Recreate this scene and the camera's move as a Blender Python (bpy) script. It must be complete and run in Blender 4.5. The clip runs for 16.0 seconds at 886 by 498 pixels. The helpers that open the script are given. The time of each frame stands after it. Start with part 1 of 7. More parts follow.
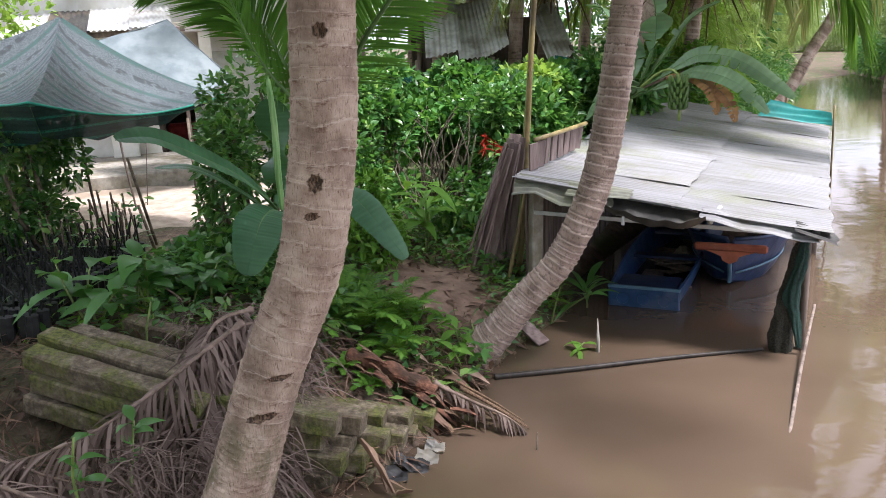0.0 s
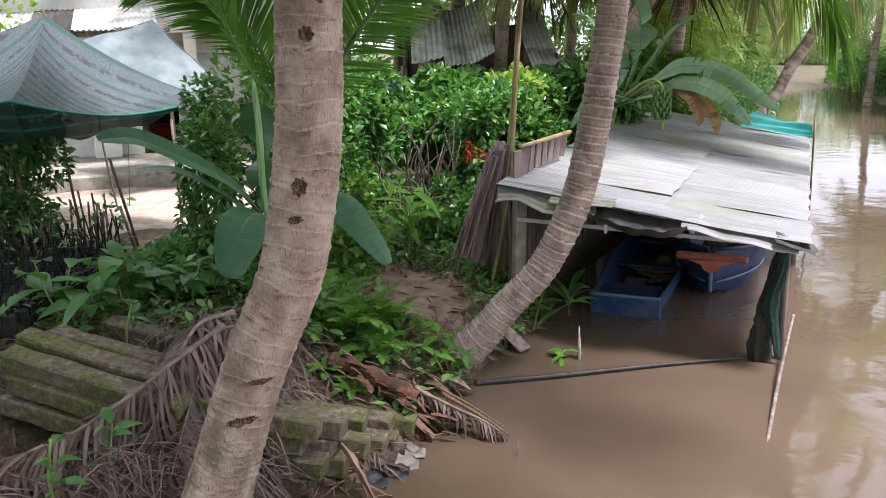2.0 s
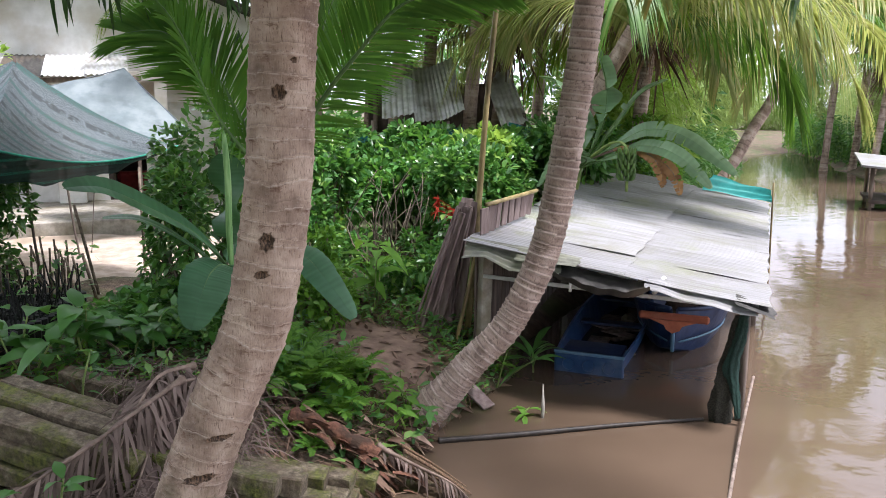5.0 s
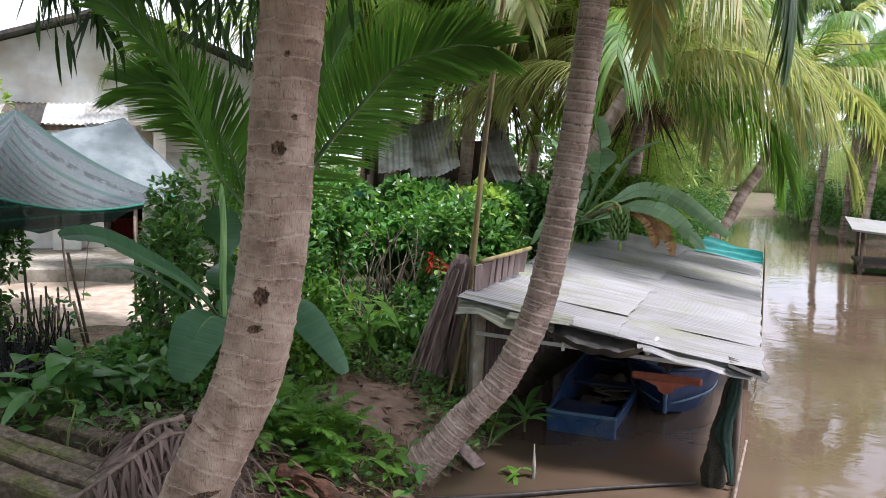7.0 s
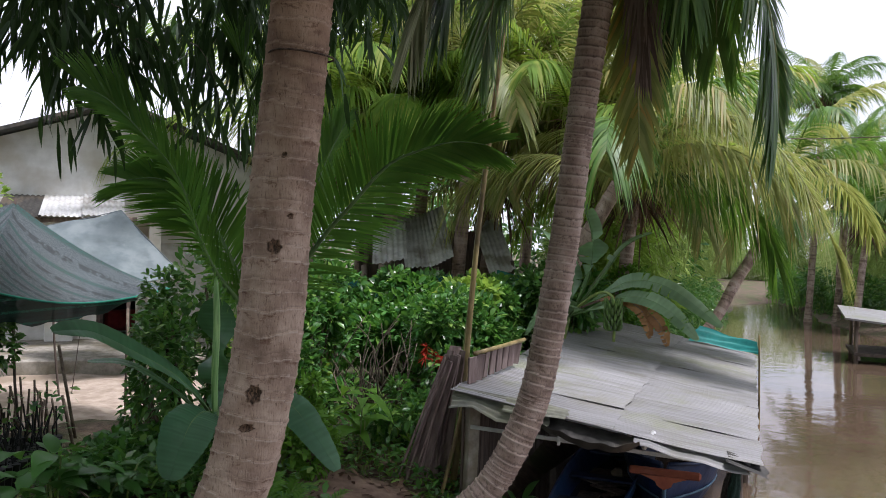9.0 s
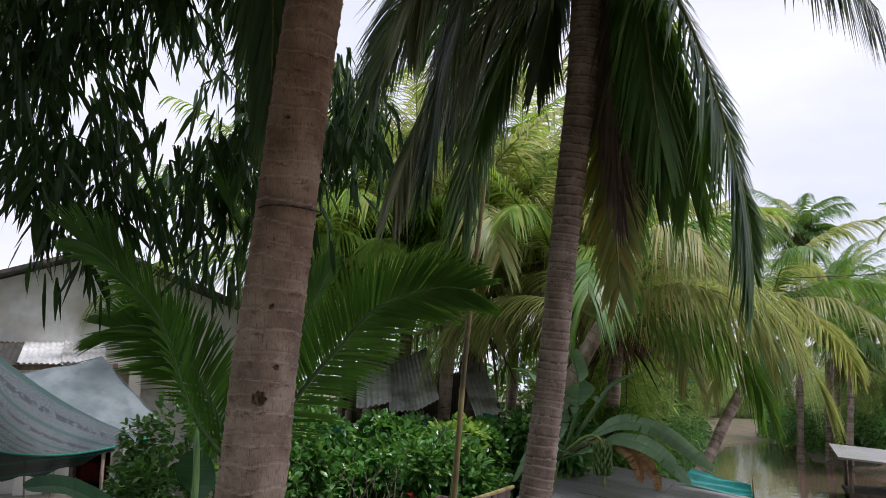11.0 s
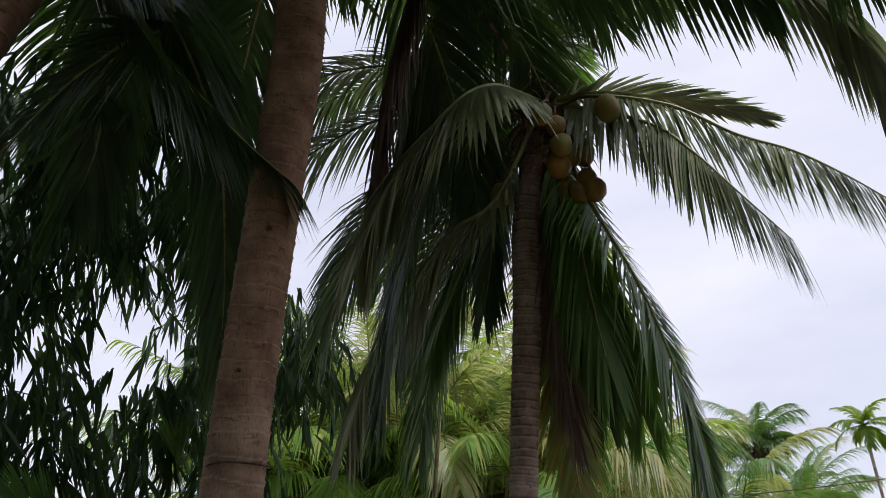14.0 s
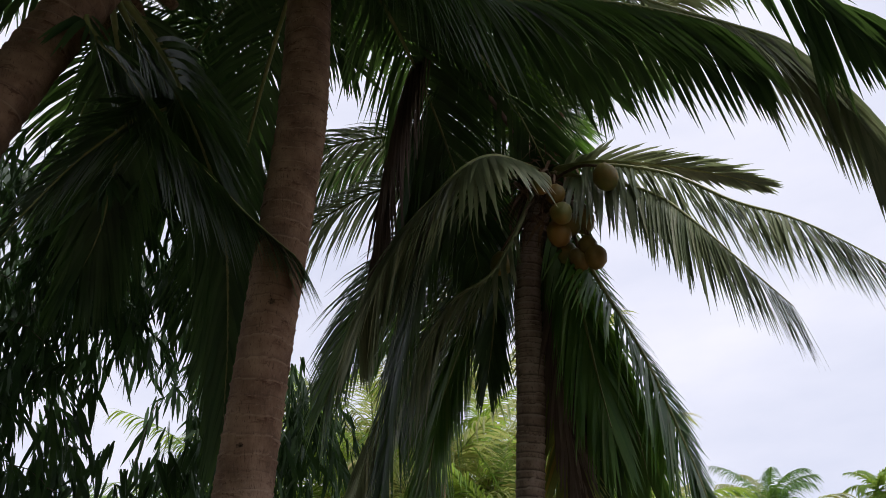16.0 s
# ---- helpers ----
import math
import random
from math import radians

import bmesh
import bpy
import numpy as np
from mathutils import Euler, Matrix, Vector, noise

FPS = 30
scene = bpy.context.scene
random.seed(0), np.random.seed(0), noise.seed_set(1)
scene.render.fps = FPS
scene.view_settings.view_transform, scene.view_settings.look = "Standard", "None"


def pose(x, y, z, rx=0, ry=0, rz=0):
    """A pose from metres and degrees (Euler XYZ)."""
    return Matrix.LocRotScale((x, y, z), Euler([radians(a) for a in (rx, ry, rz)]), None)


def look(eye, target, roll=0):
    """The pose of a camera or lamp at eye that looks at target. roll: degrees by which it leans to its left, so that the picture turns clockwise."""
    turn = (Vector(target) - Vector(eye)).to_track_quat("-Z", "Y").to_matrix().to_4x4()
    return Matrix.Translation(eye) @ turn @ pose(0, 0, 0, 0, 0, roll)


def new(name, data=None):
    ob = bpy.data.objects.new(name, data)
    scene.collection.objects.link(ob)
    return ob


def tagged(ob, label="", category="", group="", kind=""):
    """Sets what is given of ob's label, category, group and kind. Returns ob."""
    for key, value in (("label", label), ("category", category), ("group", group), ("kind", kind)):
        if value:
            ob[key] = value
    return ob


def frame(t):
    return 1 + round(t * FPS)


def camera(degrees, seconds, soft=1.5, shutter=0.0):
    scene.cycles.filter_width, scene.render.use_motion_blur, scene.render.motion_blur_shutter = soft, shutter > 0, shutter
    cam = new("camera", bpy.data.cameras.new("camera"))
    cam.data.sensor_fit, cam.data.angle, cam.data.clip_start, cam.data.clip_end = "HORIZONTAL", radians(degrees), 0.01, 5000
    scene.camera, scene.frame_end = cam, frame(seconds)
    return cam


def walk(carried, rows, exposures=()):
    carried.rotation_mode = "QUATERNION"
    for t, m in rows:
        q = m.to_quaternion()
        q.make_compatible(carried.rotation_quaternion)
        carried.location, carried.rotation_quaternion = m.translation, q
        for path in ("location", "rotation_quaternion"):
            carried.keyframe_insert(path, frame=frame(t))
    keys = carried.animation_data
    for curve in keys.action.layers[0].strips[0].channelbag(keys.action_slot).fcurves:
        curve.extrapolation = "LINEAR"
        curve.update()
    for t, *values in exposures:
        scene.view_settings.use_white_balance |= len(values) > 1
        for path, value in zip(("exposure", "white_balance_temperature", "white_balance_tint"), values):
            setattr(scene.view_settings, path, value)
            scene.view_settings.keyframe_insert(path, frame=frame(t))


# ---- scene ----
cam = camera(57.84, 16.0, soft=0.45)


def held(x, y, z, yaw, pitch, roll):
    """A hand-held pose: degrees of yaw to the left, pitch up and lean."""
    ahead = Vector((-math.sin(radians(yaw)) * math.cos(radians(pitch)), math.cos(radians(yaw)) * math.cos(radians(pitch)), math.sin(radians(pitch))))
    eye = Vector((x, y, z))
    return look(eye, eye + ahead, roll)


PATH = [
    (0, held(0.000, 0.000, 2.600, 0.00, -14.50, -2.50)),
    (0.5, held(-0.003, -0.003, 2.600, -0.22, -14.45, -2.31)),
    (1, held(-0.001, -0.003, 2.598, -0.41, -14.45, -2.06)),
    (1.5, held(-0.000, -0.004, 2.599, -0.74, -14.35, -1.78)),
    (2, held(-0.000, -0.007, 2.601, -1.25, -14.13, -1.39)),
    (2.5, held(0.001, -0.008, 2.603, -1.79, -13.92, -0.96)),
    (3, held(0.000, -0.013, 2.606, -2.38, -13.53, -0.55)),
    (3.5, held(0.002, -0.015, 2.610, -2.92, -12.98, -0.28)),
    (4, held(0.002, -0.018, 2.616, -3.32, -12.28, 0.04)),
    (4.2, held(0.000, -0.026, 2.626, -3.47, -12.01, 0.15)),
    (6.3, held(-0.004, -0.029, 2.636, -4.01, -7.71, 1.15)),
    (6.5, held(-0.009, -0.032, 2.645, -4.09, -7.48, 1.40)),
    (7, held(-0.011, -0.036, 2.651, -4.18, -6.53, 1.74)),
    (7.5, held(-0.014, -0.038, 2.657, -4.15, -5.50, 2.05)),
    (8, held(-0.016, -0.040, 2.666, -4.15, -4.15, 2.15)),
    (8.2, held(-0.013, -0.050, 2.680, -4.13, -3.60, 2.09)),
    (10.3, held(-0.016, -0.072, 2.701, -5.27, 6.42, 1.02)),
    (10.5, held(-0.022, -0.098, 2.720, -5.45, 7.27, 1.38)),
    (11, held(-0.023, -0.109, 2.730, -5.36, 9.73, 0.91)),
    (11.5, held(-0.021, -0.117, 2.743, -5.90, 12.64, -0.11)),
    (12, held(-0.019, -0.126, 2.765, -6.71, 15.59, -1.20)),
    (12.5, held(-0.025, -0.144, 2.783, -7.72, 18.38, -1.82)),
    (13, held(-0.023, -0.160, 2.805, -8.76, 20.94, -2.31)),
    (13.5, held(-0.022, -0.167, 2.809, -9.22, 23.39, -2.88)),
    (14, held(-0.021, -0.173, 2.803, -9.20, 25.57, -3.17)),
    (14.5, held(-0.019, -0.181, 2.808, -9.21, 27.12, -3.19)),
    (15, held(-0.019, -0.184, 2.805, -9.28, 28.31, -3.62)),
    (15.5, held(-0.017, -0.196, 2.802, -9.26, 28.99, -3.88)),
    (16, held(-0.015, -0.222, 2.815, -9.22, 30.17, -3.79)),
]
EXPOSURES = [(t, stops, 6330, 14) for t, stops in ((0.0, 1.46), (4.0, 1.46), (6.5, 1.32), (8.0, 0.92), (10.3, 0.32), (11.0, 0.26), (13.0, 0.10), (16.0, 0.12))]
walk(cam, PATH, EXPOSURES)

# ---- sky and sun ----
SUN_AT = Vector((0.40, -0.27, 1.3)).normalized()
world = bpy.data.worlds.new("sky")
scene.world = world
world.use_nodes = True
wn, wl = world.node_tree.nodes, world.node_tree.links
wn.clear()
sky = wn.new("ShaderNodeTexSky")
sky.sky_type, sky.sun_disc = "NISHITA", False
sky.sun_elevation, sky.sun_rotation = math.asin(SUN_AT.z), math.atan2(SUN_AT.x, SUN_AT.y)
clear = wn.new("ShaderNodeBackground")
clear.inputs["Strength"].default_value = 0.12
wl.new(sky.outputs["Color"], clear.inputs["Color"])
wcoord, wmap = wn.new("ShaderNodeTexCoord"), wn.new("ShaderNodeMapping")
wmap.inputs["Scale"].default_value = (1.6, 1.6, 4.5)
wl.new(wcoord.outputs["Generated"], wmap.inputs["Vector"])
wnoise = wn.new("ShaderNodeTexNoise")
wnoise.inputs["Scale"].default_value, wnoise.inputs["Detail"].default_value = 1.6, 6
wl.new(wmap.outputs["Vector"], wnoise.inputs["Vector"])
wramp = wn.new("ShaderNodeValToRGB")
wramp.color_ramp.elements[0].position, wramp.color_ramp.elements[0].color = 0.32, (0.70, 0.73, 0.84, 1)
wramp.color_ramp.elements[1].position, wramp.color_ramp.elements[1].color = 0.68, (0.90, 0.90, 0.97, 1)
wl.new(wnoise.outputs["Fac"], wramp.inputs["Fac"])
cloud = wn.new("ShaderNodeBackground")
cloud.inputs["Strength"].default_value = 1.0
wl.new(wramp.outputs["Color"], cloud.inputs["Color"])
wmix, wout = wn.new("ShaderNodeMixShader"), wn.new("ShaderNodeOutputWorld")
wmix.inputs["Fac"].default_value = 0.93
wl.new(clear.outputs[0], wmix.inputs[1])
wl.new(cloud.outputs[0], wmix.inputs[2])
wl.new(wmix.outputs[0], wout.inputs["Surface"])

sun_data = bpy.data.lights.new("sun", "SUN")
sun_data.energy, sun_data.angle, sun_data.color = 3.3, radians(12), (1.0, 0.97, 0.965)
sun = new("sun", sun_data)
sun.matrix_world = look(SUN_AT * 60, (0, 0, 0))


# ---- materials ----
def shade(name, build):
    """A node material; build(nodes, links, shader, output) wires it."""
    m = bpy.data.materials.new(name)
    m.use_nodes = True
    n, l = m.node_tree.nodes, m.node_tree.links
    build(n, l, n["Principled BSDF"], n["Material Output"])
    return m


def ramp(n, l, fac, stops):
    r = n.new("ShaderNodeValToRGB")
    els = r.color_ramp.elements
    while len(els) < len(stops):
        els.new(0.5)
    for e, (p, c) in zip(els, stops):
        e.position, e.color = p, (*c, 1)
    l.new(fac, r.inputs["Fac"])
    return r.outputs["Color"]


def grain(n, l, scale, detail=4.0, stretch=(1, 1, 1), where="Object", rough=0.55):
    c, mp, t = n.new("ShaderNodeTexCoord"), n.new("ShaderNodeMapping"), n.new("ShaderNodeTexNoise")
    mp.inputs["Scale"].default_value = stretch
    t.inputs["Scale"].default_value, t.inputs["Detail"].default_value, t.inputs["Roughness"].default_value = scale, detail, rough
    l.new(c.outputs[where], mp.inputs["Vector"])
    l.new(mp.outputs["Vector"], t.inputs["Vector"])
    return t.outputs["Fac"]


def mixed(n, l, fac, a, b, how="MIX"):
    x = n.new("ShaderNodeMix")
    x.data_type, x.blend_type = "RGBA", how
    for sock, v in ((x.inputs["Factor"], fac), (x.inputs["A"], a), (x.inputs["B"], b)):
        if isinstance(v, (int, float)):
            sock.default_value = v
        elif isinstance(v, tuple):
            sock.default_value = (*v, 1)
        else:
            l.new(v, sock)
    return x.outputs["Result"]


def bump(n, l, p, height, strength=0.4, dist=0.01):
    b = n.new("ShaderNodeBump")
    b.inputs["Strength"].default_value, b.inputs["Distance"].default_value = strength, dist
    l.new(height, b.inputs["Height"])
    l.new(b.outputs["Normal"], p.inputs["Normal"])


def plain(name, dark, light, scale=12.0, rough=0.75, metal=0.0, stain=None, stain_scale=2.0, relief=0.3, stretch=(1, 1, 1), spec=0.4, spread=(0.35, 0.65)):
    """A surface of two tones of grain, with stains of a third colour and fine relief."""
    def build(n, l, p, o):
        g = grain(n, l, scale, 6, stretch)
        col = ramp(n, l, g, [(spread[0], dark), (spread[1], light)])
        if stain:
            s = grain(n, l, stain_scale, 5)
            mask = ramp(n, l, s, [(0.50, (0, 0, 0)), (0.64, (1, 1, 1))])
            col = mixed(n, l, mask, col, stain)
        r = n.new("ShaderNodeObjectInfo")
        hs = n.new("ShaderNodeHueSaturation")
        mr = n.new("ShaderNodeMapRange")
        mr.inputs["To Min"].default_value, mr.inputs["To Max"].default_value = 0.82, 1.15
        l.new(r.outputs["Random"], mr.inputs["Value"])
        l.new(mr.outputs["Result"], hs.inputs["Value"])
        l.new(col, hs.inputs["Color"])
        l.new(hs.outputs["Color"], p.inputs["Base Color"])
        p.inputs["Roughness"].default_value, p.inputs["Metallic"].default_value = rough, metal
        p.inputs["Specular IOR Level"].default_value = spec
        bump(n, l, p, grain(n, l, scale * 2.5, 5, stretch), relief, 0.01)
    return shade(name, build)


def leafy(name, dark, light, through_col, rough=0.45, clear=0.35, tip=None, gloss=0.25, veins=False):
    """Leaf: glossy top, light passing through, each blade its own tone."""
    def build(n, l, p, o):
        geo = n.new("ShaderNodeNewGeometry")
        col = ramp(n, l, geo.outputs["Random Per Island"], [(0.0, dark), (0.75, light), (1.0, tip or light)])
        g = grain(n, l, 3.0, 3)
        hs = n.new("ShaderNodeHueSaturation")
        mr = n.new("ShaderNodeMapRange")
        mr.inputs["From Min"].default_value, mr.inputs["From Max"].default_value = 0.3, 0.7
        mr.inputs["To Min"].default_value, mr.inputs["To Max"].default_value = 0.7, 1.25
        l.new(g, mr.inputs["Value"])
        l.new(mr.outputs["Result"], hs.inputs["Value"])
        if veins:
            vein = n.new("ShaderNodeAttribute")
            vein.attribute_name = "vein"
            col = mixed(n, l, 1.0, col, ramp(n, l, vein.outputs["Fac"], [(0.0, (0.68, 0.72, 0.7)), (1.0, (1.2, 1.2, 1.2))]), "MULTIPLY")
            bump(n, l, p, vein.outputs["Fac"], 0.5, 0.006)
        l.new(col, hs.inputs["Color"])
        l.new(hs.outputs["Color"], p.inputs["Base Color"])
        p.inputs["Roughness"].default_value, p.inputs["Specular IOR Level"].default_value = rough + 0.06, gloss
        tr, mx = n.new("ShaderNodeBsdfTranslucent"), n.new("ShaderNodeMixShader")
        l.new(mixed(n, l, 0.6, hs.outputs["Color"], through_col), tr.inputs["Color"])
        mx.inputs["Fac"].default_value = clear
        l.new(p.outputs[0], mx.inputs[1])
        l.new(tr.outputs[0], mx.inputs[2])
        l.new(mx.outputs[0], o.inputs["Surface"])
    return shade(name, build)


def bark_build(n, l, p, o):
    col = ramp(n, l, grain(n, l, 7, 6, (1, 1, 0.8)), [(0.32, (0.225, 0.162, 0.128)), (0.50, (0.37, 0.275, 0.217)), (0.68, (0.52, 0.41, 0.335))])
    fleck = ramp(n, l, grain(n, l, 34, 6, (1, 1, 1.3), rough=0.7), [(0.56, (0, 0, 0)), (0.70, (0.55, 0.55, 0.55))])
    col = mixed(n, l, fleck, col, (0.45, 0.385, 0.335))
    fine = grain(n, l, 46, 7, (2.8, 2.8, 0.5), rough=0.68)
    col = mixed(n, l, ramp(n, l, fine, [(0.34, (0.85, 0.85, 0.85)), (0.44, (0, 0, 0))]), col, (0.15, 0.105, 0.082))
    rust = ramp(n, l, grain(n, l, 9, 6, (1, 1, 2.2), rough=0.72), [(0.545, (0, 0, 0)), (0.61, (0.85, 0.85, 0.85))])
    scar, hole = n.new("ShaderNodeAttribute"), n.new("ShaderNodeAttribute")
    scar.attribute_name, hole.attribute_name = "scar", "hole"
    under = ramp(n, l, scar.outputs["Fac"], [(0.35, (0.12, 0.12, 0.12)), (0.85, (1, 1, 1))])
    col = mixed(n, l, mixed(n, l, 1.0, rust, under, "MULTIPLY"), col, (0.135, 0.075, 0.052))
    at = n.new("ShaderNodeTexCoord")
    xyz = n.new("ShaderNodeSeparateXYZ")
    l.new(at.outputs["Object"], xyz.inputs[0])
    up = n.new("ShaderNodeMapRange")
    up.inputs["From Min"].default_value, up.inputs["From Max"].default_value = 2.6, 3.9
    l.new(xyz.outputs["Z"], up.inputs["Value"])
    low = n.new("ShaderNodeMapRange")
    low.inputs["From Min"].default_value, low.inputs["From Max"].default_value = 1.25, 0.7
    l.new(xyz.outputs["Z"], low.inputs["Value"])
    algae = ramp(n, l, grain(n, l, 4.5, 6, rough=0.7), [(0.44, (0, 0, 0)), (0.60, (0.9, 0.9, 0.9))])
    col = mixed(n, l, mixed(n, l, 1.0, algae, low.outputs["Result"], "MULTIPLY"), col, (0.115, 0.105, 0.055))
    white = ramp(n, l, grain(n, l, 13, 6, rough=0.75), [(0.62, (0, 0, 0)), (0.67, (0.8, 0.8, 0.8))])
    col = mixed(n, l, mixed(n, l, 1.0, white, low.outputs["Result"], "MULTIPLY"), col, (0.5, 0.48, 0.46))
    col = mixed(n, l, ramp(n, l, scar.outputs["Fac"], [(0.0, (0.6, 0.6, 0.6)), (0.08, (0.3, 0.3, 0.3)), (0.18, (0, 0, 0))]), col, (0.15, 0.105, 0.085))
    col = mixed(n, l, ramp(n, l, scar.outputs["Fac"], [(0.86, (0, 0, 0)), (0.96, (0.5, 0.5, 0.5))]), col, (0.58, 0.50, 0.43))
    # browner bark higher up, also darkened: crown shade put into the colour
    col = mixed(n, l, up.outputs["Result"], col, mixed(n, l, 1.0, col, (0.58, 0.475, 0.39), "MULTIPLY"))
    fibre = ramp(n, l, grain(n, l, 50, 5, (2, 2, 0.5)), [(0.40, (0.022, 0.014, 0.010)), (0.62, (0.18, 0.115, 0.075))])
    col = mixed(n, l, ramp(n, l, hole.outputs["Fac"], [(0.25, (0, 0, 0)), (0.45, (0.95, 0.95, 0.95))]), col, fibre)
    l.new(col, p.inputs["Base Color"])
    p.inputs["Roughness"].default_value, p.inputs["Specular IOR Level"].default_value = 0.88, 0.2
    bump(n, l, p, fine, 0.6, 0.008)


BARK = shade("palm_bark", bark_build)


def bark_dark_build(n, l, p, o):
    g = grain(n, l, 7, 6, (1, 1, 0.6))
    col = ramp(n, l, g, [(0.30, (0.17, 0.12, 0.10)), (0.52, (0.36, 0.272, 0.232)), (0.75, (0.52, 0.42, 0.375))])
    fine = grain(n, l, 45, 6, (1.3, 1.3, 0.7), rough=0.7)
    scar = n.new("ShaderNodeAttribute")
    scar.attribute_name = "scar"
    col = mixed(n, l, ramp(n, l, fine, [(0.36, (0.35, 0.35, 0.35)), (0.47, (1, 1, 1))]), (0.09, 0.065, 0.055), col)
    col = mixed(n, l, ramp(n, l, scar.outputs["Fac"], [(0.0, (0.85, 0.85, 0.85)), (0.26, (0, 0, 0))]), col, (0.06, 0.042, 0.035))
    l.new(mixed(n, l, ramp(n, l, scar.outputs["Fac"], [(0.70, (0, 0, 0)), (0.92, (0.65, 0.65, 0.65))]), col, (0.50, 0.42, 0.365)), p.inputs["Base Color"])
    p.inputs["Roughness"].default_value, p.inputs["Specular IOR Level"].default_value = 0.85, 0.25
    bump(n, l, p, fine, 0.5, 0.006)


BARK_DARK = shade("palm_bark_dark", bark_dark_build)
FROND = leafy("palm_leaf", (0.045, 0.12, 0.022), (0.10, 0.205, 0.036), (0.22, 0.42, 0.04), 0.34, 0.36, (0.13, 0.19, 0.05), 0.35)
# lit copy of the palm leaf: sky sheen put into a paler colour
FROND_LIT = leafy("palm_leaf_lit", (0.12, 0.155, 0.075), (0.24, 0.27, 0.15), (0.34, 0.40, 0.17), 0.30, 0.3, (0.32, 0.33, 0.20), 0.6)
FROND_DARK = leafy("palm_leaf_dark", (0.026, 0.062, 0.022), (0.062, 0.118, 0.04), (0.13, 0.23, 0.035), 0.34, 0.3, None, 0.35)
FROND_YELLOW = leafy("palm_leaf_yellow", (0.12, 0.17, 0.035), (0.27, 0.29, 0.075), (0.40, 0.44, 0.08), 0.42, 0.4, (0.42, 0.26, 0.05), 0.35)
FROND_STRAW = leafy("palm_leaf_straw", (0.15, 0.20, 0.055), (0.33, 0.35, 0.14), (0.52, 0.57, 0.14), 0.42, 0.48, (0.44, 0.34, 0.15), 0.4)
FROND_DEAD = leafy("palm_leaf_dead", (0.085, 0.058, 0.048), (0.24, 0.18, 0.155), (0.20, 0.14, 0.09), 0.8, 0.15)
FROND_DEAD_DARK = leafy("palm_leaf_brown", (0.07, 0.048, 0.038), (0.18, 0.13, 0.105), (0.14, 0.09, 0.05), 0.8, 0.15)
FROND_DEEP = leafy("palm_leaf_deep", (0.045, 0.135, 0.025), (0.10, 0.22, 0.04), (0.24, 0.50, 0.05), 0.42, 0.42, (0.09, 0.19, 0.03), 0.22)
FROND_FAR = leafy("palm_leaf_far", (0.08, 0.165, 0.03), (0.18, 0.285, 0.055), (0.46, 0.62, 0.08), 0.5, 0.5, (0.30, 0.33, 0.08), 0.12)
RACHIS = plain("frond_rib", (0.16, 0.19, 0.06), (0.28, 0.28, 0.11), 9, 0.5, stretch=(1, 1, 1))
RACHIS_DEAD = plain("frond_rib_dead", (0.13, 0.09, 0.07), (0.27, 0.20, 0.16), 14, 0.8)
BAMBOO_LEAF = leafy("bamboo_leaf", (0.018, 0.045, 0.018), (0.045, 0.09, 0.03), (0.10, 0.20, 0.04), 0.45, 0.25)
BRIGHT_LEAF = leafy("bright_leaf", (0.11, 0.22, 0.035), (0.23, 0.36, 0.07), (0.42, 0.60, 0.08), 0.45, 0.45)
BUSH_LEAF = leafy("bush_leaf", (0.02, 0.085, 0.02), (0.095, 0.235, 0.06), (0.18, 0.44, 0.05), 0.24, 0.32, (0.23, 0.36, 0.08), 0.55)
FERN_LEAF = leafy("fern_leaf", (0.055, 0.155, 0.02), (0.135, 0.29, 0.04), (0.26, 0.48, 0.05), 0.5, 0.38)
BROAD_LEAF = leafy("broad_leaf", (0.028, 0.11, 0.026), (0.085, 0.225, 0.05), (0.20, 0.46, 0.05), 0.34, 0.3, (0.17, 0.34, 0.06), 0.35)
BANANA_PALE = leafy("banana_leaf_pale", (0.11, 0.20, 0.11), (0.19, 0.30, 0.17), (0.26, 0.42, 0.12), 0.3, 0.25, None, 0.6, True)
DRY_ORANGE = leafy("dry_orange_leaf", (0.20, 0.10, 0.05), (0.42, 0.24, 0.11), (0.4, 0.2, 0.06), 0.8, 0.2)
BANANA_LEAF = leafy("banana_leaf", (0.04, 0.115, 0.055), (0.07, 0.165, 0.085), (0.16, 0.36, 0.08), 0.36, 0.2, None, 0.4, True)
GRASS_LEAF = leafy("grass_blade", (0.04, 0.10, 0.02), (0.12, 0.18, 0.05), (0.2, 0.3, 0.05), 0.5, 0.3, (0.2, 0.17, 0.09))
LITTER_LEAF = leafy("dry_litter", (0.05, 0.03, 0.022), (0.22, 0.14, 0.10), (0.2, 0.12, 0.07), 0.8, 0.1)
RED_LEAF = leafy("red_leaf", (0.35, 0.03, 0.02), (0.5, 0.06, 0.03), (0.5, 0.05, 0.03), 0.5, 0.3)
SPEAR = plain("young_leaf", (0.10, 0.24, 0.07), (0.24, 0.40, 0.15), 9, 0.4, stretch=(6, 6, 0.15))
LEAF_RIB = plain("leaf_midrib", (0.09, 0.17, 0.06), (0.15, 0.25, 0.09), 10, 0.5)
STALK = plain("green_stalk", (0.12, 0.19, 0.05), (0.24, 0.30, 0.09), 10, 0.45)
WOOD = plain("weathered_wood", (0.10, 0.075, 0.06), (0.24, 0.19, 0.16), 16, 0.85, stretch=(1, 1, 0.12), relief=0.5)
TWIG = plain("twig_bark", (0.08, 0.06, 0.045), (0.2, 0.16, 0.12), 20, 0.85)
BAMBOO = plain("bamboo_cane", (0.20, 0.15, 0.06), (0.40, 0.31, 0.14), 9, 0.45, stretch=(1, 1, 0.2), stain=(0.13, 0.10, 0.05))
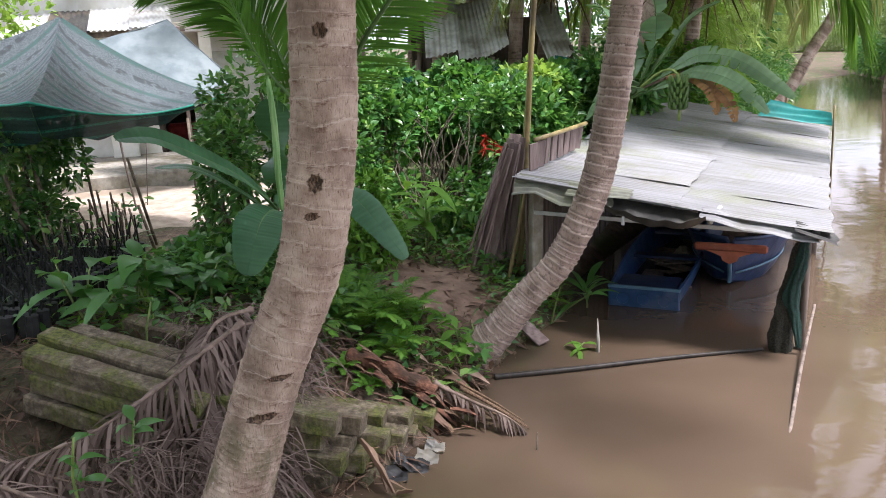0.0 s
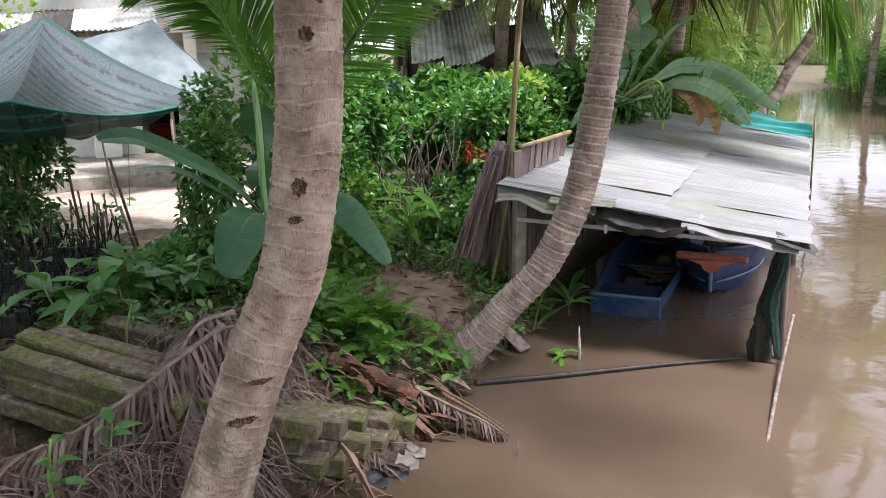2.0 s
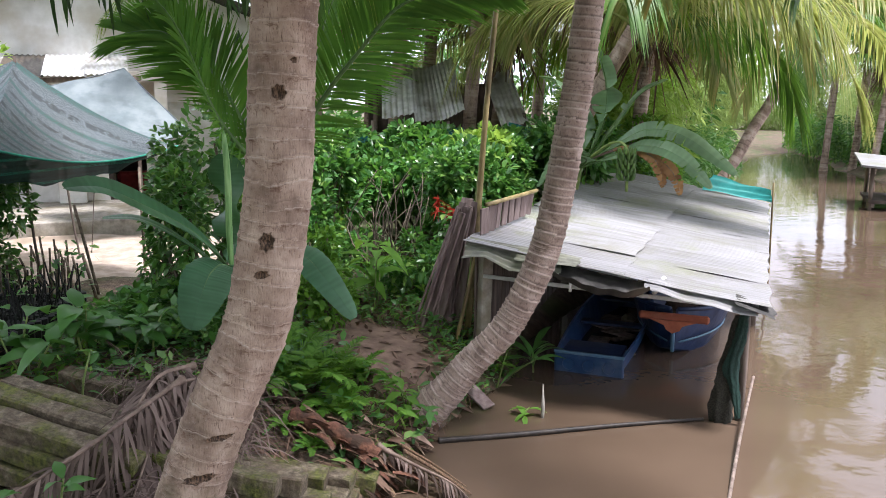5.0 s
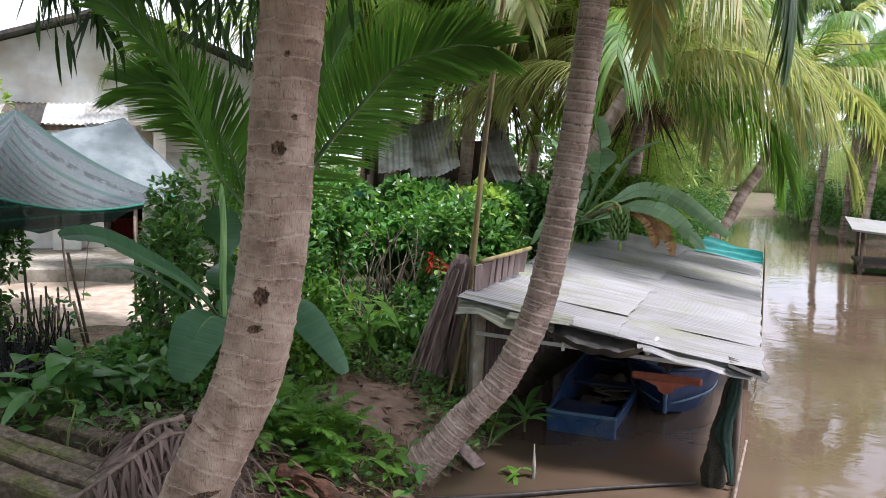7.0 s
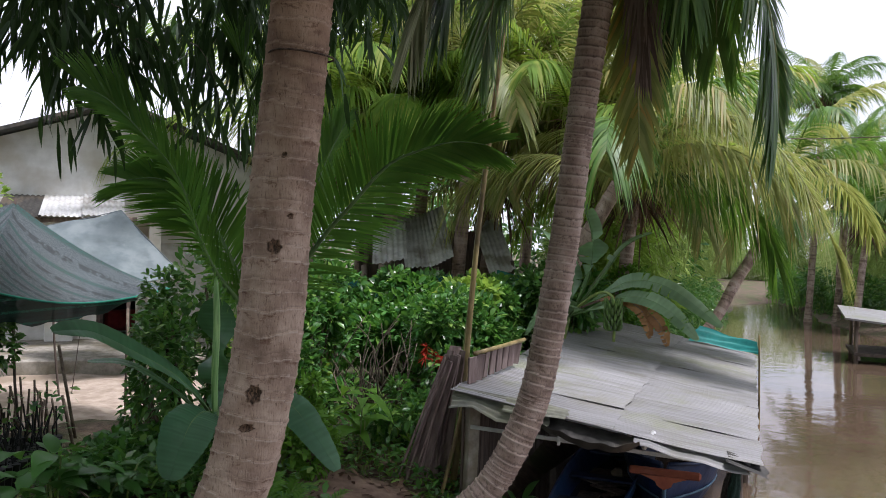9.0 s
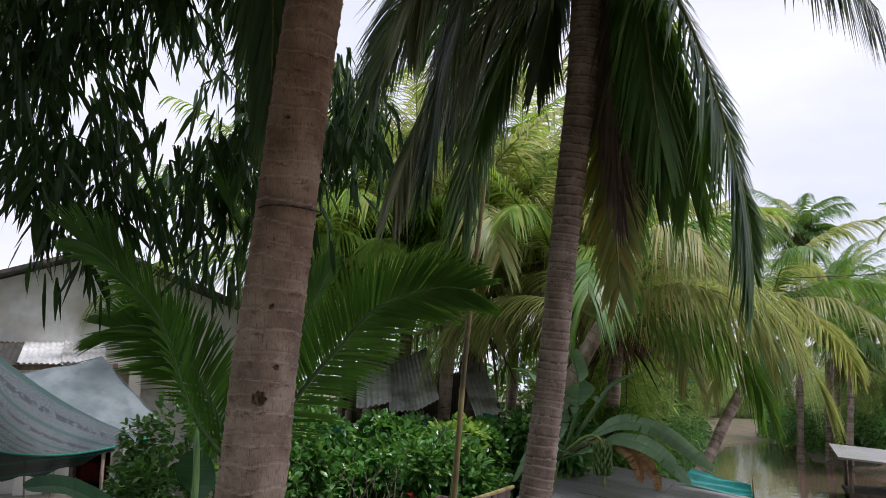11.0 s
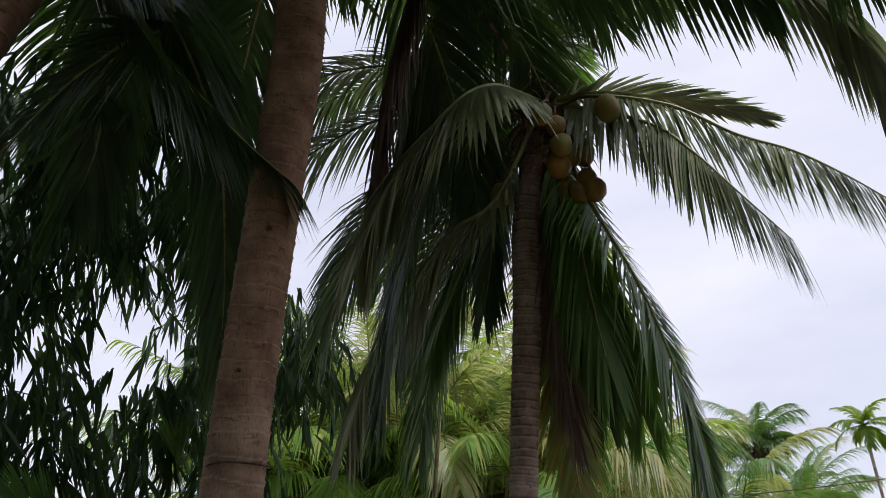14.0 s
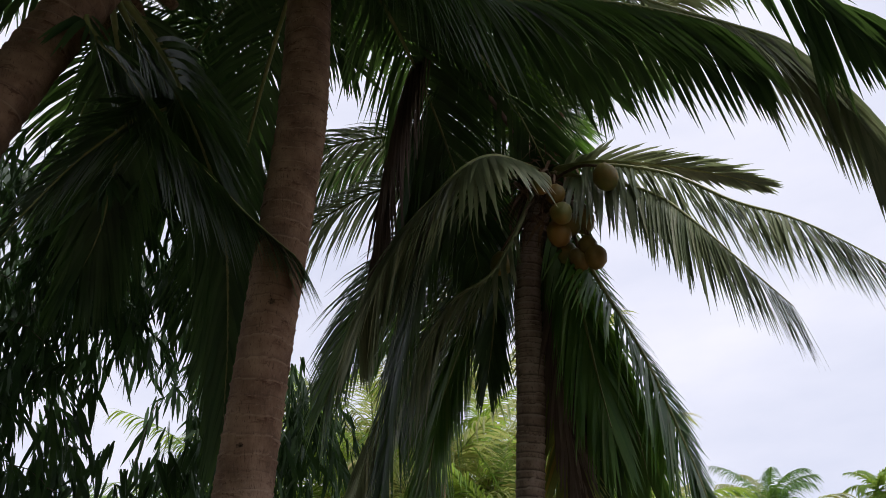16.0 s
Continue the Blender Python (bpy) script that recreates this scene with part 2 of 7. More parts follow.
def moss_build(n, l, p, o):
    col = ramp(n, l, grain(n, l, 18, 8, rough=0.7), [(0.32, (0.055, 0.042, 0.028)), (0.5, (0.14, 0.11, 0.075)), (0.68, (0.29, 0.24, 0.175))])
    dirt = ramp(n, l, grain(n, l, 5, 6), [(0.50, (0, 0, 0)), (0.66, (0.7, 0.7, 0.7))])
    col = mixed(n, l, dirt, col, (0.13, 0.092, 0.058))
    moss = ramp(n, l, grain(n, l, 2.4, 8, rough=0.65), [(0.47, (0, 0, 0)), (0.58, (0.95, 0.95, 0.95))])
    tone = ramp(n, l, grain(n, l, 40, 4), [(0.35, (0.045, 0.058, 0.010)), (0.65, (0.15, 0.16, 0.03))])
    col = mixed(n, l, moss, col, tone)
    black = ramp(n, l, grain(n, l, 7.5, 7, rough=0.7), [(0.62, (0, 0, 0)), (0.70, (0.7, 0.7, 0.7))])
    col = mixed(n, l, black, col, (0.035, 0.03, 0.022))
    l.new(col, p.inputs["Base Color"])
    p.inputs["Roughness"].default_value = 0.92
    bump(n, l, p, grain(n, l, 45, 7, rough=0.7), 0.9, 0.012)


CONCRETE_MOSS = shade("mossy_concrete", moss_build)
CONCRETE = plain("old_concrete", (0.24, 0.22, 0.19), (0.42, 0.39, 0.34), 11, 0.9, stain=(0.22, 0.19, 0.13), relief=0.4)
HUSK = plain("coconut_husk", (0.10, 0.11, 0.025), (0.20, 0.19, 0.045), 7, 0.5, stain=(0.30, 0.16, 0.03))
HUSK_RIPE = plain("ripe_coconut_husk", (0.13, 0.085, 0.018), (0.23, 0.14, 0.03), 7, 0.5, stain=(0.20, 0.16, 0.04))
FIBRE = plain("palm_fibre", (0.09, 0.055, 0.035), (0.24, 0.15, 0.09), 30, 0.95, stretch=(3, 3, 0.3), relief=0.7)


# ---- mesh helpers ----
def mesh_of(name, verts, faces, smooth=False):
    me = bpy.data.meshes.new(name)
    me.from_pydata([tuple(v) for v in verts], [], [tuple(f) for f in faces])
    if smooth:
        me.polygons.foreach_set("use_smooth", [True] * len(me.polygons))
    me.update()
    return me


def put(name, me, mat, parent=None, label="", m=None):
    ob = new(name, me)
    if mat and not me.materials:
        me.materials.append(mat)
    if parent:
        ob.parent = parent
    if m is not None:
        ob.matrix_basis = m
    return tagged(ob, label)


def thing(name, label, category, at=(0, 0, 0), group="", kind=""):
    ob = new(name)
    ob.location, ob.empty_display_size = at, 0.1
    return tagged(ob, label, category, group, kind)


def part(name, bm, mat, parent, label="", smooth=False):
    me = bpy.data.meshes.new(name)
    bm.to_mesh(me)
    bm.free()
    if smooth:
        me.polygons.foreach_set("use_smooth", [True] * len(me.polygons))
    return put(name, me, mat, parent, label)


def box_bm(size, m=Matrix(), bevel=0.0, segs=1):
    bm = bmesh.new()
    bmesh.ops.create_cube(bm, size=1.0)
    bmesh.ops.scale(bm, vec=size, verts=bm.verts)
    if bevel:
        bmesh.ops.bevel(bm, geom=bm.edges[:], offset=bevel, segments=segs, affect="EDGES")
    bmesh.ops.transform(bm, matrix=m, verts=bm.verts)
    return bm


def spline(points, n):
    """n points of a smooth line through the given ones."""
    p = np.array(points, float)
    k = len(p) - 1
    out = []
    for s in np.linspace(0, k, n):
        i = min(int(s), k - 1)
        f = s - i
        a, b, c, d = p[max(i - 1, 0)], p[i], p[i + 1], p[min(i + 2, k)]
        out.append(0.5 * (2 * b + (c - a) * f + (2 * a - 5 * b + 4 * c - d) * f * f + (3 * b - a - 3 * c + d) * f**3))
    return np.array(out)


def tube_mesh(name, line, radii, sides=8, cap=True, smooth=True):
    """A round bar along a line; radii: one number, one a point, or a row of sides a point."""
    line = np.asarray(line, float)
    n = len(line)
    rad = np.broadcast_to(np.asarray(radii, float).reshape(-1, 1) if np.ndim(radii) < 2 else radii, (n, sides))
    tan = np.gradient(line, axis=0)
    tan /= np.linalg.norm(tan, axis=1)[:, None] + 1e-12
    ref = np.array([0, 0, 1.0]) if abs(tan[:, 2]).mean() < 0.8 else np.array([1.0, 0, 0])
    a = np.cross(tan, ref)
    a /= np.linalg.norm(a, axis=1)[:, None] + 1e-12
    b = np.cross(tan, a)
    th = np.linspace(0, 2 * np.pi, sides, endpoint=False)
    v = line[:, None] + rad[..., None] * (np.cos(th)[None, :, None] * a[:, None] + np.sin(th)[None, :, None] * b[:, None])
    f = [(i * sides + j, i * sides + (j + 1) % sides, (i + 1) * sides + (j + 1) % sides, (i + 1) * sides + j) for i in range(n - 1) for j in range(sides)]
    if cap:
        f += [tuple(range(sides))[::-1], tuple(range((n - 1) * sides, n * sides))]
    return mesh_of(name, v.reshape(-1, 3), f, smooth)


def joined(name, meshes, smooth=True):
    verts, faces = [], []
    for me in meshes:
        k = len(verts)
        verts += [tuple(v.co) for v in me.vertices]
        faces += [tuple(k + i for i in p.vertices) for p in me.polygons]
        bpy.data.meshes.remove(me)
    return mesh_of(name, verts, faces, smooth)


def unit(a):
    return a / (np.linalg.norm(a, axis=-1, keepdims=True) + 1e-12)


def blades(name, base, way, side, length, width, droop=0.0, segs=3, profile=None, fold=0.0):
    """One mesh of many leaves. base, way, side: rows of points and directions; droop: how far each sinks, in lengths; fold: raised edges."""
    base, way, side = np.asarray(base, float), unit(np.asarray(way, float)), unit(np.asarray(side, float))
    n = len(base)
    length, width, droop = (np.broadcast_to(np.asarray(q, float), n) for q in (length, width, droop))
    prof = np.array(profile if profile is not None else np.sin(np.pi * np.clip(np.linspace(0.12, 1, segs + 1), 0, 1)) ** 0.8)
    prof[-1] = max(prof[-1], 0.03)
    s = np.linspace(0, 1, segs + 1)
    up = np.cross(side, way)
    mid = base[:, None] + way[:, None] * (length[:, None] * s)[..., None]
    mid[..., 2] -= (droop * length)[:, None] * s**2
    off = side[:, None] * (width[:, None] * prof * 0.5)[..., None]
    if fold:
        lift = up[:, None] * (width[:, None] * prof * 0.5 * fold)[..., None]
        v = np.stack([mid - off + lift, mid, mid + off + lift], 2)
        cols = 3
    else:
        v = np.stack([mid - off, mid + off], 2)
        cols = 2
    idx = np.arange(n * (segs + 1) * cols).reshape(n, segs + 1, cols)
    q = np.stack([idx[:, :-1, :-1], idx[:, :-1, 1:], idx[:, 1:, 1:], idx[:, 1:, :-1]], -1).reshape(-1, 4)
    me = bpy.data.meshes.new(name)
    me.vertices.add(v.size // 3)
    me.vertices.foreach_set("co", v.ravel())
    me.loops.add(q.size)
    me.loops.foreach_set("vertex_index", q.ravel().astype(np.int32))
    me.polygons.add(len(q))
    me.polygons.foreach_set("loop_start", np.arange(0, q.size, 4, dtype=np.int32))
    me.polygons.foreach_set("use_smooth", np.ones(len(q), dtype=bool))
    me.update(calc_edges=True)
    return me


rng = np.random.default_rng(7)


def any_way(n, flat=1.0):
    w = rng.normal(size=(n, 3))
    w[:, 2] *= flat
    return unit(w)


def across(way):
    """A level direction across each way, turned a little at random."""
    s = np.cross(way, np.array([0, 0, 1.0]) + rng.normal(scale=0.35, size=(len(way), 3)))
    return unit(s)


# ---- land and water ----
U = np.array([0.438, 0.899])
LEFT_LINE = [(-300, -640), (-22, -46), (-6.5, -12), (-2.6, -2.5), (-1.5, 1.2), (-1.2, 3.0), (-0.62, 4.2), (-0.10, 5.05), (0.11, 5.6), (0.64, 6.59), (1.14, 7.28), (1.55, 8.6), (4.6, 13.6), (11.6, 25.9), (22.3, 45.8), (30, 62), (330, 640)]
RIGHT_LINE = [(-290, -660), (-1.0, -10.0), (6.9, 6.3), (17.0, 25.6), (18.4, 31.5), (19.3, 36.0), (24.0, 48.0), (33, 66), (335, 638)]


def beyond(x, y, line):
    """Distance from a line of banks; positive to the right of it."""
    p = np.array(line, float)
    best = np.full(x.shape, 1e9)
    sign = np.ones(x.shape)
    for a, b in zip(p[:-1], p[1:]):
        e = b - a
        s = np.clip(((x - a[0]) * e[0] + (y - a[1]) * e[1]) / (e @ e), 0, 1)
        dx, dy = x - a[0] - s * e[0], y - a[1] - s * e[1]
        dist = np.hypot(dx, dy)
        near = dist < best
        sign = np.where(near, np.sign(e[1] * dx - e[0] * dy), sign)
        best = np.minimum(best, dist)
    return best * sign


def ground_z(x, y):
    x, y = np.asarray(x, float), np.asarray(y, float)
    wet = np.minimum(beyond(x, y, LEFT_LINE), -beyond(x, y, RIGHT_LINE))
    dry = np.clip(-wet, 0, None)
    z = 0.62 * (1 - np.exp(-dry / 0.75)) - 0.75 * (1 - np.exp(-np.clip(wet, 0, None) / 0.5))
    z = z - 0.36 * np.exp(-(((x + 1.9) / 1.3) ** 2) - ((y - 4.35) / 0.75) ** 2) * (dry > 0.1)
    wob = np.sin(x * 2.1 + 0.7 * y) * np.sin(y * 1.7 - 0.5 * x) + 0.5 * np.sin(x * 5.3 + 1) * np.sin(y * 4.7)
    return z + 0.035 * wob * np.clip(dry * 1.5, 0.15, 1)


def spread(lo, hi, step, far):
    mid = np.arange(lo, hi, step)
    out = np.geomspace(step, far, 26).cumsum()
    return np.concatenate([lo - out[::-1], mid, hi + out])


def ground_build(n, l, p, o):
    c = n.new("ShaderNodeTexCoord")
    big = grain(n, l, 0.9, 5)
    col = ramp(n, l, grain(n, l, 9, 7), [(0.3, (0.05, 0.034, 0.025)), (0.5, (0.11, 0.078, 0.055)), (0.7, (0.19, 0.14, 0.10))])
    green = ramp(n, l, big, [(0.46, (0, 0, 0)), (0.62, (0.75, 0.75, 0.75))])
    col = mixed(n, l, green, col, (0.06, 0.085, 0.025))
    l.new(col, p.inputs["Base Color"])
    p.inputs["Roughness"].default_value = 0.95
    bump(n, l, p, grain(n, l, 26, 7), 0.8, 0.03)


GROUND = shade("bank_soil", ground_build)
gx, gy = spread(-9, 6, 0.11, 120), spread(1.5, 15, 0.11, 120)
GX, GY = np.meshgrid(gx, gy)
GZ = ground_z(GX, GY)
nx, ny = len(gx), len(gy)
idx = np.arange(nx * ny).reshape(ny, nx)
quads = np.stack([idx[:-1, :-1], idx[:-1, 1:], idx[1:, 1:], idx[1:, :-1]], -1).reshape(-1, 4)
ground = put("ground", mesh_of("ground", np.stack([GX, GY, GZ], -1).reshape(-1, 3), quads.tolist(), True), GROUND)
tagged(ground, "brown earth canal bank with patches of low green growth", "ground", kind="structure")


def water_build(n, l, p, o):
    col = ramp(n, l, grain(n, l, 0.5, 3), [(0.35, (0.082, 0.057, 0.039)), (0.65, (0.108, 0.076, 0.053))])
    l.new(col, p.inputs["Base Color"])
    p.inputs["Roughness"].default_value, p.inputs["IOR"].default_value = 0.06, 1.38
    p.inputs["Specular IOR Level"].default_value = 0.6
    bump(n, l, p, grain(n, l, 2.2, 3, (1, 1, 1), rough=0.5), 0.11, 0.05)


WATER = shade("muddy_water", water_build)
wx, wy = spread(-6, 30, 3, 160), spread(-6, 60, 3, 160)
WX, WY = np.meshgrid(wx, wy)
idx = np.arange(WX.size).reshape(WX.shape)
quads = np.stack([idx[:-1, :-1], idx[:-1, 1:], idx[1:, 1:], idx[1:, :-1]], -1).reshape(-1, 4)
water = put("water", mesh_of("water", np.stack([WX, WY, 0 * WX], -1).reshape(-1, 3), quads.tolist(), True), WATER)
tagged(water, "still muddy brown canal water with faint ripples", "water", kind="structure")


# ---- palms ----
def trunk_mesh(line, r0, r1, step=0.018, sides=28, ring=0.075, flare=0.05, seed=0, rise=0.006, holes=(), wavy=0.0, lip=2.2, low=1.0, high=1.0):
    """A ringed palm trunk: each old leaf scar stands a little proud and tilts; holes: (height, level direction, half width, half height)."""
    r = np.random.default_rng(seed)
    rough = spline(line, 400)
    run = np.concatenate([[0], np.linalg.norm(np.diff(rough, axis=0), axis=1).cumsum()])
    s = np.arange(0, run[-1], step)
    pts = np.stack([np.interp(s, run, rough[:, k]) for k in range(3)], 1)
    th = np.linspace(0, 2 * np.pi, sides, endpoint=False)
    gaps = ring * r.uniform(0.35, 1.75, int(run[-1] / ring * 3))
    rings = np.cumsum(gaps * np.interp(np.cumsum(gaps), [0.9, 1.7], [low, high]))
    here = s[:, None] + 0 * th[None]
    for w, a in ((1, 1.4), (2, 0.9), (3, 0.8), (5, 0.5), (9, 0.35), (16, 0.25)):
        here = here + (wavy + 0.0015) * a * np.sin(w * th[None] + r.uniform(0, 6.28) + r.uniform(-14, 14) * s[:, None])
    k = np.clip(np.searchsorted(rings, here), 0, len(rings) - 1)
    prev = np.concatenate([[0], rings])[k]
    f = np.clip((here - prev) / (rings[k] - prev), 0, 1)
    base = r0 + (r1 - r0) * (s / s[-1]) + flare * np.exp(-s / 0.35)
    lump = 0.007 * np.sin(2 * th[None] + s[:, None] * 1.7 + seed) + 0.004 * np.sin(3 * th[None] - s[:, None] * 3.1)
    rad = base[:, None] + rise * (f**lip - 0.2) + lump * base[:, None] / 0.15 + r.normal(scale=0.0009, size=f.shape)
    me = tube_mesh("trunk", pts, rad, sides)
    me.attributes.new("scar", "FLOAT", "POINT").data.foreach_set("value", f.ravel())
    if holes:
        co = np.empty(len(me.vertices) * 3)
        me.vertices.foreach_get("co", co)
        co = co.reshape(len(pts), sides, 3)
        out = co - pts[:, None]
        deep = np.zeros(out.shape[:2])
        for z, to, w, h in holes:
            to = np.array([*to, 0.0]) / np.hypot(*to)
            x = out @ np.array([-to[1], to[0], 0.0])
            face = out @ to > 0
            dist = np.hypot(x / w, (co[..., 2] - z) / h)
            a = np.arctan2((co[..., 2] - z) / h, x / w)
            dist = dist * (1 + 0.10 * np.sin(2 * a + z * 9) + 0.12 * np.sin(7 * a + z * 23)) + r.normal(scale=0.05, size=dist.shape)
            deep = np.maximum(deep, np.where(face, np.clip(1.35 - dist, 0, 1), 0))
        lip = np.exp(-(((deep - 0.3) / 0.16) ** 2)) * (deep > 0.02)
        co += unit(out) * (0.006 * lip - 0.022 * np.clip(deep - 0.4, 0, 1))[..., None]
        me.vertices.foreach_set("co", co.ravel())
        me.attributes.new("hole", "FLOAT", "POINT").data.foreach_set("value", deep.ravel())
        me.update()
    return me


def frond_parts(at, az, lift, length, bend=1.3, leaf=0.75, count=75, seed=0, hang=0.5, lay=0.9, ragged=0.0, stalk=0.14, width=0.042, sway=0.0, thick=0.022, line=None, mess=0.07, twist=0.0, fall=0.0, sides=(1.0, 1.0)):
    """Rachis line and leaflet mesh of one frond. az: degrees from +y to +x; lift: first rise in degrees; bend: radians it sinks by
    along the way; hang: how far leaflets droop; lay: angle of the leaflets from the rib, in radians."""
    r = np.random.default_rng(seed)
    n = 40
    s = np.linspace(0, 1, n)
    el = radians(lift) - bend * s**1.35
    a = radians(az) + sway * s**2
    step = length / (n - 1)
    d = np.stack([np.cos(el) * np.sin(a), np.cos(el) * np.cos(a), np.sin(el)], 1)
    if line is None:
        run = np.array(at, float) + np.concatenate([np.zeros((1, 3)), np.cumsum(d[:-1] * step, axis=0)])
    if line is not None:
        line = spline(line, n)
        d = unit(np.gradient(line, axis=0))
        lv = np.unwrap(np.arctan2(d[:, 0], d[:, 1]))
        steep = np.hypot(d[:, 0], d[:, 1]) < 0.2
        a = np.where(steep, lv[~steep].mean() if (~steep).any() else radians(az), lv)
        run = line
        length = np.linalg.norm(np.diff(line, axis=0), axis=1).sum()
    q = np.repeat(np.linspace(stalk, 0.995, count), 2) + r.normal(scale=0.003, size=2 * count)
    q = np.clip(q, 0, 1)
    keep = r.random(2 * count) > ragged
    sign = np.tile([-1.0, 1.0], count)[keep]
    q = q[keep]
    p = np.stack([np.interp(q, s, run[:, k]) for k in range(3)], 1)
    t = unit(np.stack([np.interp(q, s, d[:, k]) for k in range(3)], 1))
    flat = unit(np.stack([np.cos(np.interp(q, s, a)), -np.sin(np.interp(q, s, a)), 0 * q], 1))
    flat = unit(flat - t * (flat * t).sum(1)[:, None])
    up = np.cross(flat, t)
    flat, up = flat * math.cos(twist) + up * math.sin(twist), up * math.cos(twist) - flat * math.sin(twist)
    ang = lay * (1.15 - 0.65 * q) + r.normal(scale=mess, size=len(q))
    tilt = 0.25 + r.normal(scale=0.05 + mess, size=len(q))
    way = t * np.cos(ang)[:, None] + (flat * sign[:, None] * np.cos(tilt)[:, None] + up * np.sin(tilt)[:, None]) * np.sin(ang)[:, None]
    way = unit(way * (1 - fall) + np.array([0, 0, -1.0]) * fall)
    size = leaf * (0.45 + 0.55 * np.sin(np.pi * np.clip(q * 0.85 + 0.12, 0, 1))) * r.uniform(0.85, 1.1, len(q)) * np.where(sign < 0, *sides)
    side = np.cross(way, up * 0.9 + t * 0.25 * sign[:, None])
    me = blades("frond", p, way, side, size, width, hang * r.uniform(0.7, 1.35, len(q)), 4, [0.5, 1.0, 0.95, 0.7, 0.05])
    rib = np.linspace(thick, thick * 0.15, n) + thick * 1.2 * np.exp(-np.linspace(0, 1, n) / 0.05)
    return me, tube_mesh("rachis", run, rib, 6)


def add_line(palm, line, mat=None, rib=None, **kw):
    """A frond whose rib follows a given line."""
    kw.setdefault("count", 125)
    kw.setdefault("width", 0.028)
    me, bar = frond_parts(line[0], 0, 0, 1, line=line, **kw)
    leaf = put("frond", me, mat or FROND, palm)
    put("rachis", bar, rib or RACHIS, leaf)
    return leaf


def add_frond(palm, at, az, lift, length, mat=None, rib=None, split=True, **kw):
    me, bar = frond_parts(at, az, lift, length, **kw)
    if split:
        leaf = put("frond", me, mat or FROND, palm)
        put("rachis", bar, rib or RACHIS, leaf)
    else:
        leaf = put("frond", joined("frond", [me, bar]), mat or FROND, palm)
    return leaf


def nut_mesh(at, size, seed):
    bm = bmesh.new()
    bmesh.ops.create_icosphere(bm, subdivisions=2, radius=size)
    r = np.random.default_rng(seed)
    ax = Matrix.Rotation(r.uniform(0, 6.28), 3, "Z") @ Matrix.Rotation(r.uniform(-0.5, 0.5), 3, "X")
    for v in bm.verts:
        z = v.co.z / size
        v.co.z *= 1.22
        w = 1 + 0.06 * math.cos(3 * math.atan2(v.co.y, v.co.x)) - 0.12 * max(z, 0) ** 2
        v.co.x *= w
        v.co.y *= w
        v.co = ax @ v.co + Vector(at)
    me = bpy.data.meshes.new("coconut")
    bm.to_mesh(me)
    bm.free()
    me.polygons.foreach_set("use_smooth", [True] * len(me.polygons))
    return me


# leaning palm that stands first on the bank
LINE_1 = [(-1.12, 3.42, 0.28), (-0.9, 3.49, 0.94), (-0.76, 3.52, 1.29), (-0.62, 3.55, 1.61), (-0.55, 3.56, 1.94), (-0.5, 3.57, 2.32), (-0.47, 3.57, 2.79), (-0.42, 3.54, 3.3), (-0.38, 3.5, 3.83), (-0.33, 3.48, 4.41), (-0.25, 3.45, 5.14), (-0.19, 3.41, 5.76), (-0.17, 3.38, 6.72), (-0.12, 3.35, 7.6)]
HOLES = [(2.665, (0.06, -0.998), 0.028, 0.036), (2.03, (-0.02, -0.999), 0.03, 0.042), (1.885, (-0.05, -0.998), 0.027, 0.02), (1.16, (0.30, -0.95), 0.05, 0.014), (3.06, (0.05, -0.998), 0.012, 0.012), (0.98, (0.2, -0.98), 0.06, 0.02), (2.80, (0.45, -0.9), 0.014, 0.016), (3.9, (-0.2, -0.98), 0.016, 0.012), (4.6, (0.1, -0.99), 0.014, 0.016)]
palm_a = thing("coconut_palm", "tall coconut palm with thick ringed grey-brown trunk on the bank", "palm tree")
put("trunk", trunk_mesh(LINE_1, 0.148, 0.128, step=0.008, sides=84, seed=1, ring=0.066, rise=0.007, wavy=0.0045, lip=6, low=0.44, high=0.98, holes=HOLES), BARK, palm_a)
TOP_1 = (-0.12, 3.35, 7.6)
add_line(palm_a, [TOP_1, (0.75, 3.15, 7.15), (1.74, 2.81, 6.26), (2.08, 2.64, 5.92), (2.29, 2.54, 5.7), (2.44, 2.52, 5.43), (2.52, 2.52, 5.16), (2.61, 2.56, 4.82)], FROND_LIT, seed=31, leaf=0.5, hang=0.35, lay=1.15, fall=0.6, count=150)
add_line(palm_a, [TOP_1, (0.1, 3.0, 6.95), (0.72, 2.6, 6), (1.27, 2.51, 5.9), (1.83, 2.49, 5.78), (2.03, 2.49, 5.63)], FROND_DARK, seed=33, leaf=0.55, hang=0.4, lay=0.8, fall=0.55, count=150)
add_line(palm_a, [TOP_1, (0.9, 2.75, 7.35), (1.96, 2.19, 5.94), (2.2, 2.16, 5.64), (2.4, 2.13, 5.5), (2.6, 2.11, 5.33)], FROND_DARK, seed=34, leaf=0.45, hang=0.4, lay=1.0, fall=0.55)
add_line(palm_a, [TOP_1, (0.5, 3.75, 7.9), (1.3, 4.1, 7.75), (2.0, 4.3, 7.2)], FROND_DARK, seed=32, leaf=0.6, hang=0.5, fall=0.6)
# the last twelve are unseen, added overhead to shade the bank
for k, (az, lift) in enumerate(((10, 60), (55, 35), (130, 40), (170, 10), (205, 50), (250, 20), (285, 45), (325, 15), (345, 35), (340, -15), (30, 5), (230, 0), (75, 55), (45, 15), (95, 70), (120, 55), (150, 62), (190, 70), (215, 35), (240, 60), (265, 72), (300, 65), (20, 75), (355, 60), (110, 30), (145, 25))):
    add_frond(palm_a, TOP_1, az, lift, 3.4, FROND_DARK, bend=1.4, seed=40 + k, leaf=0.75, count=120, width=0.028)

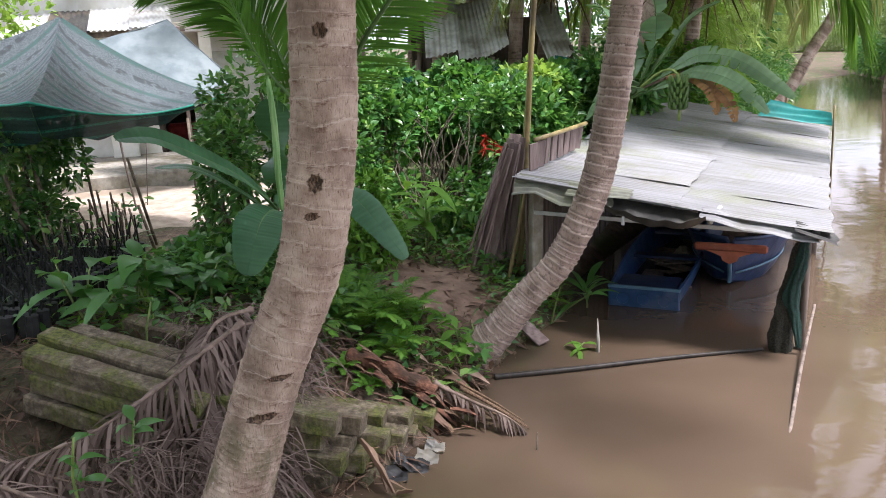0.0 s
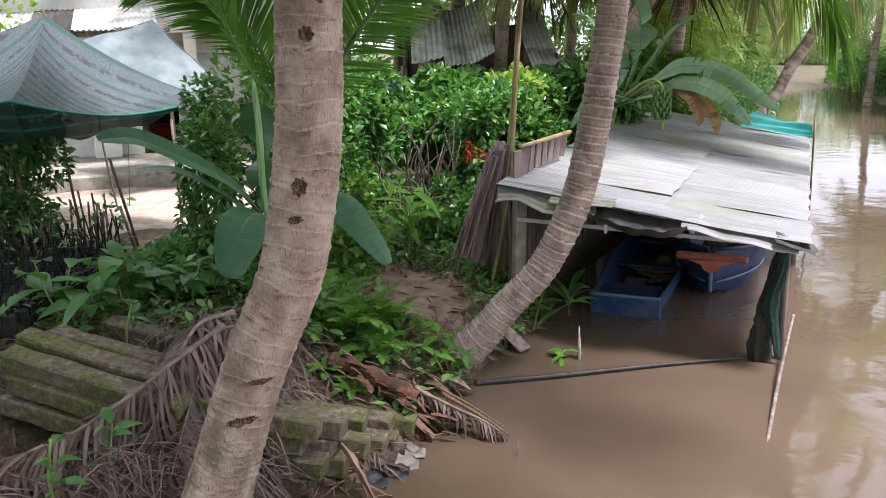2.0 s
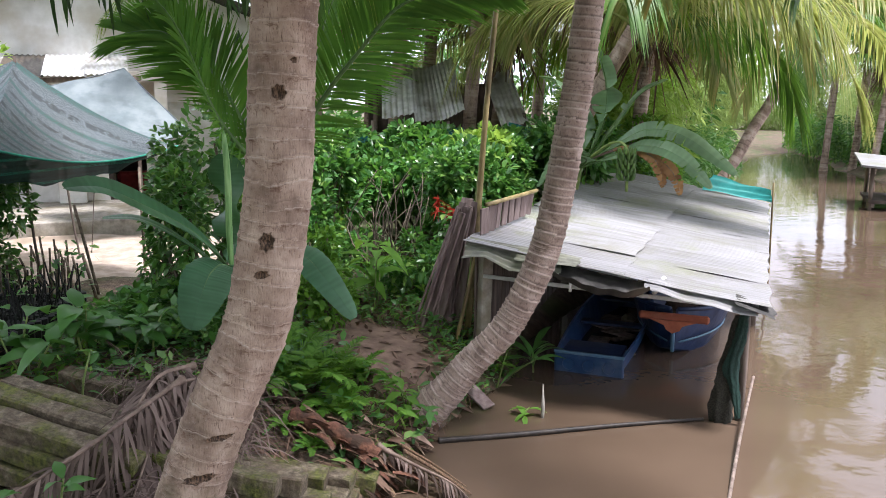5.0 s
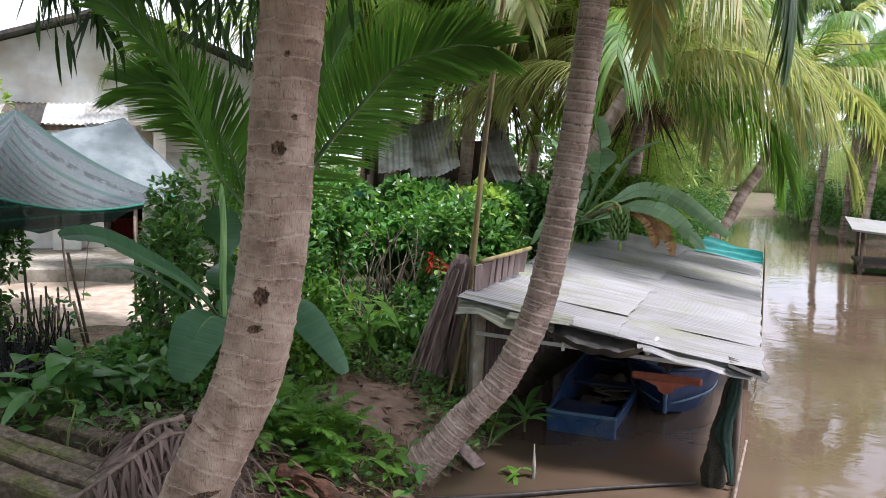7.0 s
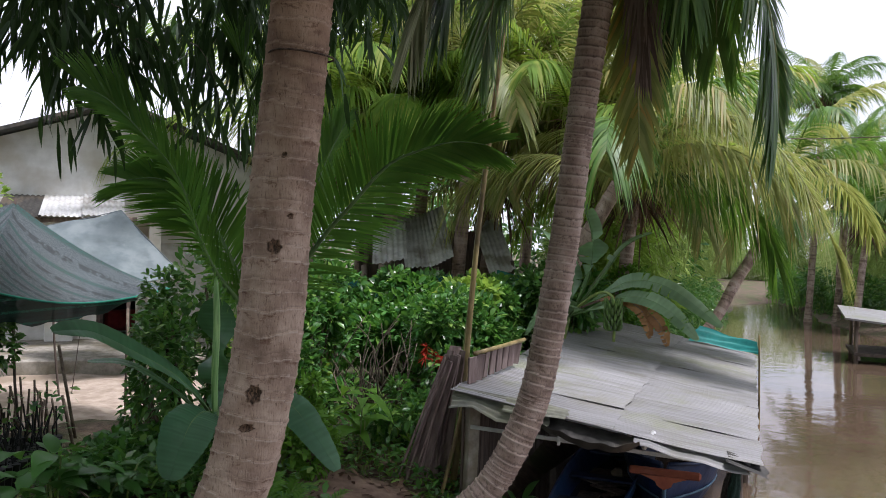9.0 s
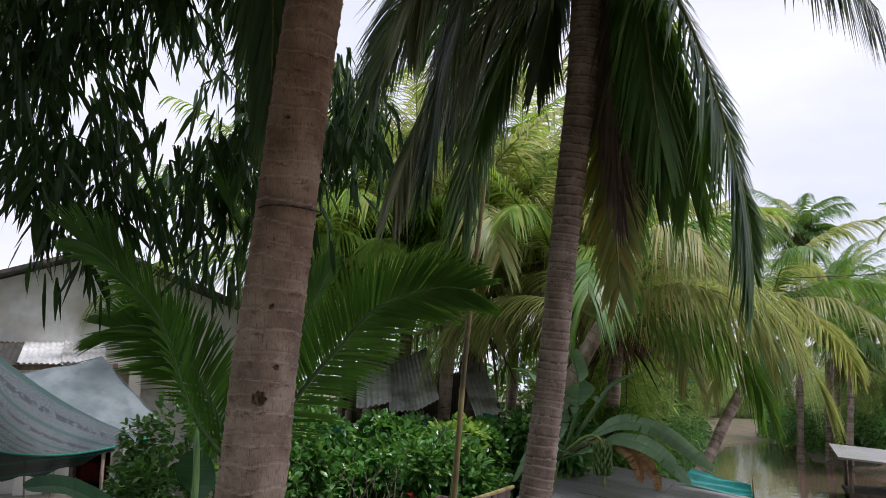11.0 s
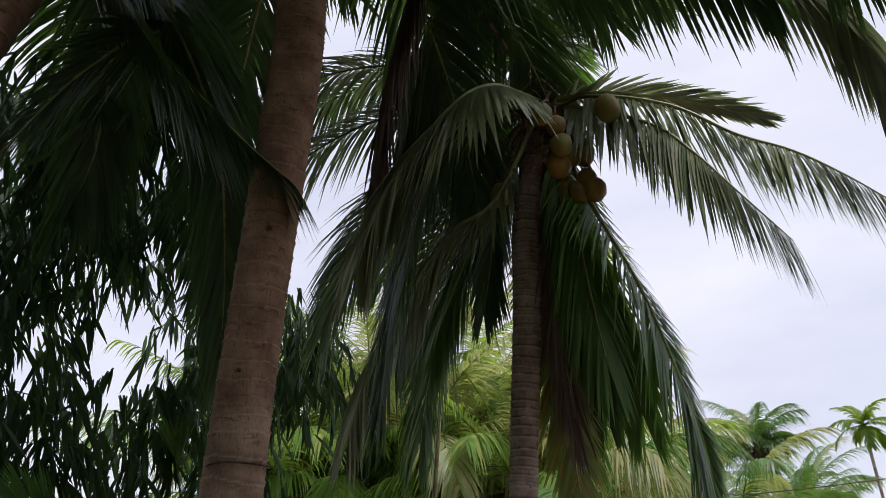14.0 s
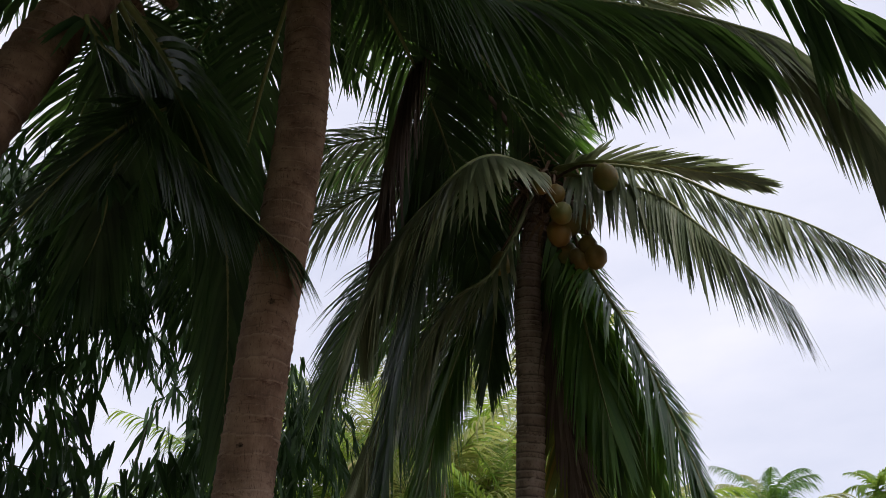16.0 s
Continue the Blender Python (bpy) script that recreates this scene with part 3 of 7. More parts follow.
KNOT = plain("dark_knot", (0.035, 0.022, 0.016), (0.12, 0.08, 0.06), 40, 0.95, relief=0.9)
band = [(-0.385 + 0.143 * math.cos(t), 3.51 + 0.143 * math.sin(t), 3.50 + 0.006 * math.sin(t * 2)) for t in np.linspace(0, 2 * math.pi, 40)]
put("wire_band", tube_mesh("wire_band", band, 0.005, 5), KNOT, palm_a, "thin dark wire tied round the trunk")

# second palm, whose trunk curves out over the water
LINE_2 = [(0.22, 6.2, 0.1), (0.41, 6.19, 0.27), (0.65, 6.17, 0.56), (0.9, 6.13, 0.84), (1.09, 6.1, 1.21), (1.21, 6.08, 1.56), (1.3, 6.06, 2.03), (1.36, 6.05, 2.44), (1.41, 6.04, 2.83), (1.5, 5.98, 3.84), (1.62, 5.88, 5.0), (1.68, 5.8, 5.97), (1.8, 5.6, 6.6), (1.86, 5.5, 6.95)]
palm_b = thing("coconut_palm", "coconut palm with curved dark ringed trunk and green nuts", "palm tree")
put("trunk", trunk_mesh(LINE_2, 0.118, 0.11, step=0.009, sides=48, seed=2, ring=0.058, flare=0.07, rise=0.010, wavy=0.001, lip=4), BARK_DARK, palm_b)
TOP_2 = (1.86, 5.5, 7.0)
add_line(palm_b, [TOP_2, (1.97, 4.96, 5.7), (2.13, 4.7, 4.9), (2.21, 4.55, 4.29), (2.27, 4.48, 3.83), (2.29, 4.48, 3.48)], FROND, seed=61, leaf=0.66, hang=0.3, lay=1.0, fall=0.25, count=150, sides=(0.4, 1.0))
add_line(palm_b, [TOP_2, (2.04, 4.88, 6.51), (2.31, 4.42, 6.06), (2.42, 4.12, 5.63), (2.56, 3.92, 5.2), (2.72, 3.76, 4.8)], FROND_LIT, seed=62, leaf=0.56, hang=0.4, lay=1.25, fall=0.6, ragged=0.12, width=0.036, count=150)
add_line(palm_b, [TOP_2, (2.1, 4.88, 6.64), (2.49, 4.45, 6.26), (2.79, 4.17, 5.83), (2.96, 3.86, 5.5), (3.12, 3.65, 5.19), (3.27, 3.44, 4.83)], FROND_LIT, seed=63, leaf=0.46, hang=0.45, lay=1.2, fall=0.55, ragged=0.15, width=0.034, count=150, mess=0.12)
add_line(palm_b, [TOP_2, (2.13, 4.94, 6.72), (2.76, 4.93, 6.69), (3.22, 4.97, 6.65), (3.55, 4.96, 6.56)], FROND_LIT, seed=60, leaf=0.42, hang=0.1, lay=0.55, ragged=0.2, width=0.034, count=90)
add_line(palm_b, [TOP_2, (1.46, 4.86, 6.63), (1.18, 4.55, 6.45), (0.93, 4.4, 6.23), (0.69, 4.39, 5.95), (0.47, 4.46, 5.71), (0.3, 4.53, 5.42), (0.19, 4.69, 5.12)], FROND_LIT, seed=64, leaf=0.72, hang=0.35, fall=0.42, width=0.036, count=150)
add_line(palm_b, [TOP_2, (1.31, 5.26, 5.89), (0.93, 5.27, 5.59), (0.6, 5.42, 5.13), (0.32, 5.52, 4.64), (0.16, 5.66, 4.15)], FROND_LIT, seed=65, leaf=0.62, hang=0.4, fall=0.35, width=0.034)
add_line(palm_b, [TOP_2, (1.3, 5.3, 6.7), (0.8, 5.1, 6.0), (0.5, 5.0, 5.1), (0.35, 5.0, 4.2)], FROND_DARK, seed=68, leaf=0.62, hang=0.6, lay=0.65)
add_line(palm_b, [TOP_2, (1.5, 6.0, 6.6), (1.1, 6.4, 5.7), (0.9, 6.6, 4.9), (0.8, 6.7, 4.3)], FROND, seed=69, leaf=0.7, hang=0.5, lay=0.7)
add_line(palm_b, [TOP_2, (0.93, 4.69, 7.74), (0.64, 4.71, 7.48), (0.46, 4.99, 6.88), (0.36, 5.39, 6.32), (0.26, 5.73, 5.71)], FROND_DEAD_DARK, RACHIS_DEAD, seed=59, leaf=0.5, hang=0.9, lay=0.4, fall=0.7, stalk=0.25, count=80, mess=0.25)
add_line(palm_b, [TOP_2, (1.2, 5.08, 7.86), (0.9, 5.21, 7.64), (0.71, 5.62, 7), (0.58, 6.07, 6.33)], FROND_DARK, seed=58, leaf=0.7, hang=0.6, lay=0.8, fall=0.5)
add_line(palm_b, [TOP_2, (1.98, 5.5, 6.1), (2.02, 5.45, 5.5), (2.05, 5.43, 5.0), (2.08, 5.4, 4.6)], FROND, seed=71, leaf=0.62, hang=0.5, lay=0.6, fall=0.2)
add_line(palm_b, [TOP_2, (2.05, 5.9, 6.2), (2.15, 6.1, 5.6), (2.2, 6.15, 5.1), (2.25, 6.1, 4.5)], FROND_DARK, seed=72, leaf=0.62, hang=0.5, lay=0.6, fall=0.3)
add_line(palm_b, [TOP_2, (1.9, 5.85, 6.3), (1.86, 5.95, 5.2), (1.90, 5.95, 4.3), (1.92, 5.9, 3.5)], FROND_YELLOW, seed=66, leaf=0.5, hang=0.25, stalk=0.3, lay=0.85)
add_line(palm_b, [TOP_2, (1.92, 5.72, 6.3), (1.86, 5.78, 5.5), (1.87, 5.78, 4.9), (1.9, 5.78, 4.2)], FROND_DEAD, RACHIS_DEAD, seed=67, leaf=0.45, hang=0.7, lay=0.26, stalk=0.2, count=110, mess=0.2)
add_line(palm_b, [TOP_2, (2.1, 6.2, 6.5), (2.22, 6.6, 5.8), (2.3, 6.8, 5.0), (2.32, 6.8, 4.3)], FROND, seed=73, leaf=0.66, hang=0.45, lay=0.7)
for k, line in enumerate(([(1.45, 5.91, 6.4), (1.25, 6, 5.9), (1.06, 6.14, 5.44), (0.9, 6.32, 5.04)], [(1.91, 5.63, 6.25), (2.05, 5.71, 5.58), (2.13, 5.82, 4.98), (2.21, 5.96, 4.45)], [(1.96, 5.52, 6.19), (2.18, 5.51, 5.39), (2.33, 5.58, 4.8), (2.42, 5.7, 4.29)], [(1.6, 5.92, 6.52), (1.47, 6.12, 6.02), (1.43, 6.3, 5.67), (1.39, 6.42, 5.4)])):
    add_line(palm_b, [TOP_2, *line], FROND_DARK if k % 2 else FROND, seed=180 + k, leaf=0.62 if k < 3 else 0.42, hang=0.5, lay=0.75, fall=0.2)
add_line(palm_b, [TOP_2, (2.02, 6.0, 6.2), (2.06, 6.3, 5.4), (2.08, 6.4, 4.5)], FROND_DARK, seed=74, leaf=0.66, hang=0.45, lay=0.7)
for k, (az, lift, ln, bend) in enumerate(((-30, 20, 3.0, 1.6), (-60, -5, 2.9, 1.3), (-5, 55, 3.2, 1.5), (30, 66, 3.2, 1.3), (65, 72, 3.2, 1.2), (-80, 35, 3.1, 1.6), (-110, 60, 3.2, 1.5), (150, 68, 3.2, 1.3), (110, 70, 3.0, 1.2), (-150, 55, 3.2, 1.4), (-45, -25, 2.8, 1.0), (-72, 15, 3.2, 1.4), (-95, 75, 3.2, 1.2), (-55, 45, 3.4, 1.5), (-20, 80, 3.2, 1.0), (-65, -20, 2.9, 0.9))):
    add_frond(palm_b, TOP_2, az, lift, ln, (FROND, FROND_DARK, FROND_LIT)[k % 3], bend=bend, seed=80 + k, leaf=0.66, count=120, width=0.028, hang=0.6)
NUTS = [(1.58, 4.68, 6.3), (1.73, 4.77, 6.09), (1.73, 4.9, 5.99), (1.93, 4.85, 5.85), (1.97, 4.84, 5.75), (2.04, 4.53, 6.27), (1.84, 4.88, 6.06), (1.87, 4.92, 5.77), (1.38, 5.42, 6.01), (1.71, 4.78, 6.27), (1.82, 5.04, 5.9), (1.95, 4.92, 6.12)]
for k, at in enumerate(NUTS):
    put("coconut", nut_mesh(at, 0.078 + 0.010 * (k % 3), k), HUSK_RIPE if k in (3, 4, 7) else HUSK, palm_b)
    put("nut_stalk", tube_mesh("nut_stalk", spline([np.array(TOP_2) - (0, 0, 0.15), (np.array(TOP_2) + np.array(at)) / 2 + (0.03, -0.08, 0.02), np.array(at) + (0, 0, 0.1)], 7), np.linspace(0.02, 0.009, 7), 5), FIBRE, palm_b)
sheath = blades("sheath", np.array(TOP_2) - (0, 0, 0.1) + rng.normal(scale=(0.12, 0.12, 0.22), size=(420, 3)), any_way(420) + (0, 0, 0.1), any_way(420), rng.uniform(0.12, 0.40, 420), 0.035, 0.6)
put("sheath", sheath, FIBRE, palm_b, "brown fibrous leaf sheaths")
for k in range(11):
    a, top = k * 2.4, np.array(TOP_2)
    o = np.array([math.sin(a), math.cos(a), 0])
    put("leaf_base", tube_mesh("leaf_base", spline([top - (0, 0, 0.15), top + o * 0.10 + (0, 0, 0.15), top + o * 0.30 + (0, 0, 0.55 - 0.03 * k)], 8), np.linspace(0.075, 0.03, 8), 8), FIBRE if k % 2 else STALK, palm_b)

# leaning palm by the viewpoint, crown overhead
LINE_3 = [(-3.3, 2.7, 0.5), (-2.5, 3.2, 2.4), (-2.15, 3.15, 3.9), (-1.98, 3.2, 4.7), (-1.83, 3.25, 5.4), (-1.63, 3.34, 6.2), (-1.45, 3.45, 6.9)]
palm_c = thing("coconut_palm", "leaning coconut palm with dark drooping crown over the bank", "palm tree")
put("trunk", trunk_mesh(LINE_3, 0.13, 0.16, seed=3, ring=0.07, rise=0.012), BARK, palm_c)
TOP_3 = (-1.45, 3.55, 7.0)
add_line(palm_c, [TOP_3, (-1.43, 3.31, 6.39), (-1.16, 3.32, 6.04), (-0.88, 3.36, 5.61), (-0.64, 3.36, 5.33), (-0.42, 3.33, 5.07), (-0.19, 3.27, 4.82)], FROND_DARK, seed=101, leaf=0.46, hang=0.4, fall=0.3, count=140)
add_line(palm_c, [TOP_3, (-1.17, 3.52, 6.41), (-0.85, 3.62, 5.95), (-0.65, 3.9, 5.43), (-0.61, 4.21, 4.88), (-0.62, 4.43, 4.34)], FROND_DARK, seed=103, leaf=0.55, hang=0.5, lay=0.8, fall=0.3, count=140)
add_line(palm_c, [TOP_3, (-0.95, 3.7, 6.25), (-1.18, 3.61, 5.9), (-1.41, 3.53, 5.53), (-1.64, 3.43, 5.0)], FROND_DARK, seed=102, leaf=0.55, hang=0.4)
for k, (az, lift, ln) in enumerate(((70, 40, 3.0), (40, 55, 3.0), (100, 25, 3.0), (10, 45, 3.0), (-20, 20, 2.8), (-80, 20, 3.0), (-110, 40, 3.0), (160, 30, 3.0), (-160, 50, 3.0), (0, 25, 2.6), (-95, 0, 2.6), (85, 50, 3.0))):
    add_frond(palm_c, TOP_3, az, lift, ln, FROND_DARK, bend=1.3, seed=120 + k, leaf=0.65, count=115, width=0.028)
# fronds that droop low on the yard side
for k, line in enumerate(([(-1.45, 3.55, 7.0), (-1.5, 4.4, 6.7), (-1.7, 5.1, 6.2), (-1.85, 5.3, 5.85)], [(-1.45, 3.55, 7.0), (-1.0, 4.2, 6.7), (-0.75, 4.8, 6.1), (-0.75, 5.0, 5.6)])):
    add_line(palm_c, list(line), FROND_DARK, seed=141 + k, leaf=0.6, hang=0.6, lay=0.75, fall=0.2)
for k in range(14):
    put("leaf_base", tube_mesh("leaf_base", spline([TOP_3, np.array(TOP_3) + (0.16 * math.sin(k * 2.4), 0.16 * math.cos(k * 2.4), 0.12), np.array(TOP_3) + (0.42 * math.sin(k * 2.4), 0.42 * math.cos(k * 2.4), 0.25 - 0.03 * k)], 8), np.linspace(0.09, 0.035, 8), 8), FIBRE, palm_c)

# young palm behind the first trunk
palm_d = thing("young_coconut_palm", "young coconut palm with long green fronds rising from the ground", "palm tree")
AT_4 = (-1.02, 6.95, 1.95)
put("trunk", trunk_mesh([(-1.1, 7.0, 0.5), (-1.05, 6.97, 1.3), AT_4], 0.12, 0.1, seed=4), BARK_DARK, palm_d)
KW4 = {"leaf": 0.6, "hang": 0.14, "twist": 0.95, "count": 185, "lay": 0.98, "stalk": 0.08, "width": 0.021, "mess": 0.035}
add_line(palm_d, [AT_4, (-0.54, 6.69, 2.67), (-0.25, 6.55, 3.02), (0.02, 6.43, 3.32), (0.27, 6.31, 3.44), (0.54, 6.23, 3.51), (0.77, 6.16, 3.49)], FROND_DEEP, LEAF_RIB, seed=161, **KW4)
add_line(palm_d, [AT_4, (-1.34, 6.43, 2.47), (-1.56, 6.15, 3.14), (-1.77, 5.85, 3.46), (-1.92, 5.67, 3.63), (-2.01, 5.53, 3.68)], FROND_DEEP, LEAF_RIB, seed=162, **KW4)
add_line(palm_d, [AT_4, (-1.01, 6.69, 2.6), (-1.07, 6.65, 3.28), (-1.14, 6.66, 3.86), (-1.23, 6.65, 4.33)], FROND_DEEP, LEAF_RIB, seed=164, **KW4)
add_line(palm_d, [AT_4, (-0.73, 7.13, 2.66), (-0.57, 7.21, 3.3), (-0.36, 7.36, 3.82)], FROND_DEEP, LEAF_RIB, seed=165, **KW4)
add_line(palm_d, [AT_4, (-1.35, 6.83, 2.68), (-1.62, 6.97, 3.01), (-1.9, 6.99, 3.19), (-2.19, 7.02, 3.18)], FROND_DEEP, LEAF_RIB, seed=167, **KW4)

# palms in the middle distance along the canal
MID = [((2.3, 16.4, 4.0), 4.6, 1), ((4.9, 15.2, 4.0), 4.6, 2), ((4.6, 18.0, 4.8), 4.8, 3), ((7.6, 22.5, 5.2), 4.8, 4), ((-0.2, 16.5, 5.0), 5.0, 5), ((2.6, 17.5, 5.8), 5.0, 7), ((9.2, 24.5, 5.0), 4.8, 8), ((1.0, 17.0, 6.6), 5.2, 9), ((3.9, 20.0, 7.4), 5.2, 13), ((-1.2, 15.0, 4.6), 4.6, 14), ((12.0, 31.0, 6.4), 4.8, 15), ((18.8, 31.0, 5.6), 4.4, 16), ((20.5, 34.0, 5.2), 4.6, 17), ((22.5, 36.5, 6.6), 4.6, 18), ((18.0, 28.4, 4.0), 3.8, 19), ((17.9, 31.5, 9.1), 3.0, 20), ((25.5, 41.0, 7.4), 4.2, 21), ((10.3, 28.0, 5.6), 4.8, 22), ((13.5, 33.0, 6.0), 4.8, 12), ((1.7, 15.0, 5.8), 4.8, 23), ((3.3, 13.8, 4.9), 4.4, 24), ((0.3, 15.6, 5.0), 4.4, 25)]
for (x, y, z), ln, sd in MID:
    r = np.random.default_rng(sd)
    palm = thing("coconut_palm", "coconut palm with yellow-green fronds farther along the canal", "palm tree", group="palms along the canal")
    put("trunk", trunk_mesh([(x - 0.4, y, -0.1), (x - 0.2, y, z * 0.5), (x, y, z)], 0.14, 0.12, step=0.05, sides=14, seed=sd), BARK_DARK, palm)
    for k in range(19):
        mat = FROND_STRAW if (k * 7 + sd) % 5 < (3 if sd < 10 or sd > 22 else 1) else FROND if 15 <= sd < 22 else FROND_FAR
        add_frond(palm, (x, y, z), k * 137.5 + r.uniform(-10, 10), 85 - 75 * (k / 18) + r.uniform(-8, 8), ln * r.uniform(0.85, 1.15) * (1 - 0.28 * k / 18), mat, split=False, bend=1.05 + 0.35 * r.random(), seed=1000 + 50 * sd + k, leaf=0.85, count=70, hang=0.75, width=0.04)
    for k in range(6):
        put("dead_leaf", blades("dead_leaf", np.array([(x, y, z)] * 20) + r.normal(scale=0.12, size=(20, 3)), any_way(20, 0.5) * (1, 1, 1) + (0, 0, -0.6), any_way(20), r.uniform(0.4, 1.2, 20), 0.05, 0.6), LITTER_LEAF, palm)
    if sd in (1, 2, 9):
        put("flower_stalks", blades("flower_stalks", np.array([(x, y - 0.15, z - 0.1)] * 60) + r.normal(scale=0.1, size=(60, 3)), any_way(60, 0.7), any_way(60), r.uniform(0.2, 0.5, 60), 0.02, 0.5), HUSK, palm)
areca = thing("areca_palm", "slender tall palm with a small crown far along the canal", "palm tree")
put("trunk", trunk_mesh([(18.5, 25.3, 0.3), (18.55, 25.35, 4.5), (18.6, 25.4, 8.5)], 0.06, 0.05, step=0.08, sides=10, seed=6), BARK_DARK, areca)
for k in range(13):
    add_frond(areca, (18.6, 25.4, 8.6), k * 137.5, 80 - 95 * k / 12, 1.25, FROND_FAR, split=False, bend=1.3, seed=690 + k, leaf=0.4, count=36, width=0.05)
arc = thing("coconut_palm", "coconut palm with a long arching yellow frond over the canal", "palm tree", group="palms along the canal")
put("trunk", trunk_mesh([(2.45, 11.95, 0.2), (2.68, 11.82, 2.0), (3.4, 11.3, 3.7)], 0.13, 0.11, step=0.05, sides=14, seed=33), BARK_DARK, arc)
add_line(arc, [(3.4, 11.3, 3.7), (3.55, 10.9, 4.05), (4.02, 10.2, 4.43), (4.44, 9.58, 4.36), (4.81, 9.06, 3.75), (5.06, 8.81, 3.1), (5.18, 8.74, 2.78)], FROND_STRAW, seed=501, leaf=0.85, hang=0.7, lay=1.1, count=150, width=0.024)
for k, (az, lift) in enumerate(((60, 40), (100, 35), (130, 65), (170, 55), (200, 40), (-20, 50), (30, 70), (-60, 30), (85, 15), (150, 30))):
    add_frond(arc, (3.4, 11.3, 3.7), az, lift, 3.0, FROND_STRAW if k % 2 else FROND, split=False, bend=1.6, seed=520 + k, leaf=0.9, count=105, hang=0.9, width=0.028)


# ---- boat shed ----
def roof_build(n, l, p, o):
    c, mp, t = n.new("ShaderNodeTexCoord"), n.new("ShaderNodeMapping"), n.new("ShaderNodeTexNoise")
    mp.vector_type = "TEXTURE"
    mp.inputs["Rotation"].default_value, mp.inputs["Scale"].default_value = (0, 0, -0.535), (7, 0.35, 1)
    t.inputs["Scale"].default_value, t.inputs["Detail"].default_value = 5, 6
    l.new(c.outputs["Object"], mp.inputs["Vector"])
    l.new(mp.outputs["Vector"], t.inputs["Vector"])
    col = ramp(n, l, t.outputs["Fac"], [(0.28, (0.19, 0.184, 0.184)), (0.5, (0.255, 0.253, 0.262)), (0.72, (0.31, 0.308, 0.32))])
    dirt = ramp(n, l, grain(n, l, 2.2, 7, rough=0.68), [(0.50, (0, 0, 0)), (0.68, (0.8, 0.8, 0.8))])
    col = mixed(n, l, dirt, col, (0.20, 0.195, 0.165))
    lichen = ramp(n, l, grain(n, l, 0.9, 7, rough=0.7), [(0.53, (0, 0, 0)), (0.66, (0.65, 0.65, 0.65))])
    col = mixed(n, l, lichen, col, (0.20, 0.215, 0.125))
    spots = ramp(n, l, grain(n, l, 26, 6, rough=0.7), [(0.66, (0, 0, 0)), (0.74, (0.8, 0.8, 0.8))])
    col = mixed(n, l, spots, col, (0.12, 0.10, 0.08))
    i = n.new("ShaderNodeObjectInfo")
    hs, mr = n.new("ShaderNodeHueSaturation"), n.new("ShaderNodeMapRange")
    mr.inputs["To Min"].default_value, mr.inputs["To Max"].default_value = 0.78, 1.12
    l.new(i.outputs["Random"], mr.inputs["Value"])
    l.new(mr.outputs["Result"], hs.inputs["Value"])
    l.new(col, hs.inputs["Color"])
    l.new(hs.outputs["Color"], p.inputs["Base Color"])
    p.inputs["Metallic"].default_value, p.inputs["Roughness"].default_value = 0.15, 0.5
    bump(n, l, p, grain(n, l, 30, 5), 0.15, 0.004)


ROOF = shade("weathered_tin", roof_build)
TIN_DARK = plain("dull_tin", (0.022, 0.021, 0.020), (0.065, 0.062, 0.057), 8, 0.65, 0.1, stain=(0.10, 0.08, 0.06))
TIN_GREEN = plain("lichen_tin", (0.17, 0.175, 0.14), (0.30, 0.30, 0.25), 8, 0.55, 0.2, stain=(0.20, 0.21, 0.13))
TIN_PALE = plain("pale_tin", (0.52, 0.52, 0.52), (0.72, 0.72, 0.73), 8, 0.5, 0.1, stain=(0.28, 0.26, 0.22))
RAIL = plain("aluminium", (0.50, 0.50, 0.50), (0.66, 0.66, 0.66), 12, 0.4, 0.6)
PLANK_DARK = plain("dark_plank", (0.05, 0.038, 0.032), (0.13, 0.10, 0.085), 14, 0.9, stretch=(1, 1, 0.15), relief=0.5)
OLD_BOARD = plain("purple_grey_board", (0.12, 0.085, 0.08), (0.25, 0.19, 0.175), 16, 0.9, stretch=(1, 1, 0.12), relief=0.5)
WET_WOOD = plain("wet_wood", (0.012, 0.010, 0.008), (0.04, 0.03, 0.024), 16, 0.55, stretch=(1, 1, 0.2))
BLUE = plain("blue_plastic_hull", (0.010, 0.038, 0.11), (0.025, 0.068, 0.165), 8, 0.4, stain=(0.06, 0.09, 0.16), stain_scale=4, relief=0.1)
BLUE_DARK = plain("dark_blue_paint", (0.008, 0.02, 0.06), (0.018, 0.038, 0.10), 8, 0.45, stain=(0.04, 0.05, 0.08))
ORANGE = plain("faded_orange_paint", (0.28, 0.075, 0.04), (0.40, 0.12, 0.065), 9, 0.6, stain=(0.3, 0.12, 0.08))
PALE_BLUE = plain("pale_blue_paint", (0.07, 0.15, 0.23), (0.12, 0.21, 0.29), 9, 0.5)
NET_GREEN = plain("green_netting", (0.006, 0.022, 0.018), (0.016, 0.05, 0.038), 60, 0.8, stain=(0.05, 0.06, 0.05), relief=0.8)
NET_GREY = plain("grey_netting", (0.016, 0.016, 0.012), (0.055, 0.052, 0.04), 70, 0.9, relief=0.9)
SO = Vector((0.70, 7.37, 0))
SU, SV = Vector((0.438, 0.899, 0)), Vector((0.86, -0.51, 0)).normalized()


def on_roof(a, b):
    """Place on the shed roof: a metres along the canal, b from 0 (bank side) to 1 (water side)."""
    left = SO + SU * a + Vector((0, 0, 1.34 + 0.022 * a))
    right = Vector((2.93, 5.86, 1.085)) + Vector((0.428, 0.904, 0)) * a
    return left.lerp(right, b)


shed = thing("boat_shed", "open boat shed with a weathered corrugated tin roof over the water", "shed")


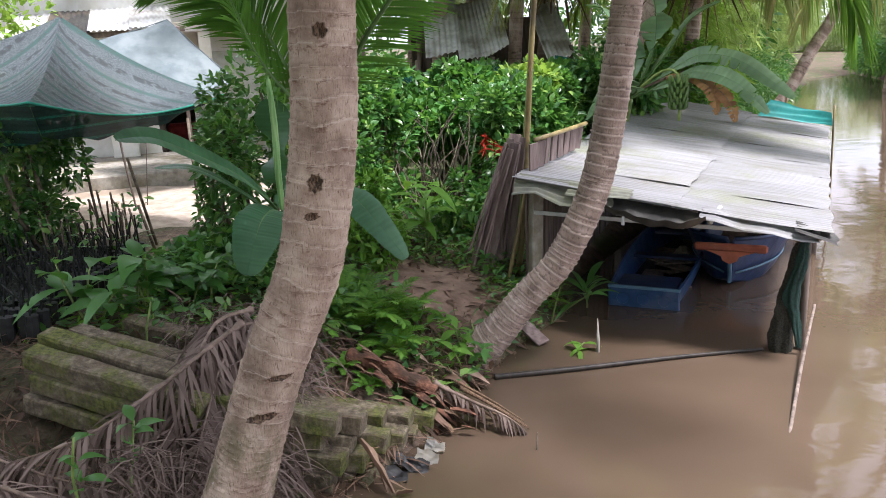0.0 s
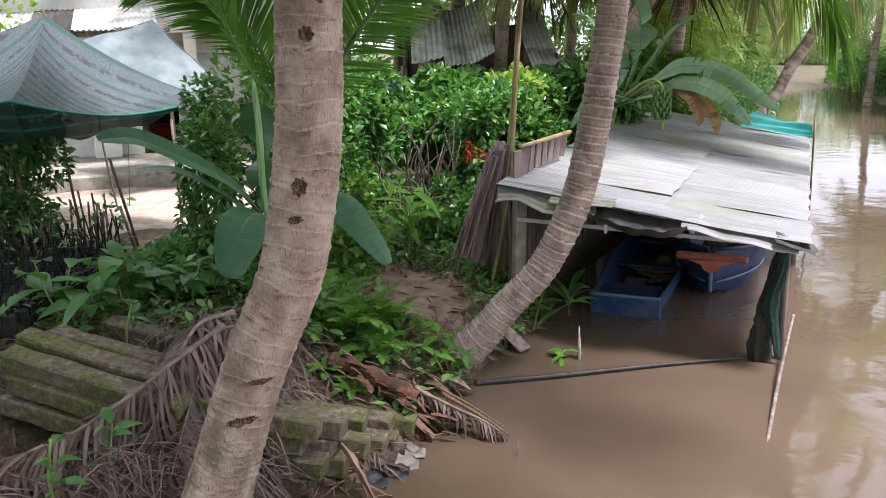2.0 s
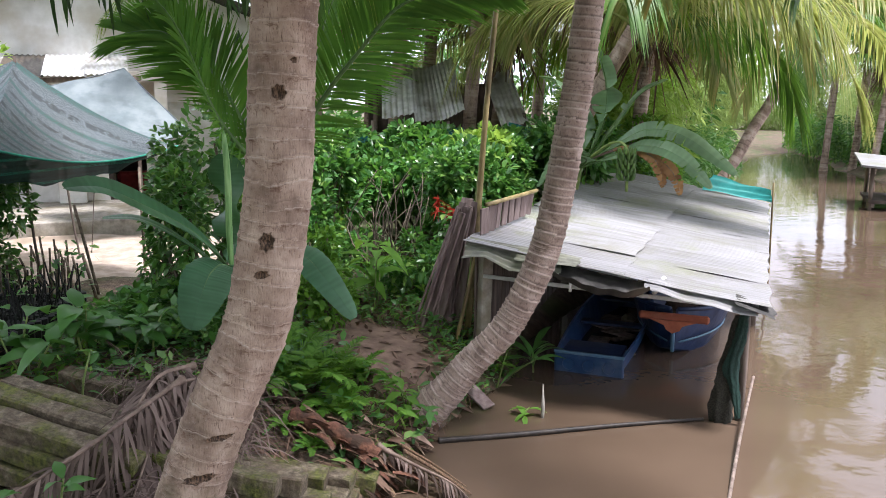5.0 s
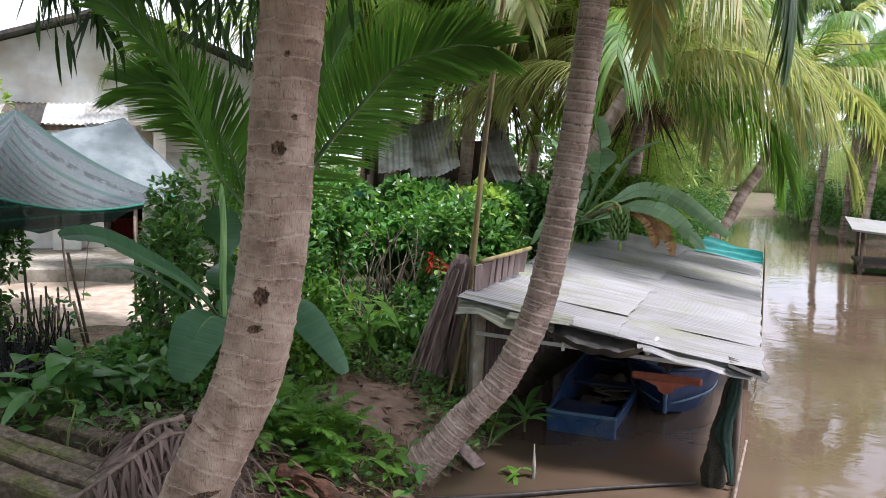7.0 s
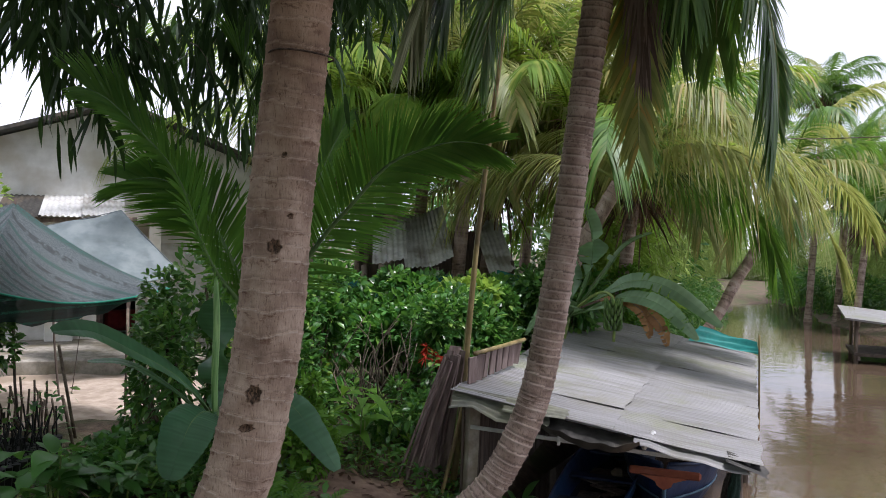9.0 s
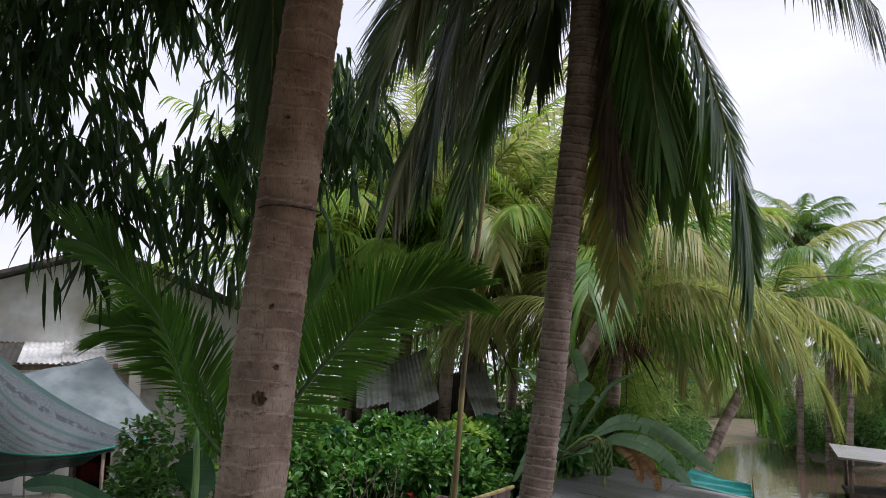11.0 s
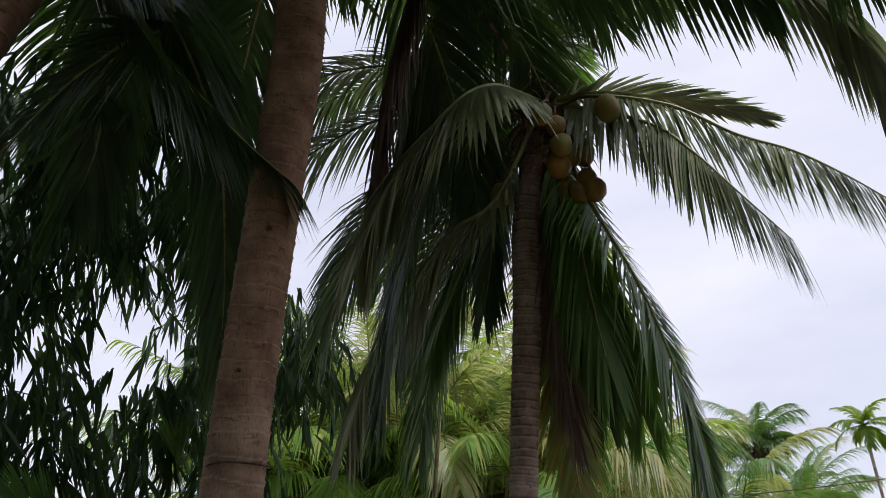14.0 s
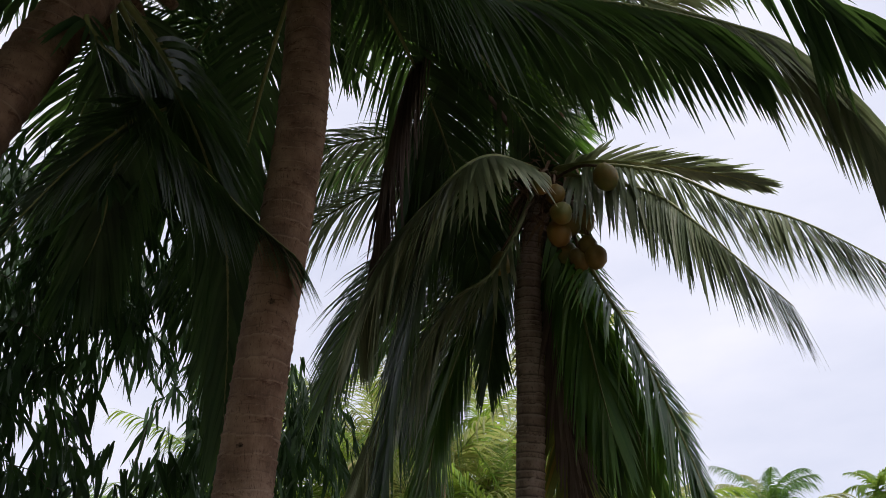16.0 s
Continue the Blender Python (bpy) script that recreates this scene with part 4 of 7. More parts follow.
def sheet(a0, a1, b0, b1, lift, seed, waves=13, sag=None, name="roof_sheet"):
    """A corrugated sheet on the roof; sag(fa, fb): how far it drops."""
    r = np.random.default_rng(seed)
    na, nb = waves * 6 + 1, 9
    verts = []
    tw, skew = r.uniform(-0.005, 0.005), r.uniform(-0.006, 0.006)
    for j in range(nb):
        for i in range(na):
            fa, fb = i / (na - 1), j / (nb - 1)
            p = on_roof(a0 + (a1 - a0) * fa + skew * fb, b0 + (b1 - b0) * fb + (0.004 * math.sin(fa * 9 + seed) if fb in (0, 1) else 0))
            p = p + Vector((0, 0, lift + 0.0085 * math.sin(fa * waves * 2 * math.pi) + tw * fa * fb + 0.007 * math.sin(fb * 5 + seed)))
            if sag:
                p = p + Vector(sag(fa, fb))
            verts.append(p)
    f = [(j * na + i, j * na + i + 1, (j + 1) * na + i + 1, (j + 1) * na + i) for j in range(nb - 1) for i in range(na - 1)]
    return mesh_of(name, verts, f, True)


k = 0
for i in range(9):
    a0 = i * 0.80
    for b0, b1, lift in ((-0.01, 0.56, 0.013), (0.53, 1.0, 0.0)):
        k += 1
        put("roof_sheet", sheet(a0 - 0.04, a0 + 0.82, b0, b1 + random.uniform(-0.004, 0.008), lift + 0.005 * (i % 2), k), ROOF, shed)
def dip(b):
    return float(np.interp(b, [0, 0.22, 0.5, 0.8, 1], [0.17, 0.10, 0.19, 0.17, 0.12]))


put("bent_sheet", sheet(-0.12, 0.10, 0.0, 0.36, 0.035, 50, waves=5, sag=lambda a, b: (0, 0, -dip(b) * (1 - a) ** 1.25 + 0.008 * math.sin(b * 44)), name="bent_sheet"), TIN_GREEN, shed, "bent greenish tin sheet drooping at the front edge")
put("bent_sheet", sheet(-0.10, 0.08, 0.20, 0.42, 0.055, 54, waves=4, sag=lambda a, b: (0, 0, -0.10 * (1 - a) ** 1.2 * (1 - 0.5 * b)), name="bent_sheet"), TIN_GREEN, shed)
verts, wide = [], 30
for j in range(wide):
    q = j / (wide - 1)
    e = on_roof(0.0, 0.33 + 0.33 * q)
    curl = 0.9 + 0.6 * math.sin(q * 3.0) + 0.05 * math.sin(q * 17)
    for out, down in ((0.05, -0.03), (-0.01, -0.055), (-0.05, -0.095), (-0.085, -0.115), (-0.12, -0.11), (-0.15, -0.088), (-0.165, -0.06)):
        p = e + SU * (out * curl) + Vector((0, 0, down * curl + 0.05 * max(0, q - 0.8) * 5 * (out < 0) + 0.006 * math.sin(q * 31 + out * 40)))
        verts.append(p)
put("torn_sheet", mesh_of("torn_sheet", verts, [(j * 7 + i, j * 7 + i + 1, (j + 1) * 7 + i + 1, (j + 1) * 7 + i) for j in range(wide - 1) for i in range(6)], True), TIN_DARK, shed, "torn dull tin sheet curled into a trough at the front edge")
put("bent_sheet", sheet(-0.10, 0.05, 0.64, 0.97, 0.012, 52, waves=3, sag=lambda a, b: (0, 0, -0.075 * (1 - a) - 0.02 * b + 0.01 * math.sin(b * 13)), name="bent_sheet"), ROOF, shed, "rust-stained tin strip along the front edge")
put("bent_sheet", sheet(-0.10, 0.15, 0.91, 1.02, 0.008, 53, waves=7, sag=lambda a, b: (0, 0, -0.06 * b * b - 0.03 * (1 - a) ** 1.4), name="bent_sheet"), TIN_DARK, shed)
for a, b in ((0.12, 0.05), (3.5, 0.04), (7.0, 0.04)):
    p = on_roof(a, b)
    part("post", box_bm((0.12, 0.12, p.z + 0.45), pose(p.x, p.y, p.z / 2 - 0.25, 0, 2, 30), 0.008), CONCRETE, shed)
for a, b, w in ((0.3, 0.94, 0.06), (3.5, 0.96, 0.07), (7.0, 0.96, 0.07)):
    p = on_roof(a, b)
    put("post", tube_mesh("post", [(p.x, p.y, -0.7), (p.x + 0.01, p.y, p.z * 0.5), (p.x, p.y, p.z - 0.01)], w * 0.6, 8), WOOD, shed)


def bar(name, a, b, w, h, mat, parent, label=""):
    a, b = Vector(a), Vector(b)
    m = Matrix.Translation((a + b) / 2) @ (b - a).to_track_quat("X", "Z").to_matrix().to_4x4()
    return part(name, box_bm(((b - a).length, w, h), m, min(w, h) * 0.12), mat, parent, label)


bar("rail", (0.86, 7.28, 1.03), (2.80, 6.07, 1.02), 0.02, 0.035, RAIL, shed, "pale aluminium rail across the front")
bar("rail", (1.55, 6.96, 1.20), (2.85, 6.02, 1.07), 0.02, 0.03, RAIL, shed)
bar("strut", (1.58, 6.82, 0.98), (1.60, 6.85, 1.24), 0.025, 0.025, RAIL, shed)
bar("strut", (2.02, 6.55, 0.99), (2.03, 6.57, 1.17), 0.025, 0.025, RAIL, shed)
for k, b in enumerate((0.04, 0.33, 0.62, 0.95)):
    p, q = on_roof(0.05, b), on_roof(7.1, b)
    bar("purlin", (p.x, p.y, p.z - 0.035), (q.x, q.y, q.z - 0.035), 0.05, 0.04, WOOD, shed)
for a in (0.1, 1.8, 3.6, 5.4, 7.0):
    p, q = on_roof(a, 0.01), on_roof(a, 0.98)
    bar("rafter", (p.x, p.y, p.z - 0.075), (q.x, q.y, q.z - 0.075), 0.05, 0.05, WOOD, shed)
put("pipe", tube_mesh("pipe", [(2.18, 6.35, 1.08), (2.32, 6.52, 1.17)], 0.022, 10), RAIL, shed, "short pale pipe end")
put("pipe", tube_mesh("pipe", [(1.50, 6.80, 1.12), (1.60, 6.98, 1.20)], 0.02, 10), RAIL, shed)
# board wall on the bank side
for i in range(26):
    a = 0.18 + i * 0.27
    p = on_roof(a, 0.03)
    h = p.z - 0.08 - 0.15
    part("wall_board", box_bm((0.02, 0.25, h), pose(p.x, p.y, 0.15 + h / 2, 0, 0, -26 + random.uniform(-2, 2)), 0.003), PLANK_DARK, shed)
for i in range(11):
    p = on_roof(7.2, 0.03 + 0.09 * i)
    h = p.z - 0.05
    part("wall_board", box_bm((0.235, 0.02, h), pose(p.x, p.y, h / 2, 0, 0, -31), 0.003), PLANK_DARK, shed)

# boards leaning on the shed
for i in range(13):
    f = i / 12
    foot = Vector((0.16 + 0.50 * f + random.uniform(-0.03, 0.03), 7.58 + 0.12 * f + random.uniform(-0.05, 0.05), 0.30))
    head = Vector((0.66 + 0.16 * f, 7.75 + 0.12 * (i % 3), 1.66 - 0.03 * (i % 4)))
    d = head - foot
    m = Matrix.Translation((foot + head) / 2) @ d.to_track_quat("Z", "Y").to_matrix().to_4x4() @ Matrix.Rotation(random.uniform(-0.5, 0.5), 4, "Z")
    b = part("leaning_board", box_bm((random.uniform(0.06, 0.13), 0.02, d.length * random.uniform(0.92, 1.04)), m, 0.004), OLD_BOARD, None)
    tagged(b, "old weathered board leaning against the shed post", "board", "leaning boards")
for i in range(8):
    c = Vector((0.90 + 0.085 * i, 7.62 + 0.14 * i, 1.50 + 0.008 * i))
    b = part("stacked_slat", box_bm((0.11, 0.022, 0.26), Matrix.Translation(c) @ pose(0, 0, 0, 6, random.uniform(-7, 7), 50 + random.uniform(-16, 16)), 0.004), OLD_BOARD, None)
    tagged(b, "grey weathered slat standing beside the shed roof", "board", "stacked slats")
for i, (x0, x1) in enumerate(((0.92, 1.55), (0.98, 1.6))):
    put("bamboo_rod", tube_mesh("bamboo_rod", [(x0, 7.62 + 0.1 * i, 1.66), (x1, 8.6 + 0.1 * i, 1.68)], 0.022, 8), BAMBOO)
    tagged(bpy.context.scene.collection.objects[-1], "dry bamboo rod lying on the stacked slats", "bamboo rod")


def cane(name, line, r0, r1, label, mat=BAMBOO, node=0.28):
    """A bamboo cane with swollen joints."""
    p = spline(line, 90)
    run = np.concatenate([[0], np.linalg.norm(np.diff(p, axis=0), axis=1).cumsum()])
    rad = np.interp(run, [0, run[-1]], [r0, r1]) * (1 + 0.18 * np.exp(-((run % node) / 0.012) ** 2))
    return tagged(put(name, tube_mesh(name, p, rad, 9), mat), label, "bamboo pole")


cane("bamboo_pole", [(0.72, 7.72, 0.2), (0.8, 7.74, 0.8), (0.94, 7.72, 2.94), (1.12, 7.6, 4.85)], 0.034, 0.022, "tall dry bamboo pole standing beside the shed")
cane("bamboo_pole", [(0.78, 8.3, 0.3), (0.95, 8.3, 2.2), (1.1, 8.3, 3.9)], 0.03, 0.02, "tall green bamboo pole standing behind the shed", STALK)
cane("bamboo_pole", [(0.60, 7.50, 0.2), (0.72, 7.45, 0.8), (0.82, 7.42, 1.3)], 0.02, 0.018, "short dry bamboo pole tied to the shed post")
cane("bamboo_pole", [(2.16, 4.66, -0.03), (2.72, 5.72, 0.09), (3.27, 6.72, 0.2)], 0.014, 0.012, "thin grey pole slanting out of the water", WOOD, 5.0)
cane("floating_pole", [(0.36, 5.88, 0.015), (1.0, 5.96, 0.02), (1.9, 6.12, 0.018), (2.62, 6.22, 0.012)], 0.026, 0.014, "dark wet pole floating on the water", WET_WOOD, 0.5)


# ---- boats ----
def hull(name, origin, ahead, length, half, keel, gunwale, mat, parent, thick=0.025, chine=0.78, sections=26):
    """An open hull: half(s), keel(s), gunwale(s) give half width and heights from stern to bow."""
    ahead = Vector(ahead).normalized()
    side = Vector((ahead.y, -ahead.x, 0))
    verts, faces = [], []
    m = 10
    for i in range(sections):
        s = i / (sections - 1)
        w, k, g = half(s), keel(s), gunwale(s)
        ring = [(-w, g), (-w * (0.5 + chine / 2), k + (g - k) * 0.4), (-w * chine, k + 0.03), (0, k), (w * chine, k + 0.03), (w * (0.5 + chine / 2), k + (g - k) * 0.4), (w, g)]
        t = min(thick, w * 0.6)
        inner = [(w - t, g), (max(w * chine - t, 0.002), k + 0.03 + thick), (-max(w * chine - t, 0.002), k + 0.03 + thick), (-(w - t), g)]
        ring = ring + inner
        m = len(ring)
        for x, z in ring:
            verts.append(Vector(origin) + ahead * (s * length) + side * x + Vector((0, 0, z)))
    for i in range(sections - 1):
        for j in range(m):
            faces.append((i * m + j, i * m + (j + 1) % m, (i + 1) * m + (j + 1) % m, (i + 1) * m + j))
    faces += [tuple(range(m))[::-1], tuple(range((sections - 1) * m, sections * m))]
    return put(name, mesh_of(name, verts, faces), mat, parent)


boat_1 = thing("blue_boat", "small blue flat-sterned boat with boards inside, moored under the shed", "boat", (1.95, 7.47, 0))
A1 = Vector((0.42, 0.905, 0))
hull("hull", (0, 0.0, 0), A1, 3.1, lambda s: 0.34 + 0.06 * math.sin(math.pi * min(s * 1.2, 1)) - 0.22 * max(0, s - 0.55) ** 2 / 0.2, lambda s: -0.10 + 0.25 * max(0, s - 0.7) ** 2 / 0.09 * 0.4, lambda s: 0.20 + 0.10 * s + 0.10 * s * s, BLUE, boat_1)
S1 = Vector((A1.y, -A1.x, 0))
M1 = Matrix((( *S1, 0), (*A1, 0), (0, 0, 1, 0), (0, 0, 0, 1))).transposed()


def in_boat(name, size, x, y, z, mat, parent, m, label="", rz=0, bevel=0.006):
    return part(name, box_bm(size, m @ pose(x, y, z, 0, 0, rz), bevel), mat, parent, label)


in_boat("transom", (0.69, 0.05, 0.34), 0, -0.028, 0.035, BLUE, boat_1, M1, bevel=0.015)
in_boat("stern_box", (0.60, 0.42, 0.035), 0, 0.26, 0.165, BLUE_DARK, boat_1, M1, bevel=0.01)
in_boat("lip", (0.70, 0.035, 0.03), 0, -0.045, 0.20, PALE_BLUE, boat_1, M1)
for x in (-0.2, 0.0, 0.2):
    bm = bmesh.new()
    bmesh.ops.create_cone(bm, segments=20, radius1=0.062, radius2=0.055, depth=0.014, cap_ends=True)
    bmesh.ops.transform(bm, matrix=M1 @ pose(x, -0.058, 0.085, 90), verts=bm.verts)
    part("disc", bm, BLUE, boat_1)
for k, y in enumerate((1.3, 2.3)):
    in_boat("thwart", (0.70, 0.16, 0.03), 0, y, 0.17 + 0.04 * k, BLUE_DARK, boat_1, M1)
for k in range(7):
    in_boat("rib", (0.66, 0.03, 0.03), 0, 0.5 + 0.32 * k, -0.04, BLUE_DARK, boat_1, M1)
for k in range(9):
    in_boat("loose_board", (random.uniform(0.1, 0.3), random.uniform(0.25, 0.5), 0.02), random.uniform(-0.14, 0.14), 0.55 + 0.15 * k, 0.0 + 0.012 * k, WOOD, boat_1, M1, rz=random.uniform(-70, 70))
in_boat("bailer", (0.16, 0.16, 0.12), 0.12, 1.75, 0.12, CONCRETE, boat_1, M1, "pale bucket lid", rz=20, bevel=0.05)

boat_2 = thing("blue_wooden_boat", "dark blue wooden boat with an orange bow board under the shed", "boat", (2.96, 7.96, 0))
hull("hull", (0, 0, 0), A1, 4.0, lambda s: 0.04 + 0.52 * (1 - (1 - min(s * 4.5, 1)) ** 2), lambda s: -0.10 + 0.16 * max(0, 0.12 - s) / 0.12, lambda s: 0.44 + 0.07 * (1 - min(s * 3, 1)) ** 2, BLUE_DARK, boat_2, chine=0.55)
in_boat("bow_board", (0.72, 0.05, 0.085), 0, -0.03, 0.43, ORANGE, boat_2, M1, "faded orange board across the bow", bevel=0.02)
bm = bmesh.new()
pts = [bm.verts.new(M1 @ Vector((x, -0.075, z))) for x, z in ((-0.24, 0.40), (0.24, 0.40), (0.15, 0.37), (0.09, 0.345), (0.07, 0.30), (0, 0.265), (-0.07, 0.30), (-0.09, 0.345), (-0.15, 0.37))]
bm.faces.new(pts)
ext = bmesh.ops.extrude_face_region(bm, geom=bm.faces[:])
bmesh.ops.translate(bm, vec=M1 @ Vector((0, 0.05, 0)), verts=[v for v in ext["geom"] if isinstance(v, bmesh.types.BMVert)])
part("bow_shield", bm, ORANGE, boat_2)
put("stem", tube_mesh("stem", spline([M1 @ Vector((0, 0.0, 0.05)), M1 @ Vector((0, -0.01, 0.12)), M1 @ Vector((0, -0.015, 0.28))], 8), 0.022, 6), PALE_BLUE, boat_2, "pale blue stem edge")
for sg in (-1, 1):
    line = [M1 @ Vector((sg * (0.06 + 0.52 * (1 - (1 - min(s * 4.5, 1)) ** 2) * 0.80), s * 4.0, 0.16 + 0.30 * s)) for s in np.linspace(0.0, 0.3, 12)]
    put("stripe", tube_mesh("stripe", line, 0.012, 5), PALE_BLUE, boat_2)
    line = [M1 @ Vector((sg * (0.04 + 0.52 * (1 - (1 - min(s * 4.5, 1)) ** 2)), s * 4.0, 0.445 + 0.07 * (1 - min(s * 3, 1)) ** 2)) for s in np.linspace(0.0, 1.0, 20)]
    put("gunwale", tube_mesh("gunwale", line, 0.022, 6), BLUE_DARK, boat_2)


# netting hung on the outer post
def drape(name, line, wide, mat, label, seed):
    """A limp bundle of netting hung along a line; wide: half widths down the line."""
    r = np.random.default_rng(seed)
    rows, cols = 44, 30
    run = spline(line, rows)
    rad0 = np.interp(np.linspace(0, 1, rows), np.linspace(0, 1, len(wide)), wide)
    verts = []
    for i in range(rows):
        f = i / (rows - 1)
        for j in range(cols):
            a = 2 * math.pi * j / cols
            v = Vector((2 * math.cos(a), 2 * math.sin(a), 5 * f + seed * 7))
            rad = rad0[i] * (1 + 0.55 * noise.noise(v) + 0.35 * noise.noise(v * 2.7) + 0.2 * math.sin(6 * a + 4 * f))
            verts.append((run[i][0] + rad * math.cos(a), run[i][1] + 0.6 * rad * math.sin(a), run[i][2] + r.normal(scale=0.008)))
    faces = [(i * cols + j, i * cols + (j + 1) % cols, (i + 1) * cols + (j + 1) % cols, (i + 1) * cols + j) for i in range(rows - 1) for j in range(cols)]
    ob = put(name, mesh_of(name, verts, faces, True), mat)
    return tagged(ob, label, "netting")


drape("green_netting", [(2.87, 6.11, 1.04), (2.85, 6.12, 0.8), (2.80, 6.14, 0.5), (2.84, 6.12, 0.25), (2.86, 6.1, 0.06)], [0.02, 0.045, 0.05, 0.035, 0.02], NET_GREEN, "bundle of dark green netting hung on the outer post", 1)
drape("fish_trap", [(2.84, 6.2, 0.92), (2.80, 6.2, 0.6), (2.77, 6.2, 0.28), (2.76, 6.2, -0.05)], [0.015, 0.05, 0.08, 0.085], NET_GREY, "limp grey fish-trap netting hanging to the water", 2)

# ---- house ----
HM = pose(-4.95, 14.7, 0.0, 0, 0, 18.5)
WALL = plain("white_plaster", (0.66, 0.65, 0.62), (0.80, 0.79, 0.77), 5, 0.9, stain=(0.58, 0.53, 0.45), stain_scale=0.9, relief=0.15)
# shaded copy of the white plaster, its shade put into the colour
WALL_DIM = plain("shaded_plaster", (0.45, 0.45, 0.42), (0.60, 0.59, 0.56), 5, 0.9, stain=(0.42, 0.38, 0.30))
DOOR_RED = plain("dark_red_cloth", (0.16, 0.012, 0.015), (0.28, 0.03, 0.03), 9, 0.8)
DARK_WOOD = plain("dark_door_wood", (0.03, 0.022, 0.02), (0.075, 0.055, 0.045), 12, 0.7)
house = thing("house", "white plastered house with a tin awning and a raised porch", "house")
house.matrix_basis = HM


def block(name, x0, x1, y0, y1, z0, z1, mat, parent, label="", bevel=0.01):
    return part(name, box_bm((x1 - x0, y1 - y0, z1 - z0), pose((x0 + x1) / 2, (y0 + y1) / 2, (z0 + z1) / 2), bevel), mat, parent, label)


block("wall", -6.5, -0.09, 0, 0.2, 0.5, 2.6, WALL, house)
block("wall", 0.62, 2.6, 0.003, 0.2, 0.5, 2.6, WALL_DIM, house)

block("wall", -6.5, 2.6, 5.0, 5.2, 0.5, 2.6, WALL, house)
block("wall", -6.5, -6.3, 0.2, 5.0, 0.5, 2.6, WALL, house)
block("wall", 2.4, 2.6, 0.2, 5.0, 0.5, 4.0, WALL, house)
bm = bmesh.new()
vs = [bm.verts.new(v) for v in ((-6.5, 0, 2.6), (2.6, 0, 2.6), (2.6, 0, 4.1), (0.2, 0, 5.0), (-6.5, 0, 2.65))]
bm.faces.new(vs)
ext = bmesh.ops.extrude_face_region(bm, geom=bm.faces[:])
bmesh.ops.translate(bm, vec=(0, 0.2, 0), verts=[v for v in ext["geom"] if isinstance(v, bmesh.types.BMVert)])
part("gable", bm, WALL, house)
for x0, z0, x1, z1 in ((-6.9, 2.55, 0.2, 5.07), (0.2, 5.07, 3.0, 4.02)):
    m = Matrix.Translation(((x0 + x1) / 2, 2.4, (z0 + z1) / 2)) @ Matrix.Rotation(-math.atan2(z1 - z0, x1 - x0), 4, "Y")
    part("roof", box_bm((math.hypot(x1 - x0, z1 - z0), 5.8, 0.06), m), TIN_DARK, house)
block("porch", -6.5, 1.6, -2.6, 0, 0.45, 0.86, CONCRETE, house, "raised concrete porch", 0.02)
block("pillar", -0.90, -0.46, -0.35, 0.0, 0.86, 2.95, WALL, house)
block("pillar", 0.74, 0.95, -0.30, 0.0, 0.86, 2.95, WALL, house)
block("door_frame", -0.09, -0.03, 0.02, 0.16, 0.86, 2.6, DARK_WOOD, house)
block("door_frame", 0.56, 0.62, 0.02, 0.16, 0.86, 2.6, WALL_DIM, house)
block("door_leaf", -0.05, 0.02, 0.2, 0.85, 0.86, 2.7, DARK_WOOD, house, "dark wooden door standing open")
block("cabinet", 0.0, 1.2, 2.2, 2.8, 0.86, 1.9, DARK_WOOD, house)
block("red_cloth", 0.05, 0.75, 1.2, 1.6, 0.86, 1.25, DOOR_RED, house, "dark red cloth seen inside the door", 0.06)
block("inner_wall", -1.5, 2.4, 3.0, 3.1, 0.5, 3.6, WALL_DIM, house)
block("lintel", -1.2, 1.4, -0.32, -0.02, 2.95, 3.12, WALL, house)
# awning
for k in range(4):
    x0 = -2.2 + 0.62 * k
    na = 49
    verts = [(x0 + 0.66 * i / (na - 1), -1.5 * j / 4 + 0.0, 3.36 - 0.10 * j + 0.012 * math.sin(i / (na - 1) * 8 * 2 * math.pi) + 0.09 * (k - 1) * 0.3 + 0.006 * (k % 2)) for j in range(5) for i in range(na)]
    f = [(j * na + i, j * na + i + 1, (j + 1) * na + i + 1, (j + 1) * na + i) for j in range(4) for i in range(na - 1)]
    put("awning_sheet", mesh_of("awning_sheet", verts, f, True), TIN_DARK if k == 1 else TIN_PALE, house)
bar("awning_beam", (-2.3, -1.4, 2.86), (0.5, -1.4, 2.98), 0.06, 0.08, WOOD, house)
for x in (-2.2, 0.4):
    bar("awning_post", (x, -1.4, 0.86), (x, -1.4, 2.9), 0.06, 0.06, WOOD, house)


def cloth(name, corners, mat, label, sag=0.15, n=26, waves=0.02, seed=0, category="tarp", parent=None, m=None):
    """A hanging sheet between four corners, sagging in the middle."""
    a, b, c, d = (np.array(q, float) for q in corners)
    verts = []
    for j in range(n):
        for i in range(n):
            u, v = i / (n - 1), j / (n - 1)
            p = (a * (1 - u) + b * u) * (1 - v) + (d * (1 - u) + c * u) * v
            p[2] -= sag * 16 * u * (1 - u) * v * (1 - v) * 0.5 + sag * 2 * (u * (1 - u) + v * (1 - v)) * 0.5
            p[2] += waves * math.sin(7 * u + 11 * v + seed) * math.sin(5 * v - 3 * u)
            verts.append(p)
    faces = [(j * n + i, j * n + i + 1, (j + 1) * n + i + 1, (j + 1) * n + i) for j in range(n - 1) for i in range(n - 1)]
    ob = put(name, mesh_of(name, verts, faces, True), mat, parent)
    return tagged(ob, label, category) if label else ob


